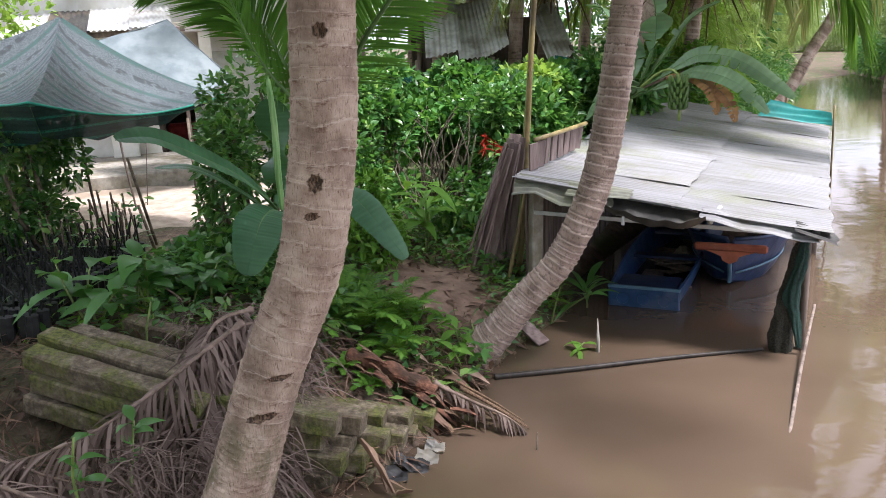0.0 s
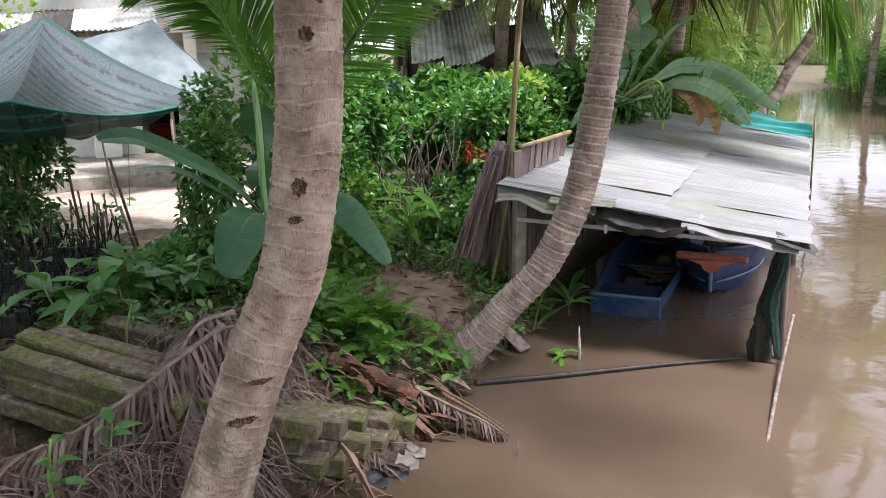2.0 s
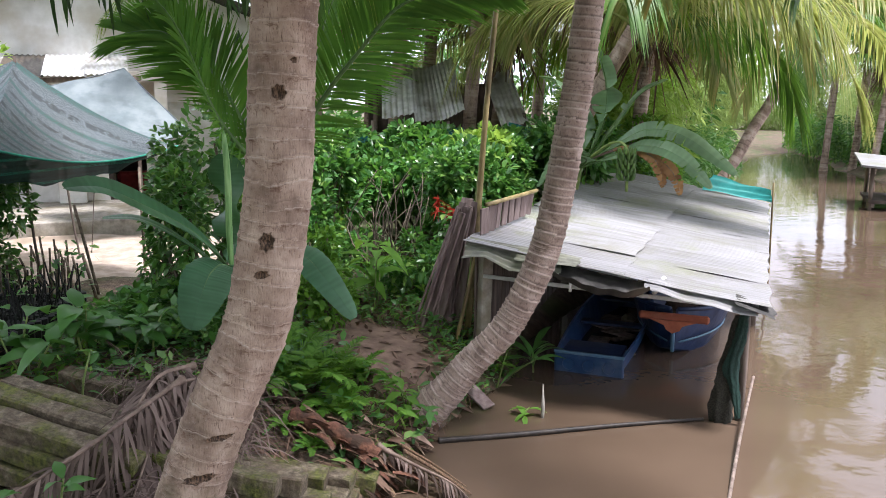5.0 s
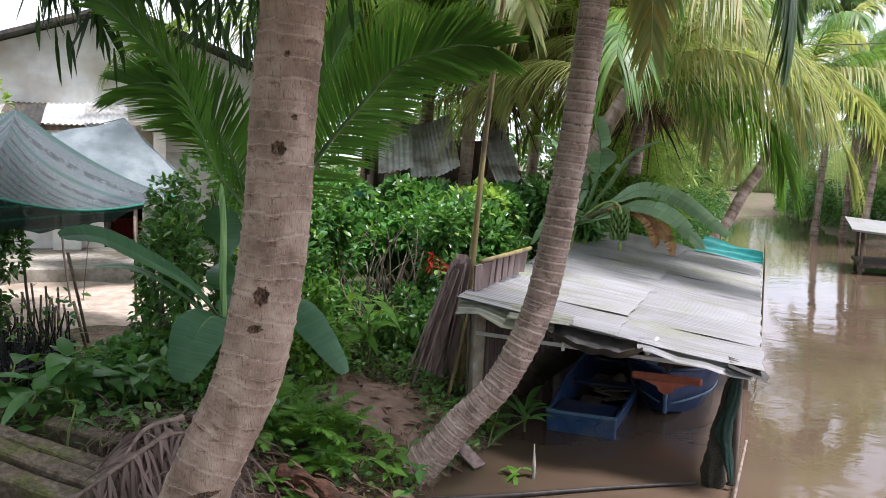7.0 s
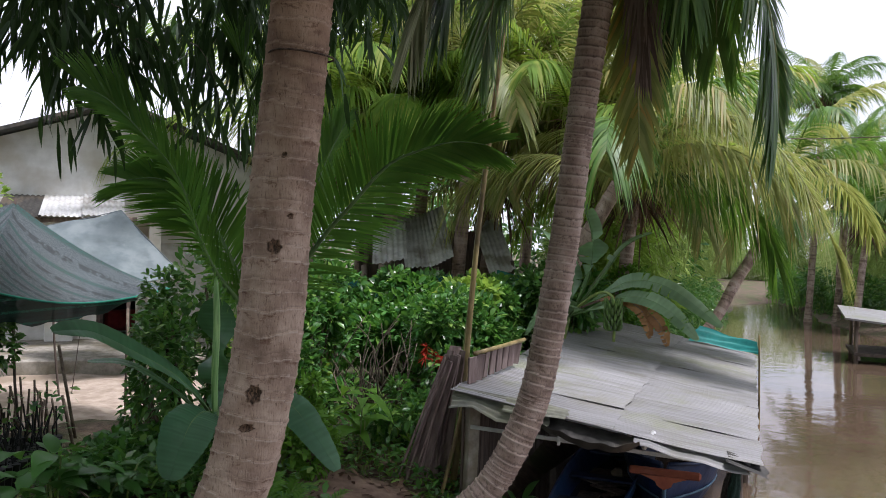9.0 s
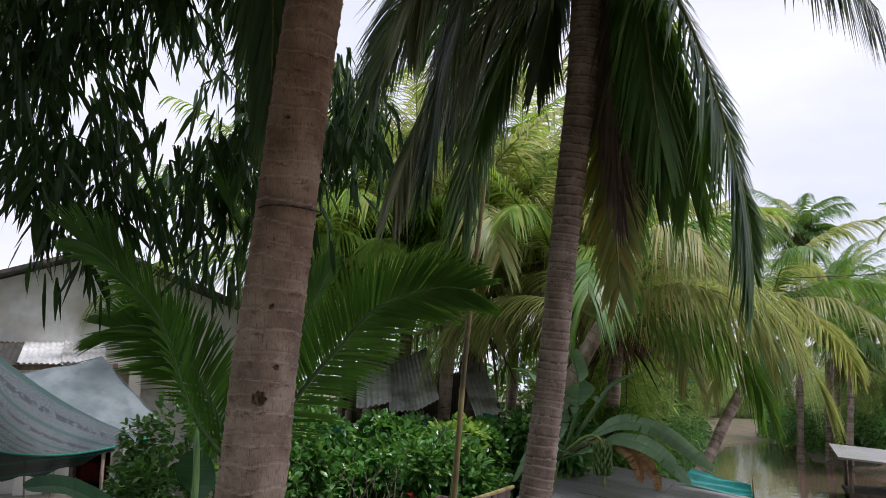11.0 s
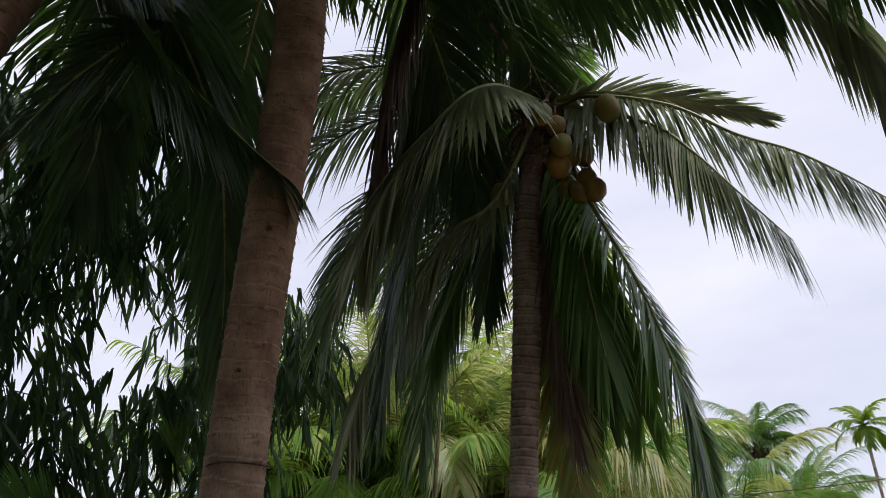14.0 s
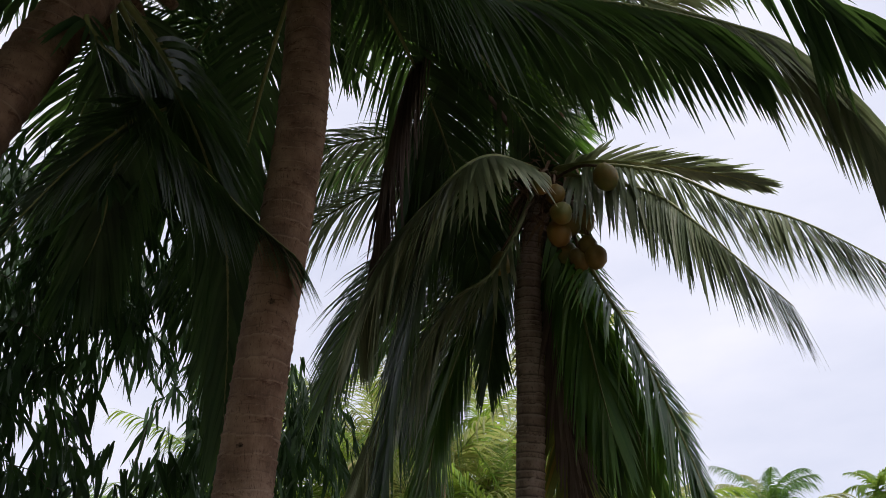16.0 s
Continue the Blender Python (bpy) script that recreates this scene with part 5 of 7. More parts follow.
def net_build(colour, line, open_part, turn=(0, 0, 0.5), pitch=2.4, sharp=0.80):
    def build(n, l, p, o):
        g = grain(n, l, 85, 4, rough=0.75)
        wc, wm, wv = n.new("ShaderNodeTexCoord"), n.new("ShaderNodeMapping"), n.new("ShaderNodeTexWave")
        wm.inputs["Rotation"].default_value = turn
        wv.inputs["Scale"].default_value, wv.inputs["Distortion"].default_value, wv.inputs["Detail"].default_value = pitch, 0.25, 1
        l.new(wc.outputs["Object"], wm.inputs["Vector"])
        l.new(wm.outputs["Vector"], wv.inputs["Vector"])
        stripe = wv.outputs["Fac"]
        col = mixed(n, l, ramp(n, l, stripe, [(sharp, (0, 0, 0)), (sharp + 0.1, (0.85, 0.85, 0.85))]), colour, line)
        dash = ramp(n, l, grain(n, l, 16, 3, (1, 1, 1)), [(0.42, (0, 0, 0)), (0.5, (1, 1, 1))])
        seam = ramp(n, l, stripe, [(0.05, (0.9, 0.9, 0.9)), (0.13, (0, 0, 0))])
        col = mixed(n, l, mixed(n, l, 1.0, seam, dash, "MULTIPLY"), col, tuple(0.12 * c for c in colour))
        l.new(mixed(n, l, ramp(n, l, g, [(0.44, (0, 0, 0)), (0.56, (1, 1, 1))]), tuple(0.32 * c for c in colour), col), p.inputs["Base Color"])
        p.inputs["Roughness"].default_value = 0.8
        tr, t1, mx, m2 = n.new("ShaderNodeBsdfTranslucent"), n.new("ShaderNodeBsdfTransparent"), n.new("ShaderNodeMixShader"), n.new("ShaderNodeMixShader")
        tr.inputs["Color"].default_value = (*colour, 1)
        mx.inputs["Fac"].default_value, m2.inputs["Fac"].default_value = 0.25, open_part
        l.new(p.outputs[0], mx.inputs[1])
        l.new(tr.outputs[0], mx.inputs[2])
        l.new(mx.outputs[0], m2.inputs[1])
        l.new(t1.outputs[0], m2.inputs[2])
        l.new(m2.outputs[0], o.inputs["Surface"])
    return build


TARP = plain("pale_blue_tarp", (0.085, 0.11, 0.12), (0.135, 0.165, 0.175), 4, 0.6, stain=(0.15, 0.18, 0.19), relief=0.2)
SHADE_NET = shade("shade_netting", net_build((0.24, 0.285, 0.31), (0.02, 0.17, 0.13), 0.12, (0, 0, 0.9), 1.5, 0.88))
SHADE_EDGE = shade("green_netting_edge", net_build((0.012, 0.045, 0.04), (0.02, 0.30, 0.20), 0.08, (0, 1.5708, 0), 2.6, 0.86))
HEM = plain("green_hem", (0.02, 0.24, 0.17), (0.03, 0.34, 0.24), 30, 0.6)
TEAL_DIM = plain("dim_teal_tarp", (0.008, 0.085, 0.075), (0.015, 0.15, 0.13), 6, 0.7, relief=0.3)
TEAL = plain("teal_tarp", (0.008, 0.16, 0.15), (0.02, 0.25, 0.235), 6, 0.6, relief=0.2)
pale_tarp = thing("pale_tarp", "pale blue tarpaulin sloping down from the awning", "tarp")
TARP_AT = [(-5.0, 12.3, 2.82), (-4.05, 12.75, 3.10), (-2.9, 12.0, 2.15), (-4.0, 11.2, 1.95)]
cloth("sheet", TARP_AT, TARP, "", 0.06, seed=3, parent=pale_tarp)
for a, b in zip(TARP_AT, TARP_AT[1:] + TARP_AT[:1]):
    mid = ((a[0] + b[0]) / 2, (a[1] + b[1]) / 2, (a[2] + b[2]) / 2 - 0.015)
    put("hem", tube_mesh("hem", spline([a, mid, b], 10), 0.008, 6), TARP, pale_tarp)
for a, b in (((-2.9, 12.0, 2.15), (-2.75, 11.7, 0.5)), ((-4.0, 11.2, 1.95), (-4.05, 10.9, 0.5))):
    put("guy_rope", tube_mesh("guy_rope", [a, b], 0.006, 5), PLANK_DARK, pale_tarp)

APEX, RIM = (-3.65, 8.22, 3.0), [(-5.3, 7.6, 2.62), (-3.35, 6.71, 2.26), (-2.38, 9.2, 2.12), (-4.2, 10.6, 2.45), (-6.2, 9.2, 2.6), (-5.3, 7.6, 2.62)]
tent = thing("shade_tent", "grey-green shade netting stretched to a peak over the plants", "canopy")
for k, (a, b) in enumerate(zip(RIM[:-1], RIM[1:])):
    a, b, c = np.array(a), np.array(b), np.array(APEX)
    n = 22
    verts, faces = [], []
    for j in range(n):
        v = j / (n - 1)
        for i in range(n):
            u = i / (n - 1)
            rim = a * (1 - u) + b * u
            rim[2] -= (0.16 if k < 2 else 0.04) * 4 * u * (1 - u)
            rim[:2] += (c[:2] - rim[:2]) * 0.10 * 4 * u * (1 - u)
            p = c * (1 - v) + rim * v
            p[2] -= 0.42 * v * (1 - v) * (1 + 0.6 * math.sin(math.pi * u))
            verts.append(p)
    faces = [(j * n + i, j * n + i + 1, (j + 1) * n + i + 1, (j + 1) * n + i) for j in range(n - 1) for i in range(n - 1)]
    put("panel", mesh_of("panel", verts, faces, True), SHADE_NET, tent)
    edge = [np.array(verts[(n - 1) * n + i]) for i in range(n)]
    put("hem", tube_mesh("hem", edge, 0.011, 6), HEM, tent)
    if k in (0, 1):
        fl = []
        for j in range(6):
            for i in range(n):
                q = edge[i].copy()
                q[2] -= 0.060 * j * (1 - 0.80 * i / n if k else 2.6 - 1.6 * i / n) + 0.004 * j * math.sin(i * 1.3)
                q[:2] += (c[:2] - q[:2]) * 0.03 * j
                fl.append(q)
        put("flap", mesh_of("flap", fl, [(j * n + i, j * n + i + 1, (j + 1) * n + i + 1, (j + 1) * n + i) for j in range(5) for i in range(n - 1)], True), SHADE_EDGE, tent)
for a in ((-3.65, 8.22, 3.04), (-2.38, 9.2, 2.12), (-6.2, 9.2, 2.6), (-5.3, 7.6, 2.62), (-4.2, 10.6, 2.45)):
    put("pole", tube_mesh("pole", spline([(a[0] + 0.12, a[1] + 0.05, 0.4), (a[0] + 0.03, a[1], 1.4), a], 8), 0.014, 7), PLANK_DARK, tent)

# hut behind the shrubs
hut = thing("hut", "low hut with a patched tin roof behind the shrubs", "hut")
for k, (x0, w, low, z0, skew) in enumerate(((-0.15, 0.62, 0.25, 2.33, 0.10), (0.42, 0.50, 0.1, 2.26, 0.16), (0.86, 0.46, 0.45, 2.30, 0.30), (1.95, 0.5, 0.35, 2.12, 0.30))):
    na = 37  # patched roof sheets, each cut and laid askew
    verts = [(x0 + w * i / (na - 1) - skew * 0.35 * j / 4, 14.0 + low * i / (na - 1) + (2.2 - low * i / (na - 1)) * j / 4, z0 + (0.46 * low * i / (na - 1)) + 0.25 * j + 0.012 * math.sin(i / (na - 1) * 12 * math.pi) + random.uniform(-0.012, 0.012) + 0.02 * (k % 2)) for j in range(5) for i in range(na)]
    put("roof_sheet", mesh_of("roof_sheet", verts, [(j * na + i, j * na + i + 1, (j + 1) * na + i + 1, (j + 1) * na + i) for j in range(4) for i in range(na - 1)], True), TIN_PALE, hut)
for x, y in ((-0.3, 14.4), (2.3, 14.4), (-0.3, 16.3), (2.3, 16.3), (1.0, 14.4)):
    put("post", tube_mesh("post", [(x, y, 0.4), (x, y, 1.5), (x, y, 2.3 + 0.36 * (y - 14.4))], 0.05, 8), WOOD, hut)
part("back_wall", box_bm((2.9, 0.05, 2.5), pose(1.0, 16.35, 1.75)), PLANK_DARK, hut)
part("side_wall", box_bm((0.05, 1.9, 1.9), pose(2.4, 15.4, 1.5)), PLANK_DARK, hut)
cloth("teal_tarp", [(-0.9, 13.8, 2.1), (0.0, 13.9, 2.0), (0.0, 13.7, 1.6), (-0.9, 13.6, 1.55)], TEAL_DIM, "dark teal tarpaulin hung beside the hut", 0.05, seed=1)
cloth("teal_tarp", [(0.75, 13.9, 2.25), (1.25, 13.9, 2.2), (1.25, 13.85, 1.95), (0.75, 13.85, 2.0)], TEAL_DIM, "dark teal tarpaulin under the hut's eave", 0.04, seed=2)
cloth("teal_tarp", [(2.0, 13.7, 2.3), (2.75, 13.7, 2.2), (2.75, 13.65, 1.9), (2.0, 13.65, 1.98)], TEAL_DIM, "dark teal tarpaulin hung from the hut roof", 0.05, seed=5)
cloth("teal_net", [(5.25, 12.75, 1.50), (5.99, 12.25, 1.30), (6.02, 12.22, 1.1), (5.0, 12.6, 1.28)], TEAL, "bright teal netting stretched at the shed's end", 0.03, seed=4, category="netting")
for p in ((6.0, 12.2, 1.42), (5.5, 12.75, 1.58), (5.95, 12.9, 1.2)):
    cane("stake", [(p[0] + 0.05, p[1], -0.4), (p[0], p[1], p[2])], 0.016, 0.014, "thin bamboo stake standing at the water's edge")

# small hut on the opposite bank
far_hut = thing("waterside_hut", "open landing hut with a pale tin roof on the opposite bank", "hut")
part("roof", box_bm((2.4, 2.6, 0.05), pose(13.4, 20.0, 1.12, 4, 5, -26)), ROOF, far_hut)
part("deck", box_bm((2.0, 2.2, 0.08), pose(13.45, 20.0, 0.22, 0, 0, -26)), PLANK_DARK, far_hut)
part("back_wall", box_bm((0.06, 2.1, 0.8), pose(14.3, 19.6, 0.65, 0, 0, -26)), PLANK_DARK, far_hut)
for x, y in ((12.2, 19.6), (13.1, 21.3), (13.8, 18.8), (14.6, 20.5)):
    put("post", tube_mesh("post", [(x, y, -0.6), (x, y, 1.1)], 0.05, 8), WOOD, far_hut)
cane("overhead_wire", [(-14, 21.7, 8.2), (4.0, 13.3, 5.2), (7.7, 11.6, 4.55), (20, 6.0, 5.6)], 0.008, 0.008, "thin black overhead wire across the canal", PLANK_DARK, 50)


# ---- shrubs and trees ----
def crown_points(n, at, radii, lumps, seed, hollow=0.35):
    """Leaf places in an uneven crown: clumps of their own size inside an oval."""
    r = np.random.default_rng(seed)
    c = unit(r.normal(size=(lumps, 3))) * (r.uniform(hollow, 1.0, (lumps, 1)) ** 0.6) * np.array(radii) * 0.78
    size = r.uniform(0.18, 0.36, lumps)
    which = r.integers(0, lumps, n)
    d = unit(r.normal(size=(n, 3)))
    p = c[which] + d * (size[which] * r.uniform(0.45, 1.0, n) ** 0.5)[:, None] * np.array(radii)
    return np.array(at) + p, unit(d + 0.6 * p / np.array(radii)), c + np.array(at)


def shrub(name, label, at, radii, n, leaf, mat, seed, width=0.5, lumps=16, droop=0.25, group="", up=0.2, category="shrub", floor=True, limbs=None, segs=3):
    r = np.random.default_rng(seed)
    ob = thing(name, label, category, group=group)
    p, d, hubs = crown_points(n, at, radii, lumps, seed)
    if floor:
        low = ground_z(p[:, 0], p[:, 1]) + 0.03
        p[:, 2] = np.where(p[:, 2] < low, low + r.uniform(0, 0.3, n), p[:, 2])
    way = unit(d + (0, 0, up) + r.normal(scale=0.55, size=(n, 3)))
    size = leaf * r.uniform(0.6, 1.2, n)
    side = np.cross(way, np.array([0, 0, 1.0]) + r.normal(scale=0.5, size=(n, 3)))
    put("foliage", blades("foliage", p, way, side, size, size * width, droop, segs, fold=0.25), mat, ob)
    root = np.array([at[0], at[1], float(ground_z(at[0], at[1])) - 0.05])
    for h in hubs[: limbs if limbs is not None else 7]:
        mid = root * 0.45 + h * 0.55 + r.normal(scale=0.08, size=3)
        mid[2] -= 0.1
        put("limb", tube_mesh("limb", spline([root + r.normal(scale=0.03, size=3) * (1, 1, 0), mid, h], 7), np.linspace(0.03, 0.008, 7) * (1 + radii[2]) ** 0.5, 5), TWIG, ob)
    return ob


def bamboo_mass(name, label, at, radii, twigs, leaf, mat, seed, per=11, width=0.14, hang=1.7, culms=()):
    """Drooping twigs hung with long narrow leaves."""
    r = np.random.default_rng(seed)
    ob = thing(name, label, "bamboo")
    lump = np.array(at) + unit(r.normal(size=(twigs // 14, 3))) * r.uniform(0.2, 1, (twigs // 14, 1)) * np.array(radii)
    start = lump[r.integers(0, len(lump), twigs)] + r.normal(scale=0.22, size=(twigs, 3)) * np.array(radii) * 0.8
    out = unit(r.normal(size=(twigs, 3)) * (1, 1, 0.4))
    f = r.random((twigs, per))
    ln = r.uniform(0.35, 0.8, twigs)
    p = start[:, None] + out[:, None] * (f * ln[:, None])[..., None]
    p[..., 2] -= 0.9 * ln[:, None] * f**2
    w = unit(out[:, None] * 0.55 + r.normal(scale=0.45, size=(twigs, per, 3)) + np.array([0, 0, -hang]))
    p, w = p.reshape(-1, 3), w.reshape(-1, 3)
    size = leaf * r.uniform(0.6, 1.25, len(p))
    put("foliage", blades("foliage", p, w, np.cross(w, any_way(len(p))), size, size * width, 0.12, 3, [0.4, 1.0, 0.75, 0.04]), mat, ob)
    for a, b, c, rad in culms:
        put("culm", tube_mesh("culm", spline([a, b, c], 14), np.linspace(rad, rad * 0.4, 14), 7), BAMBOO, ob)
    for k in range(0, twigs, 5):
        q = np.linspace(0, 1, 5)
        line = start[k] + out[k] * (q * ln[k])[:, None]
        line[:, 2] -= 0.9 * ln[k] * q**2
        if k % 20 == 0:
            put("twig", tube_mesh("twig", line, np.linspace(0.006, 0.002, 5), 4), TWIG, ob)
    return ob


def broad_plant(label, at, leaves, size, seed, mat=None, stem=0.35, lean=0.9, width=0.38, category="plant", name="broadleaf_plant"):
    """A clump of stems with long oval leaves, each leaf a part."""
    r = np.random.default_rng(seed)
    z = float(ground_z(at[0], at[1])) if len(at) < 3 else at[2]
    root = np.array([at[0], at[1], z])
    ob = thing(name, label, category)
    stems = max(1, leaves // 7)
    tips = root + np.stack([r.normal(scale=0.13 * lean, size=stems), r.normal(scale=0.13 * lean, size=stems), r.uniform(0.6, 1.1, stems) * stem], 1)
    for tip in tips:
        put("stem", tube_mesh("stem", spline([root + r.normal(scale=0.02, size=3) * (1, 1, 0) - (0, 0, 0.04), (root + tip) / 2 + r.normal(scale=0.02, size=3), tip], 6), np.linspace(0.011, 0.006, 6), 6), STALK, ob)
    for k in range(leaves):
        tip = tips[k % stems]
        f = 0.45 + 0.55 * r.random()
        a = k * 2.4 + r.uniform(-0.4, 0.4)
        el = r.uniform(0.05, 0.9)
        way = np.array([[math.cos(el) * math.sin(a), math.cos(el) * math.cos(a), math.sin(el)]])
        side = np.cross(way, (0, 0, 1.0)) + r.normal(scale=0.15, size=(1, 3))
        ln = size * r.uniform(0.65, 1.15)
        me = blades("leaf", [root + (tip - root) * f], way, side, ln, ln * width, r.uniform(0.25, 0.65), 7, [0.08, 0.45, 0.85, 1.0, 0.95, 0.72, 0.4, 0.02], fold=0.22)
        put("leaf", me, mat or BROAD_LEAF, ob)
    return ob


def fern(at, n, size, seed):
    """A fern: arching fronds of small leaflets."""
    r = np.random.default_rng(seed)
    ob = thing("fern", "bright green fern growing on the bank", "fern")
    root = np.array([at[0], at[1], float(ground_z(at[0], at[1]))])
    for k in range(n):
        me, bar = frond_parts(root, k * 360 / n + r.uniform(-15, 15), r.uniform(45, 75), size * r.uniform(0.7, 1.1), bend=1.3, leaf=size * 0.22, count=26, seed=seed * 31 + k, hang=0.2, lay=1.25, width=0.016, thick=0.003, stalk=0.2)
        put("frond", joined("frond", [me, bar]), FERN_LEAF, ob)
    return ob


def banana_leaf(line, width, seed, tears=4, roll=0.0, tilt=0.0):
    """One banana blade along its rib: a broad sheet on each side, torn here and there, with a thick midrib."""
    r = np.random.default_rng(seed)
    n = 70
    p = spline(line, n)
    t = unit(np.gradient(p, axis=0))
    s = np.linspace(0, 1, n)
    side = unit(np.cross(t, np.array([0, 0, 1.0])) + np.array([0.001, 0, 0]))
    up = np.cross(side, t)
    side, up = side * math.cos(tilt) + up * math.sin(tilt), up * math.cos(tilt) - side * math.sin(tilt)
    prof = np.where(s < 0.15, 0.06, np.sin(np.pi * np.clip((s - 0.15) / 0.87, 0, 1)) ** 0.6) * width / 2
    verts, faces, tone = [], [], []
    for sg in (-1, 1):
        cut = set(r.integers(8, n - 2, tears).tolist()) if tears else set()
        row = None
        fall = r.uniform(0.10, 0.32)
        for i in range(n):
            w = prof[i] * r.uniform(0.96, 1.03)
            for again in range(2 if i in cut else 1):
                if again:
                    fall = r.uniform(0.05, 0.5)
                new_row = []
                for j in range(4):
                    u = j / 3
                    q = p[i] + sg * side[i] * w * u * math.cos(roll) + up[i] * w * (0.25 * u + math.sin(roll) * u - fall * u * u) + t[i] * (0.03 * u * again)
                    new_row.append(len(verts))
                    verts.append(q)
                    tone.append(0.5 + 0.3 * (i % 2) + 0.25 * math.sin(i * 1.7 + seed) * math.cos(i * 0.6))
                if row and not again:
                    faces += [(row[j], row[j + 1], new_row[j + 1], new_row[j]) for j in range(3)]
                row = new_row
    me = mesh_of("leaf", verts, faces, True)
    me.attributes.new("vein", "FLOAT", "POINT").data.foreach_set("value", tone)
    return me, tube_mesh("midrib", p - up * 0.006, np.linspace(0.016, 0.003, n), 6)


def banana_plant(label, root, top, leaves, seed, mat=None, rad=0.09, tears=4):
    ob = thing("banana_plant", label, "banana plant")
    put("stem", tube_mesh("stem", spline([root, (np.array(root) + np.array(top)) / 2 + (0.03, 0, 0), top], 14), np.linspace(rad, rad * 0.5, 14), 14), STALK, ob)
    for k, (line, width, roll, *tilt) in enumerate(leaves):
        me, rib = banana_leaf([top, *line], width, seed + k, tears, roll, tilt[0] if tilt else 0.0)
        leaf = put("leaf", me, mat or BANANA_LEAF, ob)
        put("midrib", rib, LEAF_RIB, leaf)
    return ob


# young banana on the bank
banana_a = banana_plant("young banana plant with broad green leaves on the bank", (-1.12, 6.25, 0.45), (-1.2, 6.2, 1.15),
             [([(-1.28, 6.06, 1.43), (-1.45, 5.86, 1.69), (-1.68, 5.61, 1.9), (-1.91, 5.4, 2.06), (-2.07, 5.18, 2.08)], 0.28, 0.0, 0.55),
              ([(-1.24, 5.96, 1.41), (-1.3, 5.74, 1.41), (-1.34, 5.54, 1.27), (-1.38, 5.42, 1.07)], 0.36, 0.0, 0.4),
              ([(-1.05, 6.1, 1.43), (-0.71, 6.06, 1.48), (-0.5, 5.94, 1.31), (-0.28, 5.79, 1.04)], 0.27, 0.0, -0.45),
              ([(-1.25, 6.27, 1.46), (-1.26, 6.26, 1.73), (-1.27, 6.25, 2.04), (-1.27, 6.21, 2.23)], 0.36, 0.2),
              ([(-1.37, 6.14, 1.4), (-1.62, 6.01, 1.64), (-1.85, 5.91, 1.78), (-2.06, 5.79, 1.8)], 0.14, 0.0, 0.2)], 11, rad=0.075, tears=0)
put("rolled_leaf", tube_mesh("rolled_leaf", spline([(-1.21, 6.01, 1.41), (-1.22, 6.02, 1.72), (-1.22, 6.05, 2.05), (-1.24, 6.07, 2.41)], 16), [0.02, 0.022, 0.024, 0.025, 0.026, 0.026, 0.027, 0.027, 0.027, 0.026, 0.026, 0.025, 0.024, 0.022, 0.017, 0.005], 9), SPEAR, banana_a, "pale green rolled young leaf")
# banana behind the shed, with fruit
banana_b = banana_plant("banana plant with a bunch of green fruit behind the shed", (2.32, 11.3, 0.4), (2.62, 11.0, 1.75),
                        [([(3.1, 10.6, 2.15), (3.42, 10.45, 2.3), (3.8, 10.1, 2.2), (4.24, 9.6, 1.78)], 0.27, 0.0, -0.85),
                         ([(3.0, 10.6, 1.95), (3.27, 10.25, 2.1), (3.61, 9.86, 1.98), (3.9, 9.5, 1.62)], 0.25, 0.0, -0.85),
                         ([(2.88, 10.9, 2.3), (2.92, 10.92, 2.9), (2.75, 10.9, 3.4)], 0.42, 0.3),
                         ([(3.05, 10.9, 2.3), (3.35, 10.8, 2.75), (3.7, 10.7, 2.95)], 0.45, 0.2),
                         ([(2.6, 10.9, 2.0), (2.35, 11.0, 2.1), (2.2, 11.05, 1.6)], 0.42, 0.0),
                         ([(2.7, 11.1, 2.4), (2.4, 11.4, 2.9), (2.1, 11.5, 3.0)], 0.42, 0.0),
                         ([(2.6, 10.6, 1.9), (2.2, 10.4, 1.95), (1.9, 10.3, 1.55)], 0.38, 0.0)], 31, BANANA_PALE)
GREEN_FRUIT = plain("green_fruit", (0.045, 0.10, 0.02), (0.10, 0.18, 0.04), 12, 0.4)
for row in range(6):
    for k in range(9):
        a = k * 0.7 + row * 0.35
        c = np.array([3.05, 10.25, 1.98 - 0.065 * row])
        o = np.array([math.sin(a), math.cos(a), 0])
        put("fruit", tube_mesh("fruit", spline([c + o * 0.03, c + o * 0.10 + (0, 0, 0.01), c + o * 0.115 + (0, 0, 0.09)], 6), [0.008, 0.018, 0.021, 0.021, 0.018, 0.006], 6), GREEN_FRUIT, banana_b)
put("fruit_stalk", tube_mesh("fruit_stalk", spline([(2.62, 11.0, 1.75), (2.9, 10.55, 2.1), (3.05, 10.25, 2.05), (3.06, 10.22, 1.5)], 12), 0.02, 6), STALK, banana_b)
for k, line in enumerate(([(3.1, 10.5, 2.05), (3.32, 10.15, 1.98), (3.42, 10.0, 1.8), (3.45, 9.95, 1.58)], [(3.1, 10.5, 2.05), (3.45, 10.05, 1.9), (3.58, 9.85, 1.7), (3.62, 9.8, 1.5)])):
    me, rib = banana_leaf([(2.75, 10.8, 1.9), *line], 0.17, 60 + k, tears=6, tilt=-0.7)
    jit = np.empty(len(me.vertices) * 3)
    me.vertices.foreach_get("co", jit)
    me.vertices.foreach_set("co", jit + rng.normal(scale=0.005, size=len(jit)))
    dl = put("dead_leaf", me, DRY_ORANGE, banana_b, "dry crumpled orange-brown hanging leaf")
    put("midrib", rib, RACHIS_DEAD, dl)

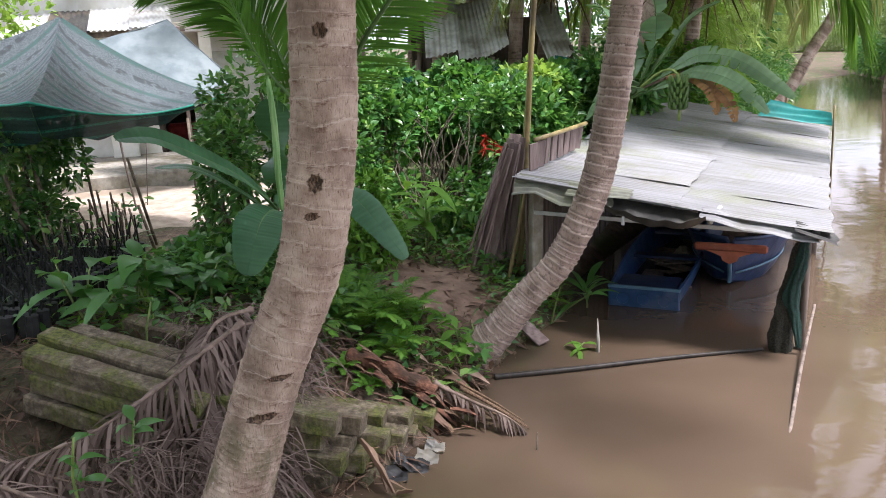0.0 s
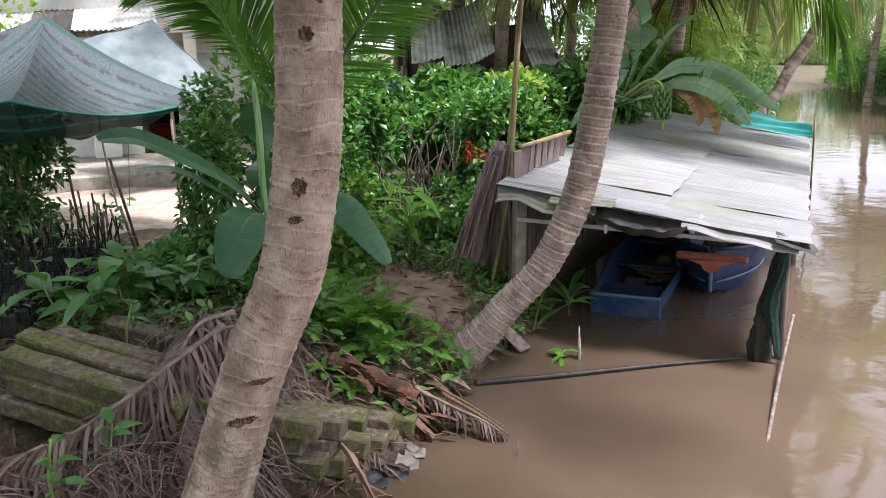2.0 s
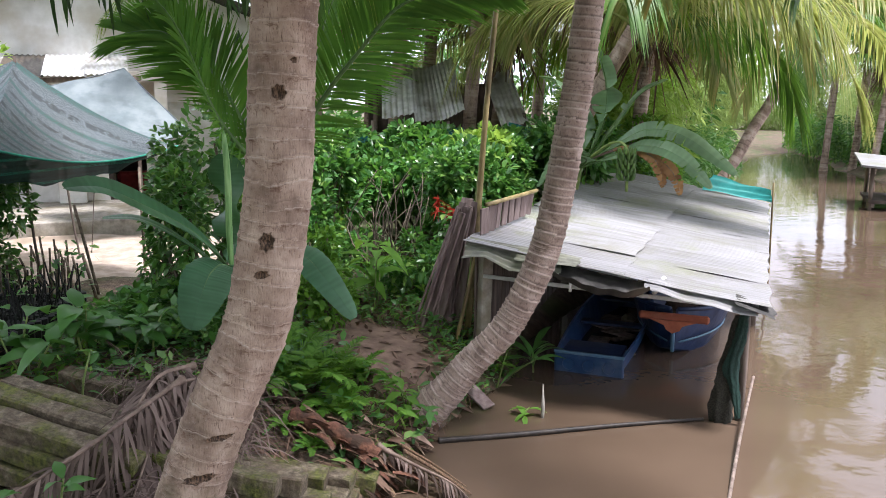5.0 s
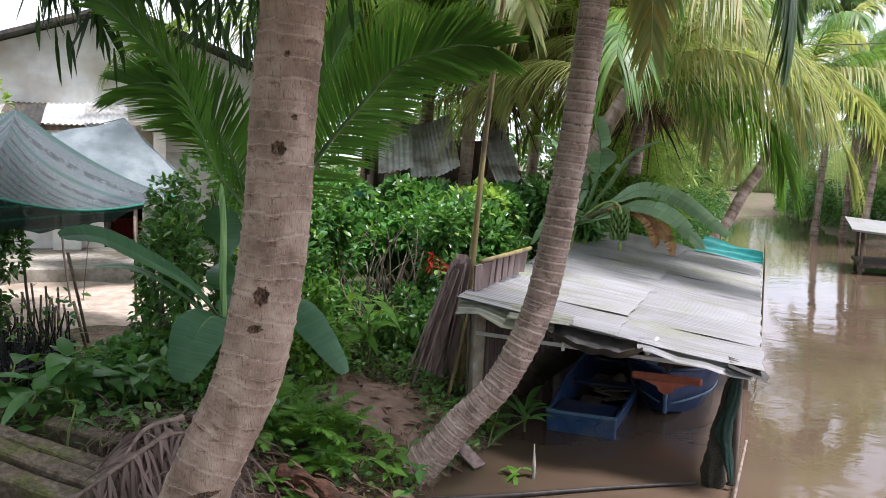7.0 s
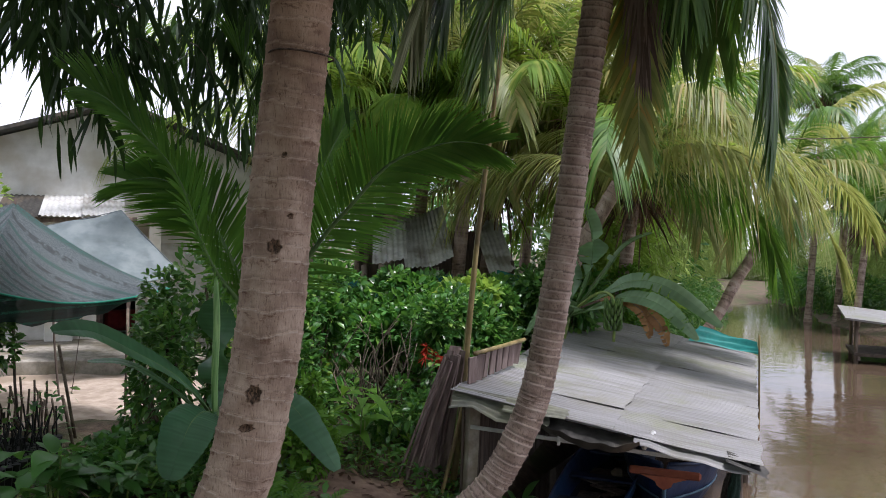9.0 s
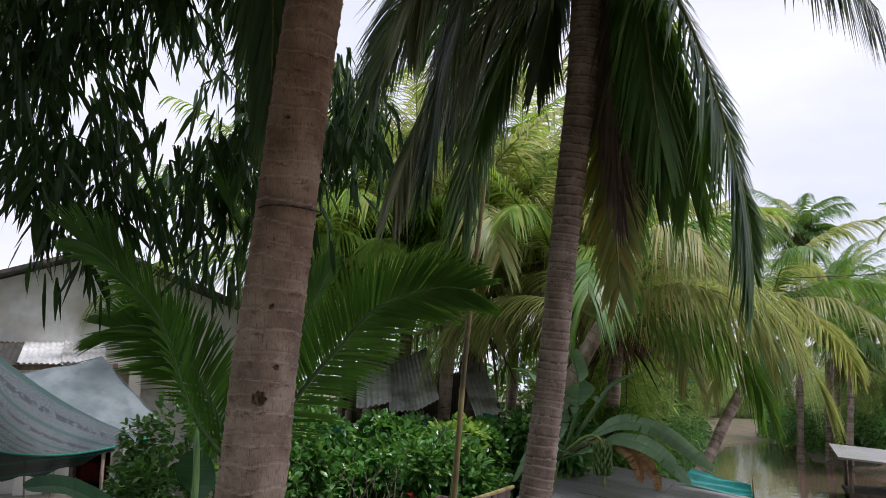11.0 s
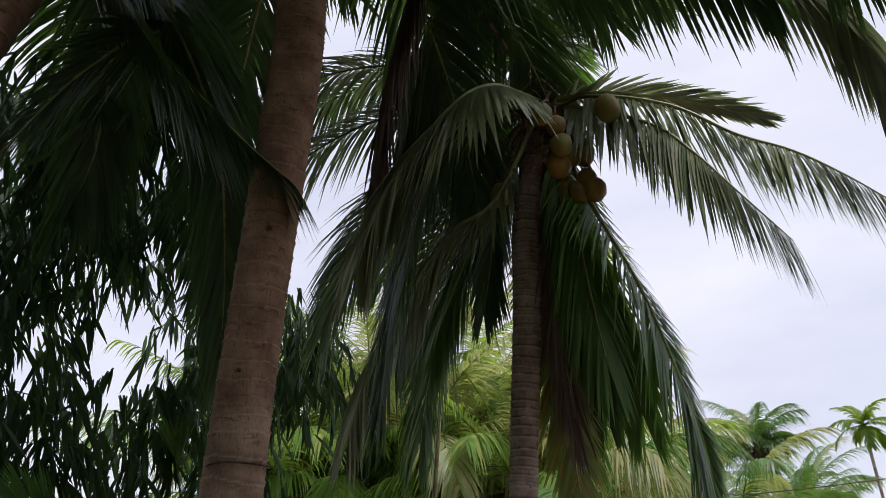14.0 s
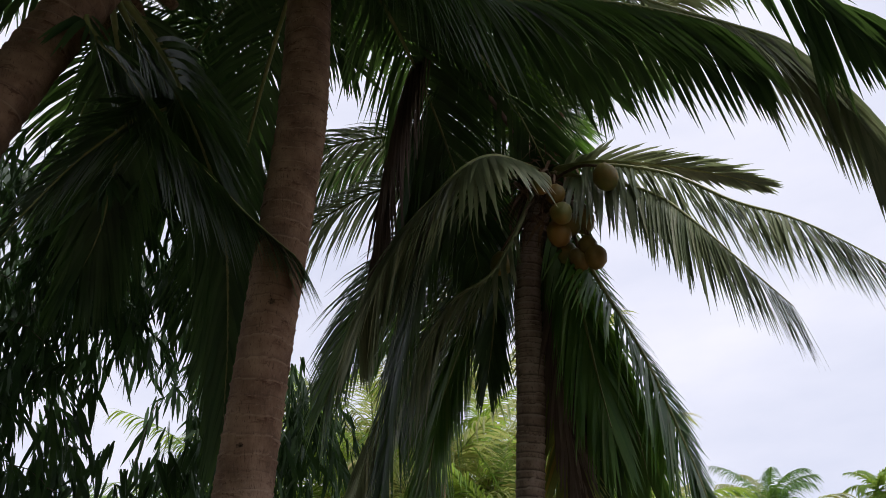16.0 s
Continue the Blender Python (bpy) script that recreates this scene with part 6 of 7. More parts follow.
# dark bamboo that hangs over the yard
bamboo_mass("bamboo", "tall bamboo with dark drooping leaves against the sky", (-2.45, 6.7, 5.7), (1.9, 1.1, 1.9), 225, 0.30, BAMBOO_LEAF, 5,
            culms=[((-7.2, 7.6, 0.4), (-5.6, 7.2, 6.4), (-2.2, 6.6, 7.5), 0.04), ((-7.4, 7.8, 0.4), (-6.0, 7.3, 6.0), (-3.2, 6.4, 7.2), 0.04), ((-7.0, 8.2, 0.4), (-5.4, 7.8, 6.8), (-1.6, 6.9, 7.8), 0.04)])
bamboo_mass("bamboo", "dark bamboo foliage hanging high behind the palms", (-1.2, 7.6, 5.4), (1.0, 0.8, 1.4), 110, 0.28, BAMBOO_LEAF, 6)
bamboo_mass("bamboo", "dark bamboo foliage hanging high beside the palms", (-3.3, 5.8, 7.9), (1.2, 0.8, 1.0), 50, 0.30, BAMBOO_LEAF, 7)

bamboo_mass("bamboo", "low hanging sprays of dark bamboo before the house", (-2.75, 6.2, 4.3), (0.8, 0.5, 0.55), 42, 0.27, BAMBOO_LEAF, 13)

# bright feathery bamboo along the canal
# distance haze put into the leaf colour as a paler green
HAZY_BAMBOO = leafy("haze_pale_bamboo_leaf", (0.17, 0.27, 0.07), (0.31, 0.42, 0.14), (0.54, 0.68, 0.18), 0.45, 0.5)
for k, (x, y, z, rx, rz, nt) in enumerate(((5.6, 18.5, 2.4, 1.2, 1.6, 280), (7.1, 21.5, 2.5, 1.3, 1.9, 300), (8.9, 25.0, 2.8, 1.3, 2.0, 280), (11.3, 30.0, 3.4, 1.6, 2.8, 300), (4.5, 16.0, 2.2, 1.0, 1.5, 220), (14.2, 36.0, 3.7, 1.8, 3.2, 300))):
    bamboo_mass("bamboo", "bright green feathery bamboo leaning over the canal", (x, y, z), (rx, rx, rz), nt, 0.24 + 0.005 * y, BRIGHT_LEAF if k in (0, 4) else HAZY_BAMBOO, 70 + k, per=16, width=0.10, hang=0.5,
                culms=[((x - 1.2, y + 0.5, 0.3), (x - 0.7, y + 0.3, z), (x + 0.5, y - 0.2, z + rz), 0.04), ((x - 1.0, y + 0.8, 0.3), (x - 0.5, y + 0.5, z), (x + 0.9, y, z + rz * 0.8), 0.04)])

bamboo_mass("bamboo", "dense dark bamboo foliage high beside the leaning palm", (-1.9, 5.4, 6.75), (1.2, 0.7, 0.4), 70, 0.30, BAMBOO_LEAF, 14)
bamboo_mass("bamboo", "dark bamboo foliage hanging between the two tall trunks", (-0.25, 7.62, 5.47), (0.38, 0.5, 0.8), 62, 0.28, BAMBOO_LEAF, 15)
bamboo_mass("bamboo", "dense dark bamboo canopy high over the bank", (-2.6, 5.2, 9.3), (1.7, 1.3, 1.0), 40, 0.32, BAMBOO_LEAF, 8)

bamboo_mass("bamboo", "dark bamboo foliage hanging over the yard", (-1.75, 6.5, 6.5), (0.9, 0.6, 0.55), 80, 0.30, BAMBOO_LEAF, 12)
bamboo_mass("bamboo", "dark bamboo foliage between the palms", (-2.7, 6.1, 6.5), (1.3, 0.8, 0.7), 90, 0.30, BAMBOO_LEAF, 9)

# shrubs behind the bank
SHRUBS = [
    # at, radii, leaves, leaf length, material, seed
    ((-1.75, 7.5, 1.7), (0.55, 0.5, 1.25), 1500, 0.10, BUSH_LEAF, 1), ((-3.75, 7.5, 1.5), (0.62, 0.6, 1.0), 2300, 0.085, BUSH_LEAF, 2),
    ((-4.6, 7.3, 1.4), (0.7, 0.6, 1.0), 1900, 0.085, BUSH_LEAF, 3), ((-5.6, 10.5, 2.4), (1.0, 0.8, 1.3), 1300, 0.13, BRIGHT_LEAF, 4),
    ((-0.75, 9.9, 1.25), (0.8, 0.7, 0.85), 1700, 0.11, BUSH_LEAF, 5), ((0.85, 9.6, 1.35), (0.7, 0.6, 0.95), 1900, 0.12, BUSH_LEAF, 6),
    ((1.35, 10.2, 1.6), (0.8, 0.7, 1.0), 1700, 0.14, BUSH_LEAF, 7), ((0.3, 11.4, 1.45), (1.3, 0.7, 0.75), 1900, 0.14, BROAD_LEAF, 8),
    ((1.7, 11.2, 1.3), (0.7, 0.7, 1.0), 2200, 0.10, BUSH_LEAF, 9), ((-1.3, 10.8, 1.2), (0.9, 0.8, 0.9), 1500, 0.12, BRIGHT_LEAF, 10),
    ((-0.9, 8.5, 0.95), (0.6, 0.5, 0.5), 1100, 0.09, FERN_LEAF, 11), ((0.25, 8.7, 0.85), (0.5, 0.45, 0.45), 900, 0.09, BUSH_LEAF, 12),
    ((1.0, 9.0, 1.0), (0.6, 0.5, 0.65), 1000, 0.11, BUSH_LEAF, 13), ((2.6, 12.5, 1.4), (1.0, 0.7, 1.1), 2600, 0.10, BUSH_LEAF, 14),
    ((4.3, 14.8, 1.4), (1.2, 1.0, 1.3), 3600, 0.10, FERN_LEAF, 15), ((-2.4, 8.7, 1.3), (0.5, 0.5, 0.8), 900, 0.10, BUSH_LEAF, 16),
    ((-0.75, 11.9, 1.9), (0.8, 0.6, 0.75), 1300, 0.15, BUSH_LEAF, 41), ((0.5, 12.2, 1.85), (0.85, 0.5, 0.65), 1300, 0.15, BUSH_LEAF, 42),
    ((1.75, 12.0, 1.8), (0.7, 0.5, 0.75), 1100, 0.15, BUSH_LEAF, 43), ((-0.9, 10.2, 1.7), (0.55, 0.5, 0.6), 800, 0.13, BUSH_LEAF, 44),
    ((1.2, 10.9, 2.0), (0.5, 0.4, 0.5), 700, 0.14, BRIGHT_LEAF, 45), ((2.7, 11.9, 2.0), (0.8, 0.5, 0.7), 1100, 0.15, BUSH_LEAF, 46),
    ((-1.9, 7.3, 0.75), (0.5, 0.4, 0.3), 700, 0.10, BROAD_LEAF, 17), ((-0.75, 7.4, 0.8), (0.45, 0.4, 0.35), 800, 0.08, FERN_LEAF, 18),
]
for at, radii, n, leaf, mat, sd in SHRUBS:
    shrub("shrub", "dense leafy green shrub at the edge of the yard" if at[0] < -1.6 else "dense leafy green shrub behind the shed path", at, radii, int(n * 1.5), leaf, mat, sd, group="shrubs on the bank")

# leaves of the far woods, paled in colour to stand for haze
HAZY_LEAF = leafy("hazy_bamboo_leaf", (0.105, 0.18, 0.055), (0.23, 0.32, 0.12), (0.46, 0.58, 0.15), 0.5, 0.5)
lean = thing("coconut_palm", "coconut palm with a thin trunk leaning far over the canal", "palm tree", group="palms along the canal")
put("trunk", trunk_mesh([(5.7, 15.8, 0.1), (6.87, 16.1, 1.22), (7.4, 16.2, 2.07), (8.0, 16.35, 3.0), (8.7, 16.55, 4.5)], 0.12, 0.10, step=0.05, sides=14, seed=44), BARK_DARK, lean)
for k in range(14):
    add_frond(lean, (8.7, 16.55, 4.5), k * 137.5, 75 - 85 * k / 13, 3.0, FROND_STRAW if k % 2 else FROND, split=False, bend=1.3, seed=760 + k, leaf=0.75, count=70, hang=0.75, width=0.035)
# far woods that close the view
def woods(label, spots, seed, leaf=0.45, mat=None, slim=0.35):
    r = np.random.default_rng(seed)
    p, d = [], []
    for x, y, z, rad, hz, n in spots:
        q, w, _ = crown_points(n, (x, y, z), (rad, rad, hz), 22, int(x * 7 + y * 13) % 9999)
        p.append(q)
        d.append(w)
    p, d = np.concatenate(p), np.concatenate(d)
    keep = p[:, 2] > 0.2
    p, d = p[keep], d[keep]
    way = unit(d + r.normal(scale=0.5, size=d.shape))
    size = leaf * r.uniform(0.6, 1.3, len(p))
    me = blades("far_woods", p, way, np.cross(way, any_way(len(p))), size, size * slim, 0.35, 2)
    return tagged(put("far_woods", me, mat or BUSH_LEAF), label, "trees", kind="stuff")


woods("dense green woods behind the houses", [(-14 + 3.2 * k, 25 + (k % 3) * 1.5, 2.6, 2.8, 3.4, 3000) for k in range(8)], 1, 0.28)
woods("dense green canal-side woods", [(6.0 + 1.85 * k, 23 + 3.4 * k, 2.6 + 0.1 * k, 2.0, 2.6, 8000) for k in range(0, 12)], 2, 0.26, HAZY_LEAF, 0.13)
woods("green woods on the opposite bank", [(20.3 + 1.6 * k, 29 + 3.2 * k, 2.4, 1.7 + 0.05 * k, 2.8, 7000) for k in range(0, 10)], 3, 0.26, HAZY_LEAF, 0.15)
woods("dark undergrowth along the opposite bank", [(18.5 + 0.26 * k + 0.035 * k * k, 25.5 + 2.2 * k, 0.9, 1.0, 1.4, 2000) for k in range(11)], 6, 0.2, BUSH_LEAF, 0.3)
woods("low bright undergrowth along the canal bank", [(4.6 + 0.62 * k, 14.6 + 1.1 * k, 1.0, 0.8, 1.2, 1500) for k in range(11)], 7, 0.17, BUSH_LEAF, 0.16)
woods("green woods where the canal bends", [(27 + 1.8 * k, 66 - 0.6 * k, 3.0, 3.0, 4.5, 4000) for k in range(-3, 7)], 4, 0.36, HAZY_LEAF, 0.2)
# out of view: added leaf masses without trunks that keep sun off the bank
woods("unseen woods added behind the viewpoint to shade the bank", [(-20 + 6 * k, -22 - (k % 2) * 3, 3.5, 4.5, 4.5, 500) for k in range(9)] + [(-7, -4, 7.5, 3.5, 3.0, 1500), (-1.5, -7.5, 8.0, 3.8, 3.0, 1500), (5, -9, 8.0, 3.8, 3.0, 1500), (-7.5, 2.0, 9.0, 3.0, 2.0, 1200), (-3.5, -1.5, 9.0, 3.0, 1.6, 1600), (-1, -5, 9.2, 3.2, 1.8, 1600)] + [(-16 - (k % 2), -14 + 7 * k, 3.5, 3.5, 4.5, 500) for k in range(6)], 5, 0.9, BUSH_LEAF)


# ---- the bank: concrete posts, dry fronds, low plants ----
AX = Vector((0.970, -0.215, -0.115)).normalized()
PX = Vector((0.216, 0.976, 0))
R0 = Vector((-0.66, 4.36, 0.40))
BEAMS = [(0, 0, 0.0, 1.00), (0, 1, -0.10, 1.00), (0, 2, 0.02, 1.00), (0, 3, -0.06, 1.00), (1, 0, 0.10, 1.06), (1, 1, 0.03, 1.06), (1, 2, 0.10, 1.06), (1, 3, 0.02, 1.06), (2, 0, 0.02, 1.12), (2, 1, 0.20, 1.12), (2, 2, 0.12, 1.12),
         (3, 0, 0.14, 1.18), (3, 1, 0.27, 1.18), (3, 2, 0.20, 1.18), (4, 0, 0.28, 1.24), (4, 1, 0.30, 1.24), (5, 0, 0.40, 1.30), (5, 1, 0.36, 1.30)]
for k, (col, layer, reach, ln) in enumerate(BEAMS):
    end = R0 + PX * (0.152 * col + random.uniform(-0.012, 0.012)) + AX * reach + Vector((0, 0, 0.03 - 0.128 * layer - 0.058 * col))
    mid = end - AX * ln / 2
    m = Matrix.Translation(mid) @ AX.to_track_quat("X", "Z").to_matrix().to_4x4() @ pose(0, 0, 0, random.uniform(-7, 7), random.uniform(-1, 1), random.uniform(-1.5, 1.5))
    bm = box_bm((ln, 0.142, 0.122), m, 0.009, 1)
    bmesh.ops.subdivide_edges(bm, edges=[e for e in bm.edges if e.calc_length() > 0.5], cuts=14)
    for v in bm.verts:
        n = noise.noise(v.co * 9 + Vector((k * 3.1, 0, 0)))
        v.co += Vector((n, noise.noise(v.co * 9 + Vector((0, k * 2.7, 5))), n)) * 0.011
    b = part("concrete_post", bm, CONCRETE_MOSS, None)
    tagged(b, "mossy old square concrete post in a pile on the bank", "concrete post", "pile of concrete posts")
LEFT_POSTS = [((-2.64, 4.77, 0.79), (-1.45, 4.38, 0.56)), ((-2.63, 4.97, 0.83), (-1.5, 4.56, 0.62)), ((-2.55, 5.21, 0.76), (-1.55, 4.80, 0.62)), ((-2.31, 5.54, 0.71), (-1.5, 5.2, 0.60)), ((-2.60, 4.73, 0.65), (-1.42, 4.33, 0.42)), ((-2.66, 4.72, 0.51), (-1.42, 4.30, 0.28)), ((-2.6, 4.95, 0.68), (-1.45, 4.53, 0.47)), ((-2.55, 5.16, 0.62), (-1.5, 4.76, 0.48))]
for k, (a, b) in enumerate(LEFT_POSTS):
    a, b = Vector(a), Vector(b)
    m = Matrix.Translation((a + b) / 2) @ (b - a).to_track_quat("X", "Z").to_matrix().to_4x4() @ pose(0, 0, 0, random.uniform(-8, 8))
    bm = box_bm(((b - a).length, 0.142, 0.125), m, 0.012, 1)
    bmesh.ops.subdivide_edges(bm, edges=[e for e in bm.edges if e.calc_length() > 0.5], cuts=10)
    for v in bm.verts:
        v.co += Vector((0, noise.noise(v.co * 9), noise.noise(v.co * 9 + Vector((4, 0, 0))))) * 0.010
    ob = part("concrete_post", bm, CONCRETE_MOSS, None)
    tagged(ob, "tilted mossy concrete post lying across the bank", "concrete post", "pile of concrete posts")


def dry_frond(line, seed, leaf=0.5, lay=0.8, count=85, hang=0.6):
    pts = []
    for x, y, h in line:
        pts.append((x, y, max(h, float(ground_z(x, y)) + 0.03)))
    me, rib = frond_parts(pts[0], 0, 0, 1, line=pts, leaf=leaf, lay=lay, count=count, hang=hang, seed=seed, width=0.021, ragged=0.15, thick=0.016, stalk=0.05, mess=0.3, fall=0.3)
    ob = thing("dry_palm_frond", "dry grey-brown palm frond lying on the bank", "palm frond", group="fallen palm fronds")
    put("blade", me, FROND_DEAD, ob)
    put("rachis", rib, RACHIS_DEAD, ob)


for k, (line, leaf) in enumerate((([(-1.35, 5.0, 0.86), (-1.5, 4.6, 0.82), (-1.72, 4.2, 0.72), (-1.95, 3.85, 0.66), (-2.25, 3.7, 0.62)], 0.28), ([(-1.35, 5.3, 0.85), (-1.5, 5.0, 0.88), (-1.56, 4.6, 0.74), (-1.6, 4.2, 0.52), (-1.68, 3.8, 0.4)], 0.34),
                                  ([(-2.9, 3.75, 0.6), (-2.3, 3.55, 0.6), (-1.8, 3.4, 0.5), (-1.4, 3.3, 0.42)], 0.4), ([(-3.2, 4.1, 0.6), (-2.7, 3.95, 0.62), (-2.2, 3.75, 0.55), (-1.8, 3.65, 0.48)], 0.36),
                                  ([(-0.95, 5.7, 0.6), (-1.2, 5.45, 0.7), (-1.45, 5.3, 0.78), (-1.65, 5.2, 0.78)], 0.22), ([(-1.25, 5.2, 0.82), (-1.4, 4.75, 0.74), (-1.43, 4.3, 0.52), (-1.4, 3.85, 0.38)], 0.32),
                                  ([(-2.5, 3.3, 0.55), (-2.0, 3.2, 0.5), (-1.5, 3.15, 0.42)], 0.4), ([(-3.5, 4.6, 0.62), (-3.1, 4.4, 0.62), (-2.75, 4.2, 0.58)], 0.34), ([(-1.05, 5.3, 0.7), (-1.3, 5.05, 0.84), (-1.45, 4.85, 0.82), (-1.5, 4.5, 0.7)], 0.3))):
    dry_frond(line, 700 + k, leaf)


def scatter(name, label, n, xr, yr, length, width, mat, seed, flat=0.35, lift=0.02, keep=None, droop=0.2, category="litter", segs=2, up=0.0, fold=0.15, profile=None):
    """Small blades strewn over the bank."""
    r = np.random.default_rng(seed)
    x, y = r.uniform(*xr, n), r.uniform(*yr, n)
    ok = beyond(x, y, LEFT_LINE) < 0.03
    if keep:
        ok &= keep(x, y, r)
    x, y = x[ok], y[ok]
    n = len(x)
    p = np.stack([x, y, ground_z(x, y) + lift * r.uniform(0.2, 1.6, n)], 1)
    way = unit(r.normal(size=(n, 3)) * (1, 1, flat) + (0, 0, up))
    side = unit(np.cross(way, np.array([0, 0, 1.0]) + r.normal(scale=0.3, size=(n, 3))))
    ln = r.uniform(*length, n)
    me = blades(name, p, way, side, ln, ln * width, droop, segs, profile, fold=fold)
    return tagged(put(name, me, mat), label, category, kind="stuff")


def not_path(x, y, r):
    return ((x + 0.1) / 0.55) ** 2 + ((y - 6.95) / 0.6) ** 2 > r.uniform(0.6, 1.3, len(x))


def not_yard(x, y, r):
    return not_path(x, y, r) & ~((x < -1.6 - 0.1 * (y - 8)) & (y > 7.9 + r.normal(scale=0.2, size=len(x)))) & ~((x < -2.7) & (y > 5.9))


scatter("dry_litter", "dry brown leaf litter and fibre strewn over the bank", 9000, (-4.0, 0.4), (2.6, 6.2), (0.06, 0.34), 0.06, LITTER_LEAF, 11, lift=0.03, flat=0.25)
scatter("dry_straw", "tangled dry palm straw heaped between the concrete posts", 2600, (-1.9, -0.9), (3.6, 5.4), (0.18, 0.42), 0.028, FROND_DEAD, 17, lift=0.28, flat=0.5, droop=0.5, segs=3, profile=[0.8, 1, 0.8, 0.3])
scatter("dry_litter", "fallen dry leaves scattered on the path and bank", 2600, (-2.0, 1.2), (5.0, 8.5), (0.05, 0.16), 0.35, LITTER_LEAF, 12, lift=0.015)
scatter("low_plants", "low green creeping plants covering the bank", 15000, (-5.5, 1.3), (5.0, 10.2), (0.05, 0.13), 0.5, BUSH_LEAF, 13, up=0.55, lift=0.13, keep=lambda x, y, r: not_yard(x, y, r) & ((y > 5.6) | (r.random(len(x)) < 0.18)) & (np.sin(x * 3.1 + 1) * np.sin(y * 2.7) + r.normal(scale=0.5, size=len(x)) > -0.35), category="ground cover")
scatter("low_plants", "fine bright green plants covering the bank", 9000, (-4.5, 1.3), (5.4, 9.5), (0.04, 0.10), 0.32, FERN_LEAF, 14, up=0.5, lift=0.10, keep=lambda x, y, r: not_yard(x, y, r) & (np.sin(x * 2.3) * np.sin(y * 3.3 + 2) + r.normal(scale=0.5, size=len(x)) > 0.0), category="ground cover")
scatter("grass", "tufts of grass along the path and water's edge", 6500, (-1.2, 1.3), (5.0, 8.4), (0.07, 0.22), 0.05, GRASS_LEAF, 15, up=1.6, flat=0.8, lift=0.01, keep=lambda x, y, r: not_path(x, y, r) & (np.sin(x * 4.1) * np.sin(y * 3.9) + r.normal(scale=0.4, size=len(x)) > 0.1), droop=0.5, category="grass", segs=3, profile=[1, 0.9, 0.6, 0.05])
scatter("hanging_roots", "thin brown roots hanging down the wet bank edge", 900, (-0.7, 0.9), (4.4, 6.9), (0.10, 0.30), 0.03, FIBRE, 16, lift=0.08, keep=lambda x, y, r: beyond(x, y, LEFT_LINE) > -0.28, droop=0.9, flat=0.5)
for k in range(2):
    scatter("low_plants", "low leafy undergrowth beside the yard", 900, (-2.6 + 0.5 * k, -2.0 + 0.5 * k), (6.3, 7.6), (0.07, 0.15), 0.5, BUSH_LEAF if k % 2 else BROAD_LEAF, 30 + k, up=0.7, lift=0.18, category="ground cover")

# broad-leaved plants
for k, (x, y, nl, size, stem) in enumerate(((-2.3, 5.95, 20, 0.36, 0.55), (-2.62, 5.7, 22, 0.38, 0.50), (-2.1, 6.3, 16, 0.28, 0.42), (-3.3, 4.95, 12, 0.34, 0.42), (-1.85, 6.75, 14, 0.24, 0.4), (-2.5, 6.15, 16, 0.32, 0.5), (-1.9, 6.25, 12, 0.22, 0.35))):
    broad_plant("clump of broad glossy green leaves beside the concrete posts", (x, y), nl, size, 200 + k, stem=stem, width=0.42)
for k, (x, y, nl, size, stem) in enumerate(((-1.83, 3.56, 9, 0.19, 0.52), (-1.68, 3.66, 9, 0.18, 0.66), (-1.07, 3.86, 7, 0.14, 0.2), (-1.75, 3.3, 6, 0.13, 0.3), (-2.05, 5.15, 10, 0.14, 0.75), (-1.4, 5.75, 12, 0.15, 0.3), (-0.95, 5.75, 10, 0.13, 0.25))):
    broad_plant("small seedling with fresh green leaves among dry fronds", (x, y), nl, size, 230 + k, stem=stem, mat=BROAD_LEAF)
for k, (x, y, nl, size, stem) in enumerate(((0.14, 5.92, 22, 0.20, 0.36), (0.26, 6.05, 18, 0.18, 0.30), (-0.02, 6.2, 10, 0.14, 0.2), (0.55, 6.55, 8, 0.13, 0.2), (0.98, 7.1, 9, 0.16, 0.35), (-0.35, 5.75, 9, 0.12, 0.2))):
    broad_plant("leafy green plant at the water's edge", (x, y), nl, size, 250 + k, stem=stem, mat=BROAD_LEAF if k % 2 else FERN_LEAF)
for k, (x, y, nl, size, stem) in enumerate(((-0.18, 8.0, 26, 0.46, 0.8), (0.15, 8.9, 10, 0.34, 0.5), (-0.75, 8.8, 12, 0.3, 0.5), (0.45, 8.35, 9, 0.25, 0.35), (-1.2, 8.2, 12, 0.26, 0.5), (-0.5, 7.75, 10, 0.2, 0.3))):
    broad_plant("plant with long arching light green leaves by the path", (x, y), nl, size, 260 + k, stem=stem, mat=FERN_LEAF, width=0.26)
broad_plant("small water plant with pale green leaves", (1.05, 6.22, 0.0), 8, 0.2, 280, stem=0.06, mat=FERN_LEAF, width=0.3)
broad_plant("palm-like plant with long drooping leaves under the shed", (1.35, 7.45, 0.05), 9, 0.5, 281, stem=0.25, mat=BUSH_LEAF, width=0.14)
broad_plant("palm-like plant with long drooping leaves under the shed", (1.15, 7.25, 0.1), 8, 0.45, 282, stem=0.2, mat=BROAD_LEAF, width=0.14)
for k, (x, y, n, size) in enumerate(((-0.68, 5.95, 14, 0.56), (-0.46, 6.1, 13, 0.52), (-0.85, 6.25, 12, 0.52), (-0.40, 5.72, 11, 0.42), (-0.55, 5.2, 8, 0.2), (-0.75, 5.35, 8, 0.2), (-0.25, 6.3, 8, 0.3), (-0.95, 5.85, 9, 0.4), (-0.7, 6.6, 9, 0.4))):
    fern((x, y), n, size, 300 + k)
red = thing("red_flowers", "shrub with small bright red leaves beside the shed", "flowers")
rp = np.array([0.62, 9.1, 1.32]) + rng.normal(scale=(0.10, 0.1, 0.14), size=(90, 3))
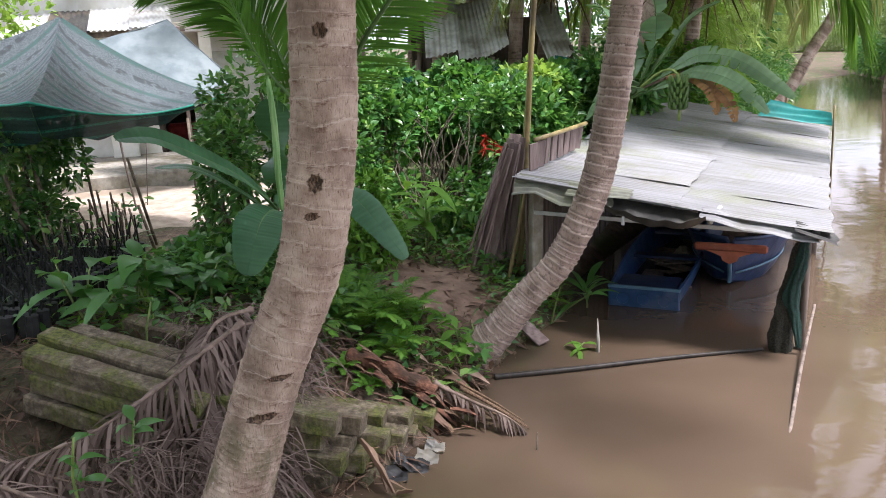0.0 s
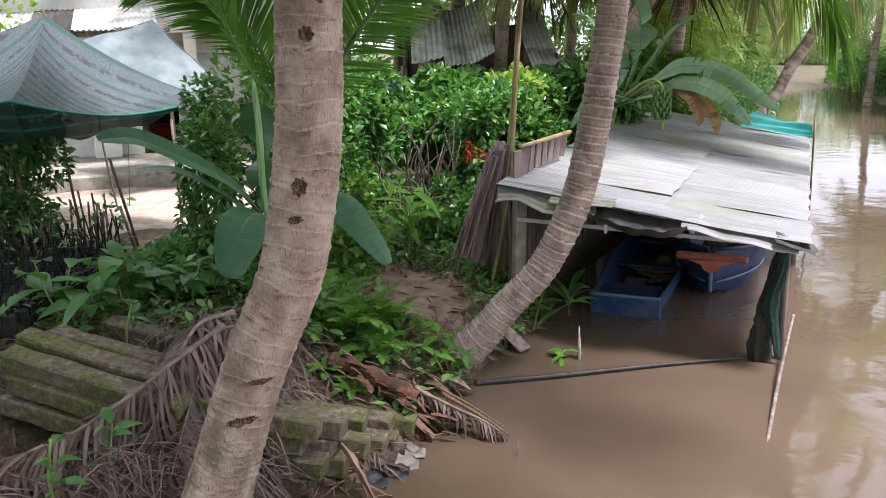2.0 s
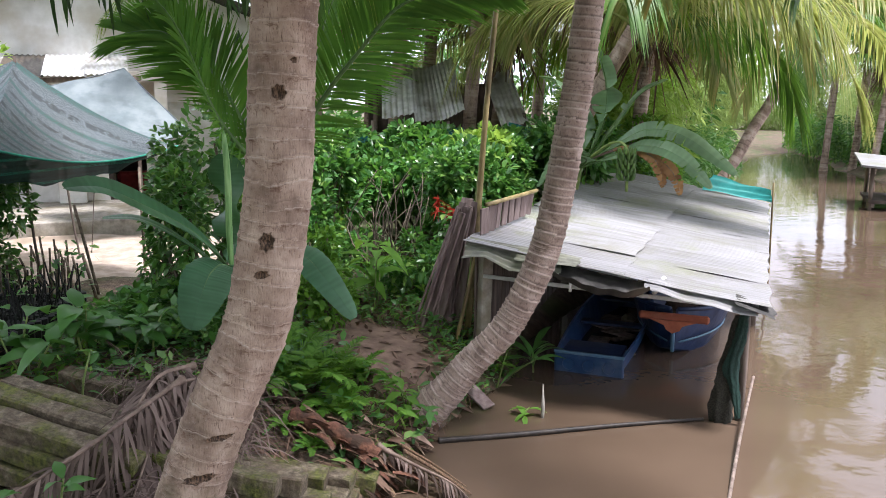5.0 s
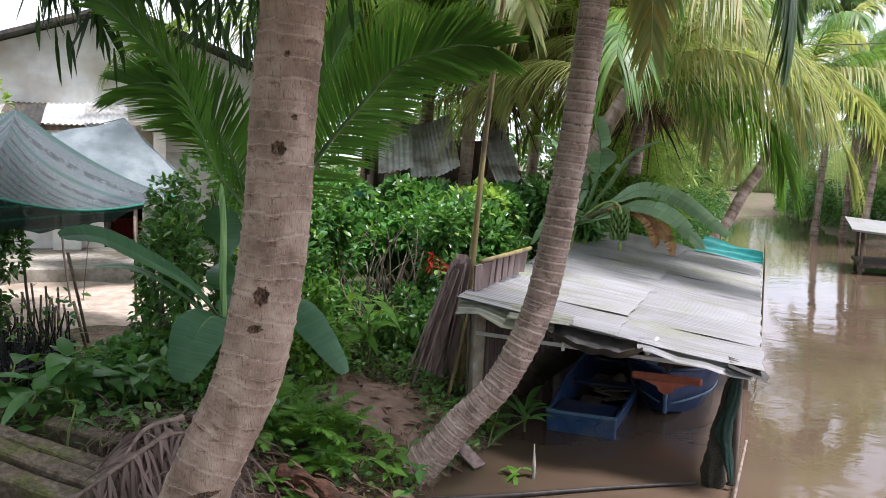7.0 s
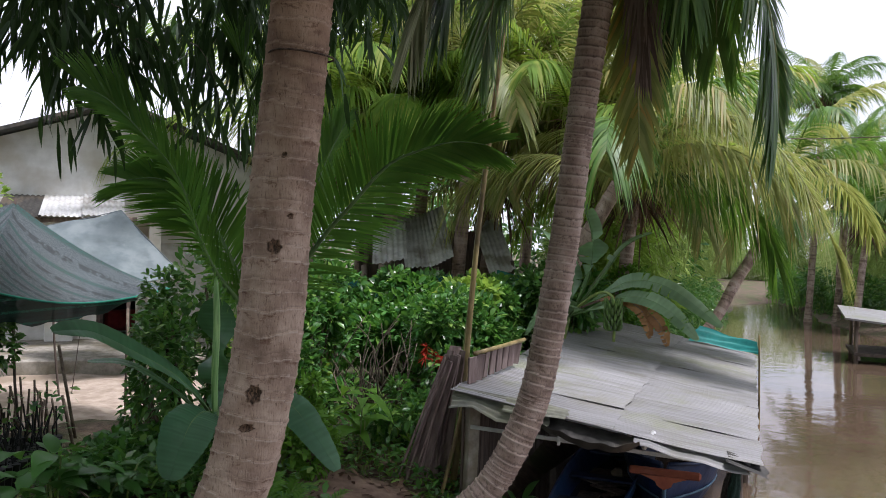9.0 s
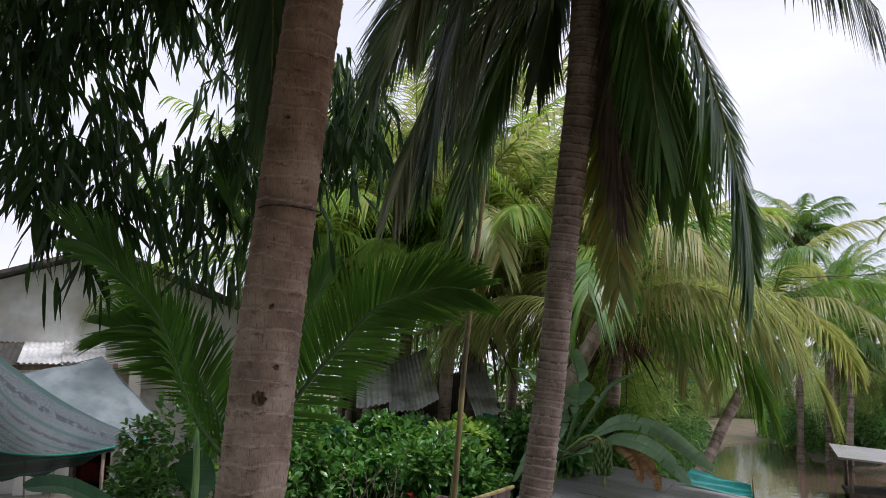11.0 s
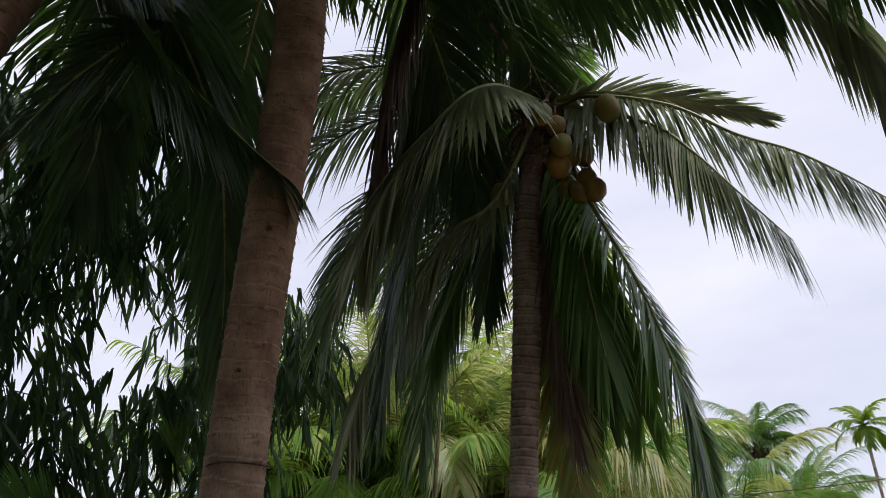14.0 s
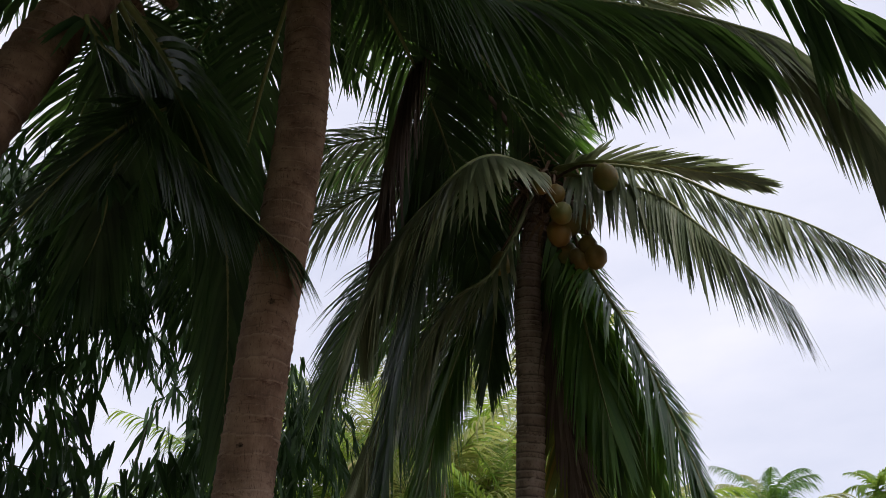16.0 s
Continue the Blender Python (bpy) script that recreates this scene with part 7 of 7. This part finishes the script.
for q in range(6):
    put("flower_head", blades("flower_head", np.repeat(rp[q * 15:q * 15 + 1], 15, 0), any_way(15), any_way(15), 0.10, 0.03, 0.3), RED_LEAF, red)
put("stem", tube_mesh("stem", [(0.62, 9.15, 0.4), (0.6, 9.12, 0.9), (0.62, 9.1, 1.35)], 0.012, 5), TWIG, red)

# rotten bark and husk that slid down to the water
TAN_LEAF = leafy("tan_dry_leaf", (0.24, 0.15, 0.11), (0.45, 0.31, 0.25), (0.3, 0.2, 0.12), 0.75, 0.15)
RED_BARK = plain("red_rotten_bark", (0.075, 0.032, 0.02), (0.19, 0.088, 0.055), 26, 0.95, stain=(0.05, 0.03, 0.02), stain_scale=6, relief=0.9)
bark = thing("rotten_bark", "heap of reddish rotten palm bark sliding into the water", "bark")
for k in range(80):
    f = random.random()
    c = np.array([-0.62 + 0.72 * f + random.uniform(-0.12, 0.12), 5.40 - 0.34 * f + random.uniform(-0.14, 0.14), 0])
    c[2] = max(float(ground_z(c[0], c[1])), 0.0) + 0.05 + 0.10 * random.random()
    way = np.array([[0.9 + random.uniform(-0.5, 0.5), -0.35 + random.uniform(-0.4, 0.4), -0.25 + random.uniform(-0.25, 0.25)]])
    me = blades("bark_strip", [c], way, np.cross(way, [(random.uniform(-0.5, 0.5), 0.2, 1)]), random.uniform(0.08, 0.20), random.uniform(0.03, 0.08), 0.15, 4, [0.7, 1, 0.9, 0.8, 0.3], fold=0.5)
    put("bark_strip", me, (RED_BARK, FIBRE, RED_BARK, LITTER_LEAF)[k % 4], bark)
put("log", tube_mesh("log", spline([(-0.72, 5.45, 0.42), (-0.45, 5.34, 0.36), (-0.1, 5.2, 0.22)], 14), 0.06 + 0.018 * np.sin(np.arange(14) * 1.9), 12), RED_BARK, bark)
stem_line = spline([(0.05, 5.25, 0.2), (0.3, 5.1, 0.10), (0.5, 4.98, 0.0)], 10)
for k in range(5):
    put("fibre", tube_mesh("fibre", stem_line + rng.normal(scale=0.03, size=3), np.linspace(0.012, 0.004, 10), 5), FIBRE, bark)

dry_frond([(-0.1, 5.3, 0.24), (0.15, 5.12, 0.18), (0.38, 4.98, 0.12), (0.5, 4.94, 0.03)], 731, 0.10, 0.7, 40, 1.0)
for k in range(16):
    a = np.array([-0.28 + 0.6 * random.random(), 5.35 + 0.5 * random.random(), 0])
    a[2] = float(ground_z(a[0], a[1])) + 0.05
    way = np.array([[0.8, -0.5, random.uniform(-0.5, 0.2)]])
    me = blades("dry_leaf", [a], way, np.cross(way, [(random.uniform(-0.6, 0.6), 0.3, 1)]), random.uniform(0.12, 0.25), random.uniform(0.05, 0.09), 0.2, 5, [0.4, 0.9, 1, 0.7, 0.4, 0.1], fold=0.6)
    tagged(put("dry_leaf", me, TAN_LEAF if k % 2 else LITTER_LEAF), "curled dry brown leaf on the bank", "leaf", "dry leaves")

# nursery of seedlings in dark bags under the net
BAG = plain("black_plastic_bag", (0.012, 0.012, 0.014), (0.035, 0.035, 0.035), 20, 0.5)
bags = []
r = np.random.default_rng(77)
for k in range(420):
    x, y = -5.0 + 0.10 * (k % 21) + r.uniform(-0.02, 0.02), 5.55 + 0.115 * (k // 21) + r.uniform(-0.03, 0.03)
    z = float(ground_z(x, y))
    bags.append(tube_mesh("bag", [(x, y, z - 0.02), (x, y, z + 0.10), (x + 0.01, y, z + 0.2)], [0.05, 0.055, 0.048], 7, smooth=False))
    bags.append(tube_mesh("stalk", [(x, y, z + 0.18), (x + r.uniform(-0.03, 0.03), y, z + 0.3), (x + r.uniform(-0.06, 0.06), y, z + r.uniform(0.34, 0.52))], 0.008, 5))
tagged(put("nursery_seedlings", joined("nursery_seedlings", bags, False), BAG), "rows of dark seedlings in black bags under the net", "seedlings", kind="stuff")
for k in range(24):
    x, y = -3.55 + 0.05 * k % 0.7 - 0.02 * k, 7.0 + 0.08 * k
    z = float(ground_z(x, y))
    st = put("stake", tube_mesh("stake", [(x, y, z - 0.1), (x + 0.02, y, z + 0.3), (x + random.uniform(-0.05, 0.05), y, z + random.uniform(0.4, 0.62))], 0.011, 6), TWIG)
    tagged(st, "short dark stake standing in the nursery bed", "stake", "nursery stakes")
for a, b in (((-3.05, 8.4, 0.5), (-3.3, 8.5, 1.55)), ((-2.95, 9.6, 0.5), (-2.95, 9.6, 1.85)), ((-3.0, 8.2, 0.5), (-3.12, 8.15, 1.1))):
    tagged(put("stake", tube_mesh("stake", [a, b], 0.016, 6), TWIG), "thin wooden stake standing at the yard's edge", "stake")
scatter("seedling_leaves", "leaves of the nursery seedlings", 600, (-5.6, -3.0), (6.4, 8.4), (0.07, 0.12), 0.5, BUSH_LEAF, 41, up=0.6, lift=0.38, category="seedlings")

# yard and path
YARD = plain("pale_yard_earth", (0.28, 0.22, 0.175), (0.42, 0.345, 0.285), 7, 0.95, stain=(0.24, 0.19, 0.14), stain_scale=1.4, relief=0.5)
PATH_EARTH = plain("trodden_earth", (0.14, 0.09, 0.063), (0.245, 0.165, 0.12), 9, 0.95, stain=(0.12, 0.09, 0.06), relief=0.5)


def patch(name, outline, mat, label, step=0.12, lift=0.012):
    """A thin layer of other earth inside a rounded outline."""
    (cx, cy), (rx, ry) = outline
    verts, faces = [(cx, cy, float(ground_z(cx, cy)) + lift)], []
    rings, sides = 16, 60
    for i in range(1, rings + 1):
        for j in range(sides):
            a = 2 * math.pi * j / sides
            w = 1 + 0.12 * math.sin(3 * a + 1) + 0.06 * math.sin(7 * a) + 0.04 * math.sin(13 * a)
            x, y = cx + rx * w * i / rings * math.cos(a), cy + ry * w * i / rings * math.sin(a)
            verts.append((x, y, float(ground_z(x, y)) + lift * (1 if i < rings else -2)))
    for j in range(sides):
        faces.append((0, 1 + j, 1 + (j + 1) % sides))
    for i in range(rings - 1):
        for j in range(sides):
            faces.append((1 + i * sides + j, 1 + (i + 1) * sides + j, 1 + (i + 1) * sides + (j + 1) % sides, 1 + i * sides + (j + 1) % sides))
    return tagged(put(name, mesh_of(name, verts, faces, True), mat), label, "ground", kind="structure")


patch("yard", ((-4.4, 11.0), (3.0, 2.6)), YARD, "bare pale earth of the yard before the house")
patch("path", ((-0.1, 6.95), (0.75, 0.7)), PATH_EARTH, "trodden brown earth path on the bank", lift=0.02)

# odds and ends by the water
tagged(put("pale_stake", tube_mesh("pale_stake", [(1.27, 6.34, -0.15), (1.275, 6.345, 0.1), (1.27, 6.35, 0.30)], [0.012, 0.016, 0.004], 6), CONCRETE), "pale upright sliver rising from the water", "stake")
b = part("plank", box_bm((0.36, 0.13, 0.02), pose(0.74, 6.66, 0.10, 8, 24, -52), 0.004), OLD_BOARD, None)
tagged(b, "short reddish plank sloping into the water", "plank")
PLASTIC = plain("pale_plastic", (0.12, 0.115, 0.10), (0.22, 0.21, 0.19), 8, 0.5, stain=(0.2, 0.18, 0.14))
for k, (x, y, s) in enumerate(((-0.30, 4.62, 0.16), (-0.22, 4.72, 0.14), (-0.42, 4.52, 0.15), (-0.16, 4.86, 0.12), (-0.36, 4.68, 0.12))):
    cloth("plastic_scrap", [(x, y, 0.06), (x + s, y - 0.04, 0.03), (x + s * 0.9, y - 0.14, 0.0), (x - 0.02, y - 0.1, 0.03)], PLASTIC if k % 2 else BAG, "torn plastic scrap at the waterline", 0.02, 8, 0.02, k, "litter")
TAN = leafy("tan_husk", (0.17, 0.105, 0.07), (0.30, 0.20, 0.14), (0.2, 0.12, 0.08), 0.8, 0.1)
for k, (a, b, w) in enumerate((((-0.56, 4.40, 0.30), (-0.36, 4.22, 0.05), 0.07), ((-0.50, 4.44, 0.22), (-0.40, 4.26, 0.03), 0.05), ((-0.34, 4.22, 0.02), (-0.24, 4.24, 0.03), 0.06))):
    way = np.array([np.array(b) - np.array(a)])
    me = blades("husk_scrap", [a], way, np.cross(way, [(0.3, 0.5, 1)]), float(np.linalg.norm(way)), w, 0.05, 5, [0.6, 1, 0.8, 1, 0.7, 0.5], fold=0.9)
    tagged(put("husk_scrap", me, TAN), "curled strip of brown palm husk at the waterline", "husk")
tagged(put("twig", tube_mesh("twig", [(0.55, 4.72, -0.1), (0.56, 4.73, 0.12)], 0.005, 5), TWIG), "thin twig standing in the water", "twig")
dead = thing("dead_branches", "bare dead branches tangled in front of the hut", "branches")
r = np.random.default_rng(9)
for k in range(26):
    a = np.array([-0.1 + r.uniform(-0.3, 0.3), 9.1 + r.uniform(-0.1, 0.3), 0.7])
    b = a + (r.uniform(-0.3, 0.6), r.uniform(-0.2, 0.2), r.uniform(0.5, 1.25))
    put("branch", tube_mesh("branch", spline([a, (a + b) / 2 + r.normal(scale=0.12, size=3), b], 7), np.linspace(0.014, 0.004, 7), 5), TWIG, dead)
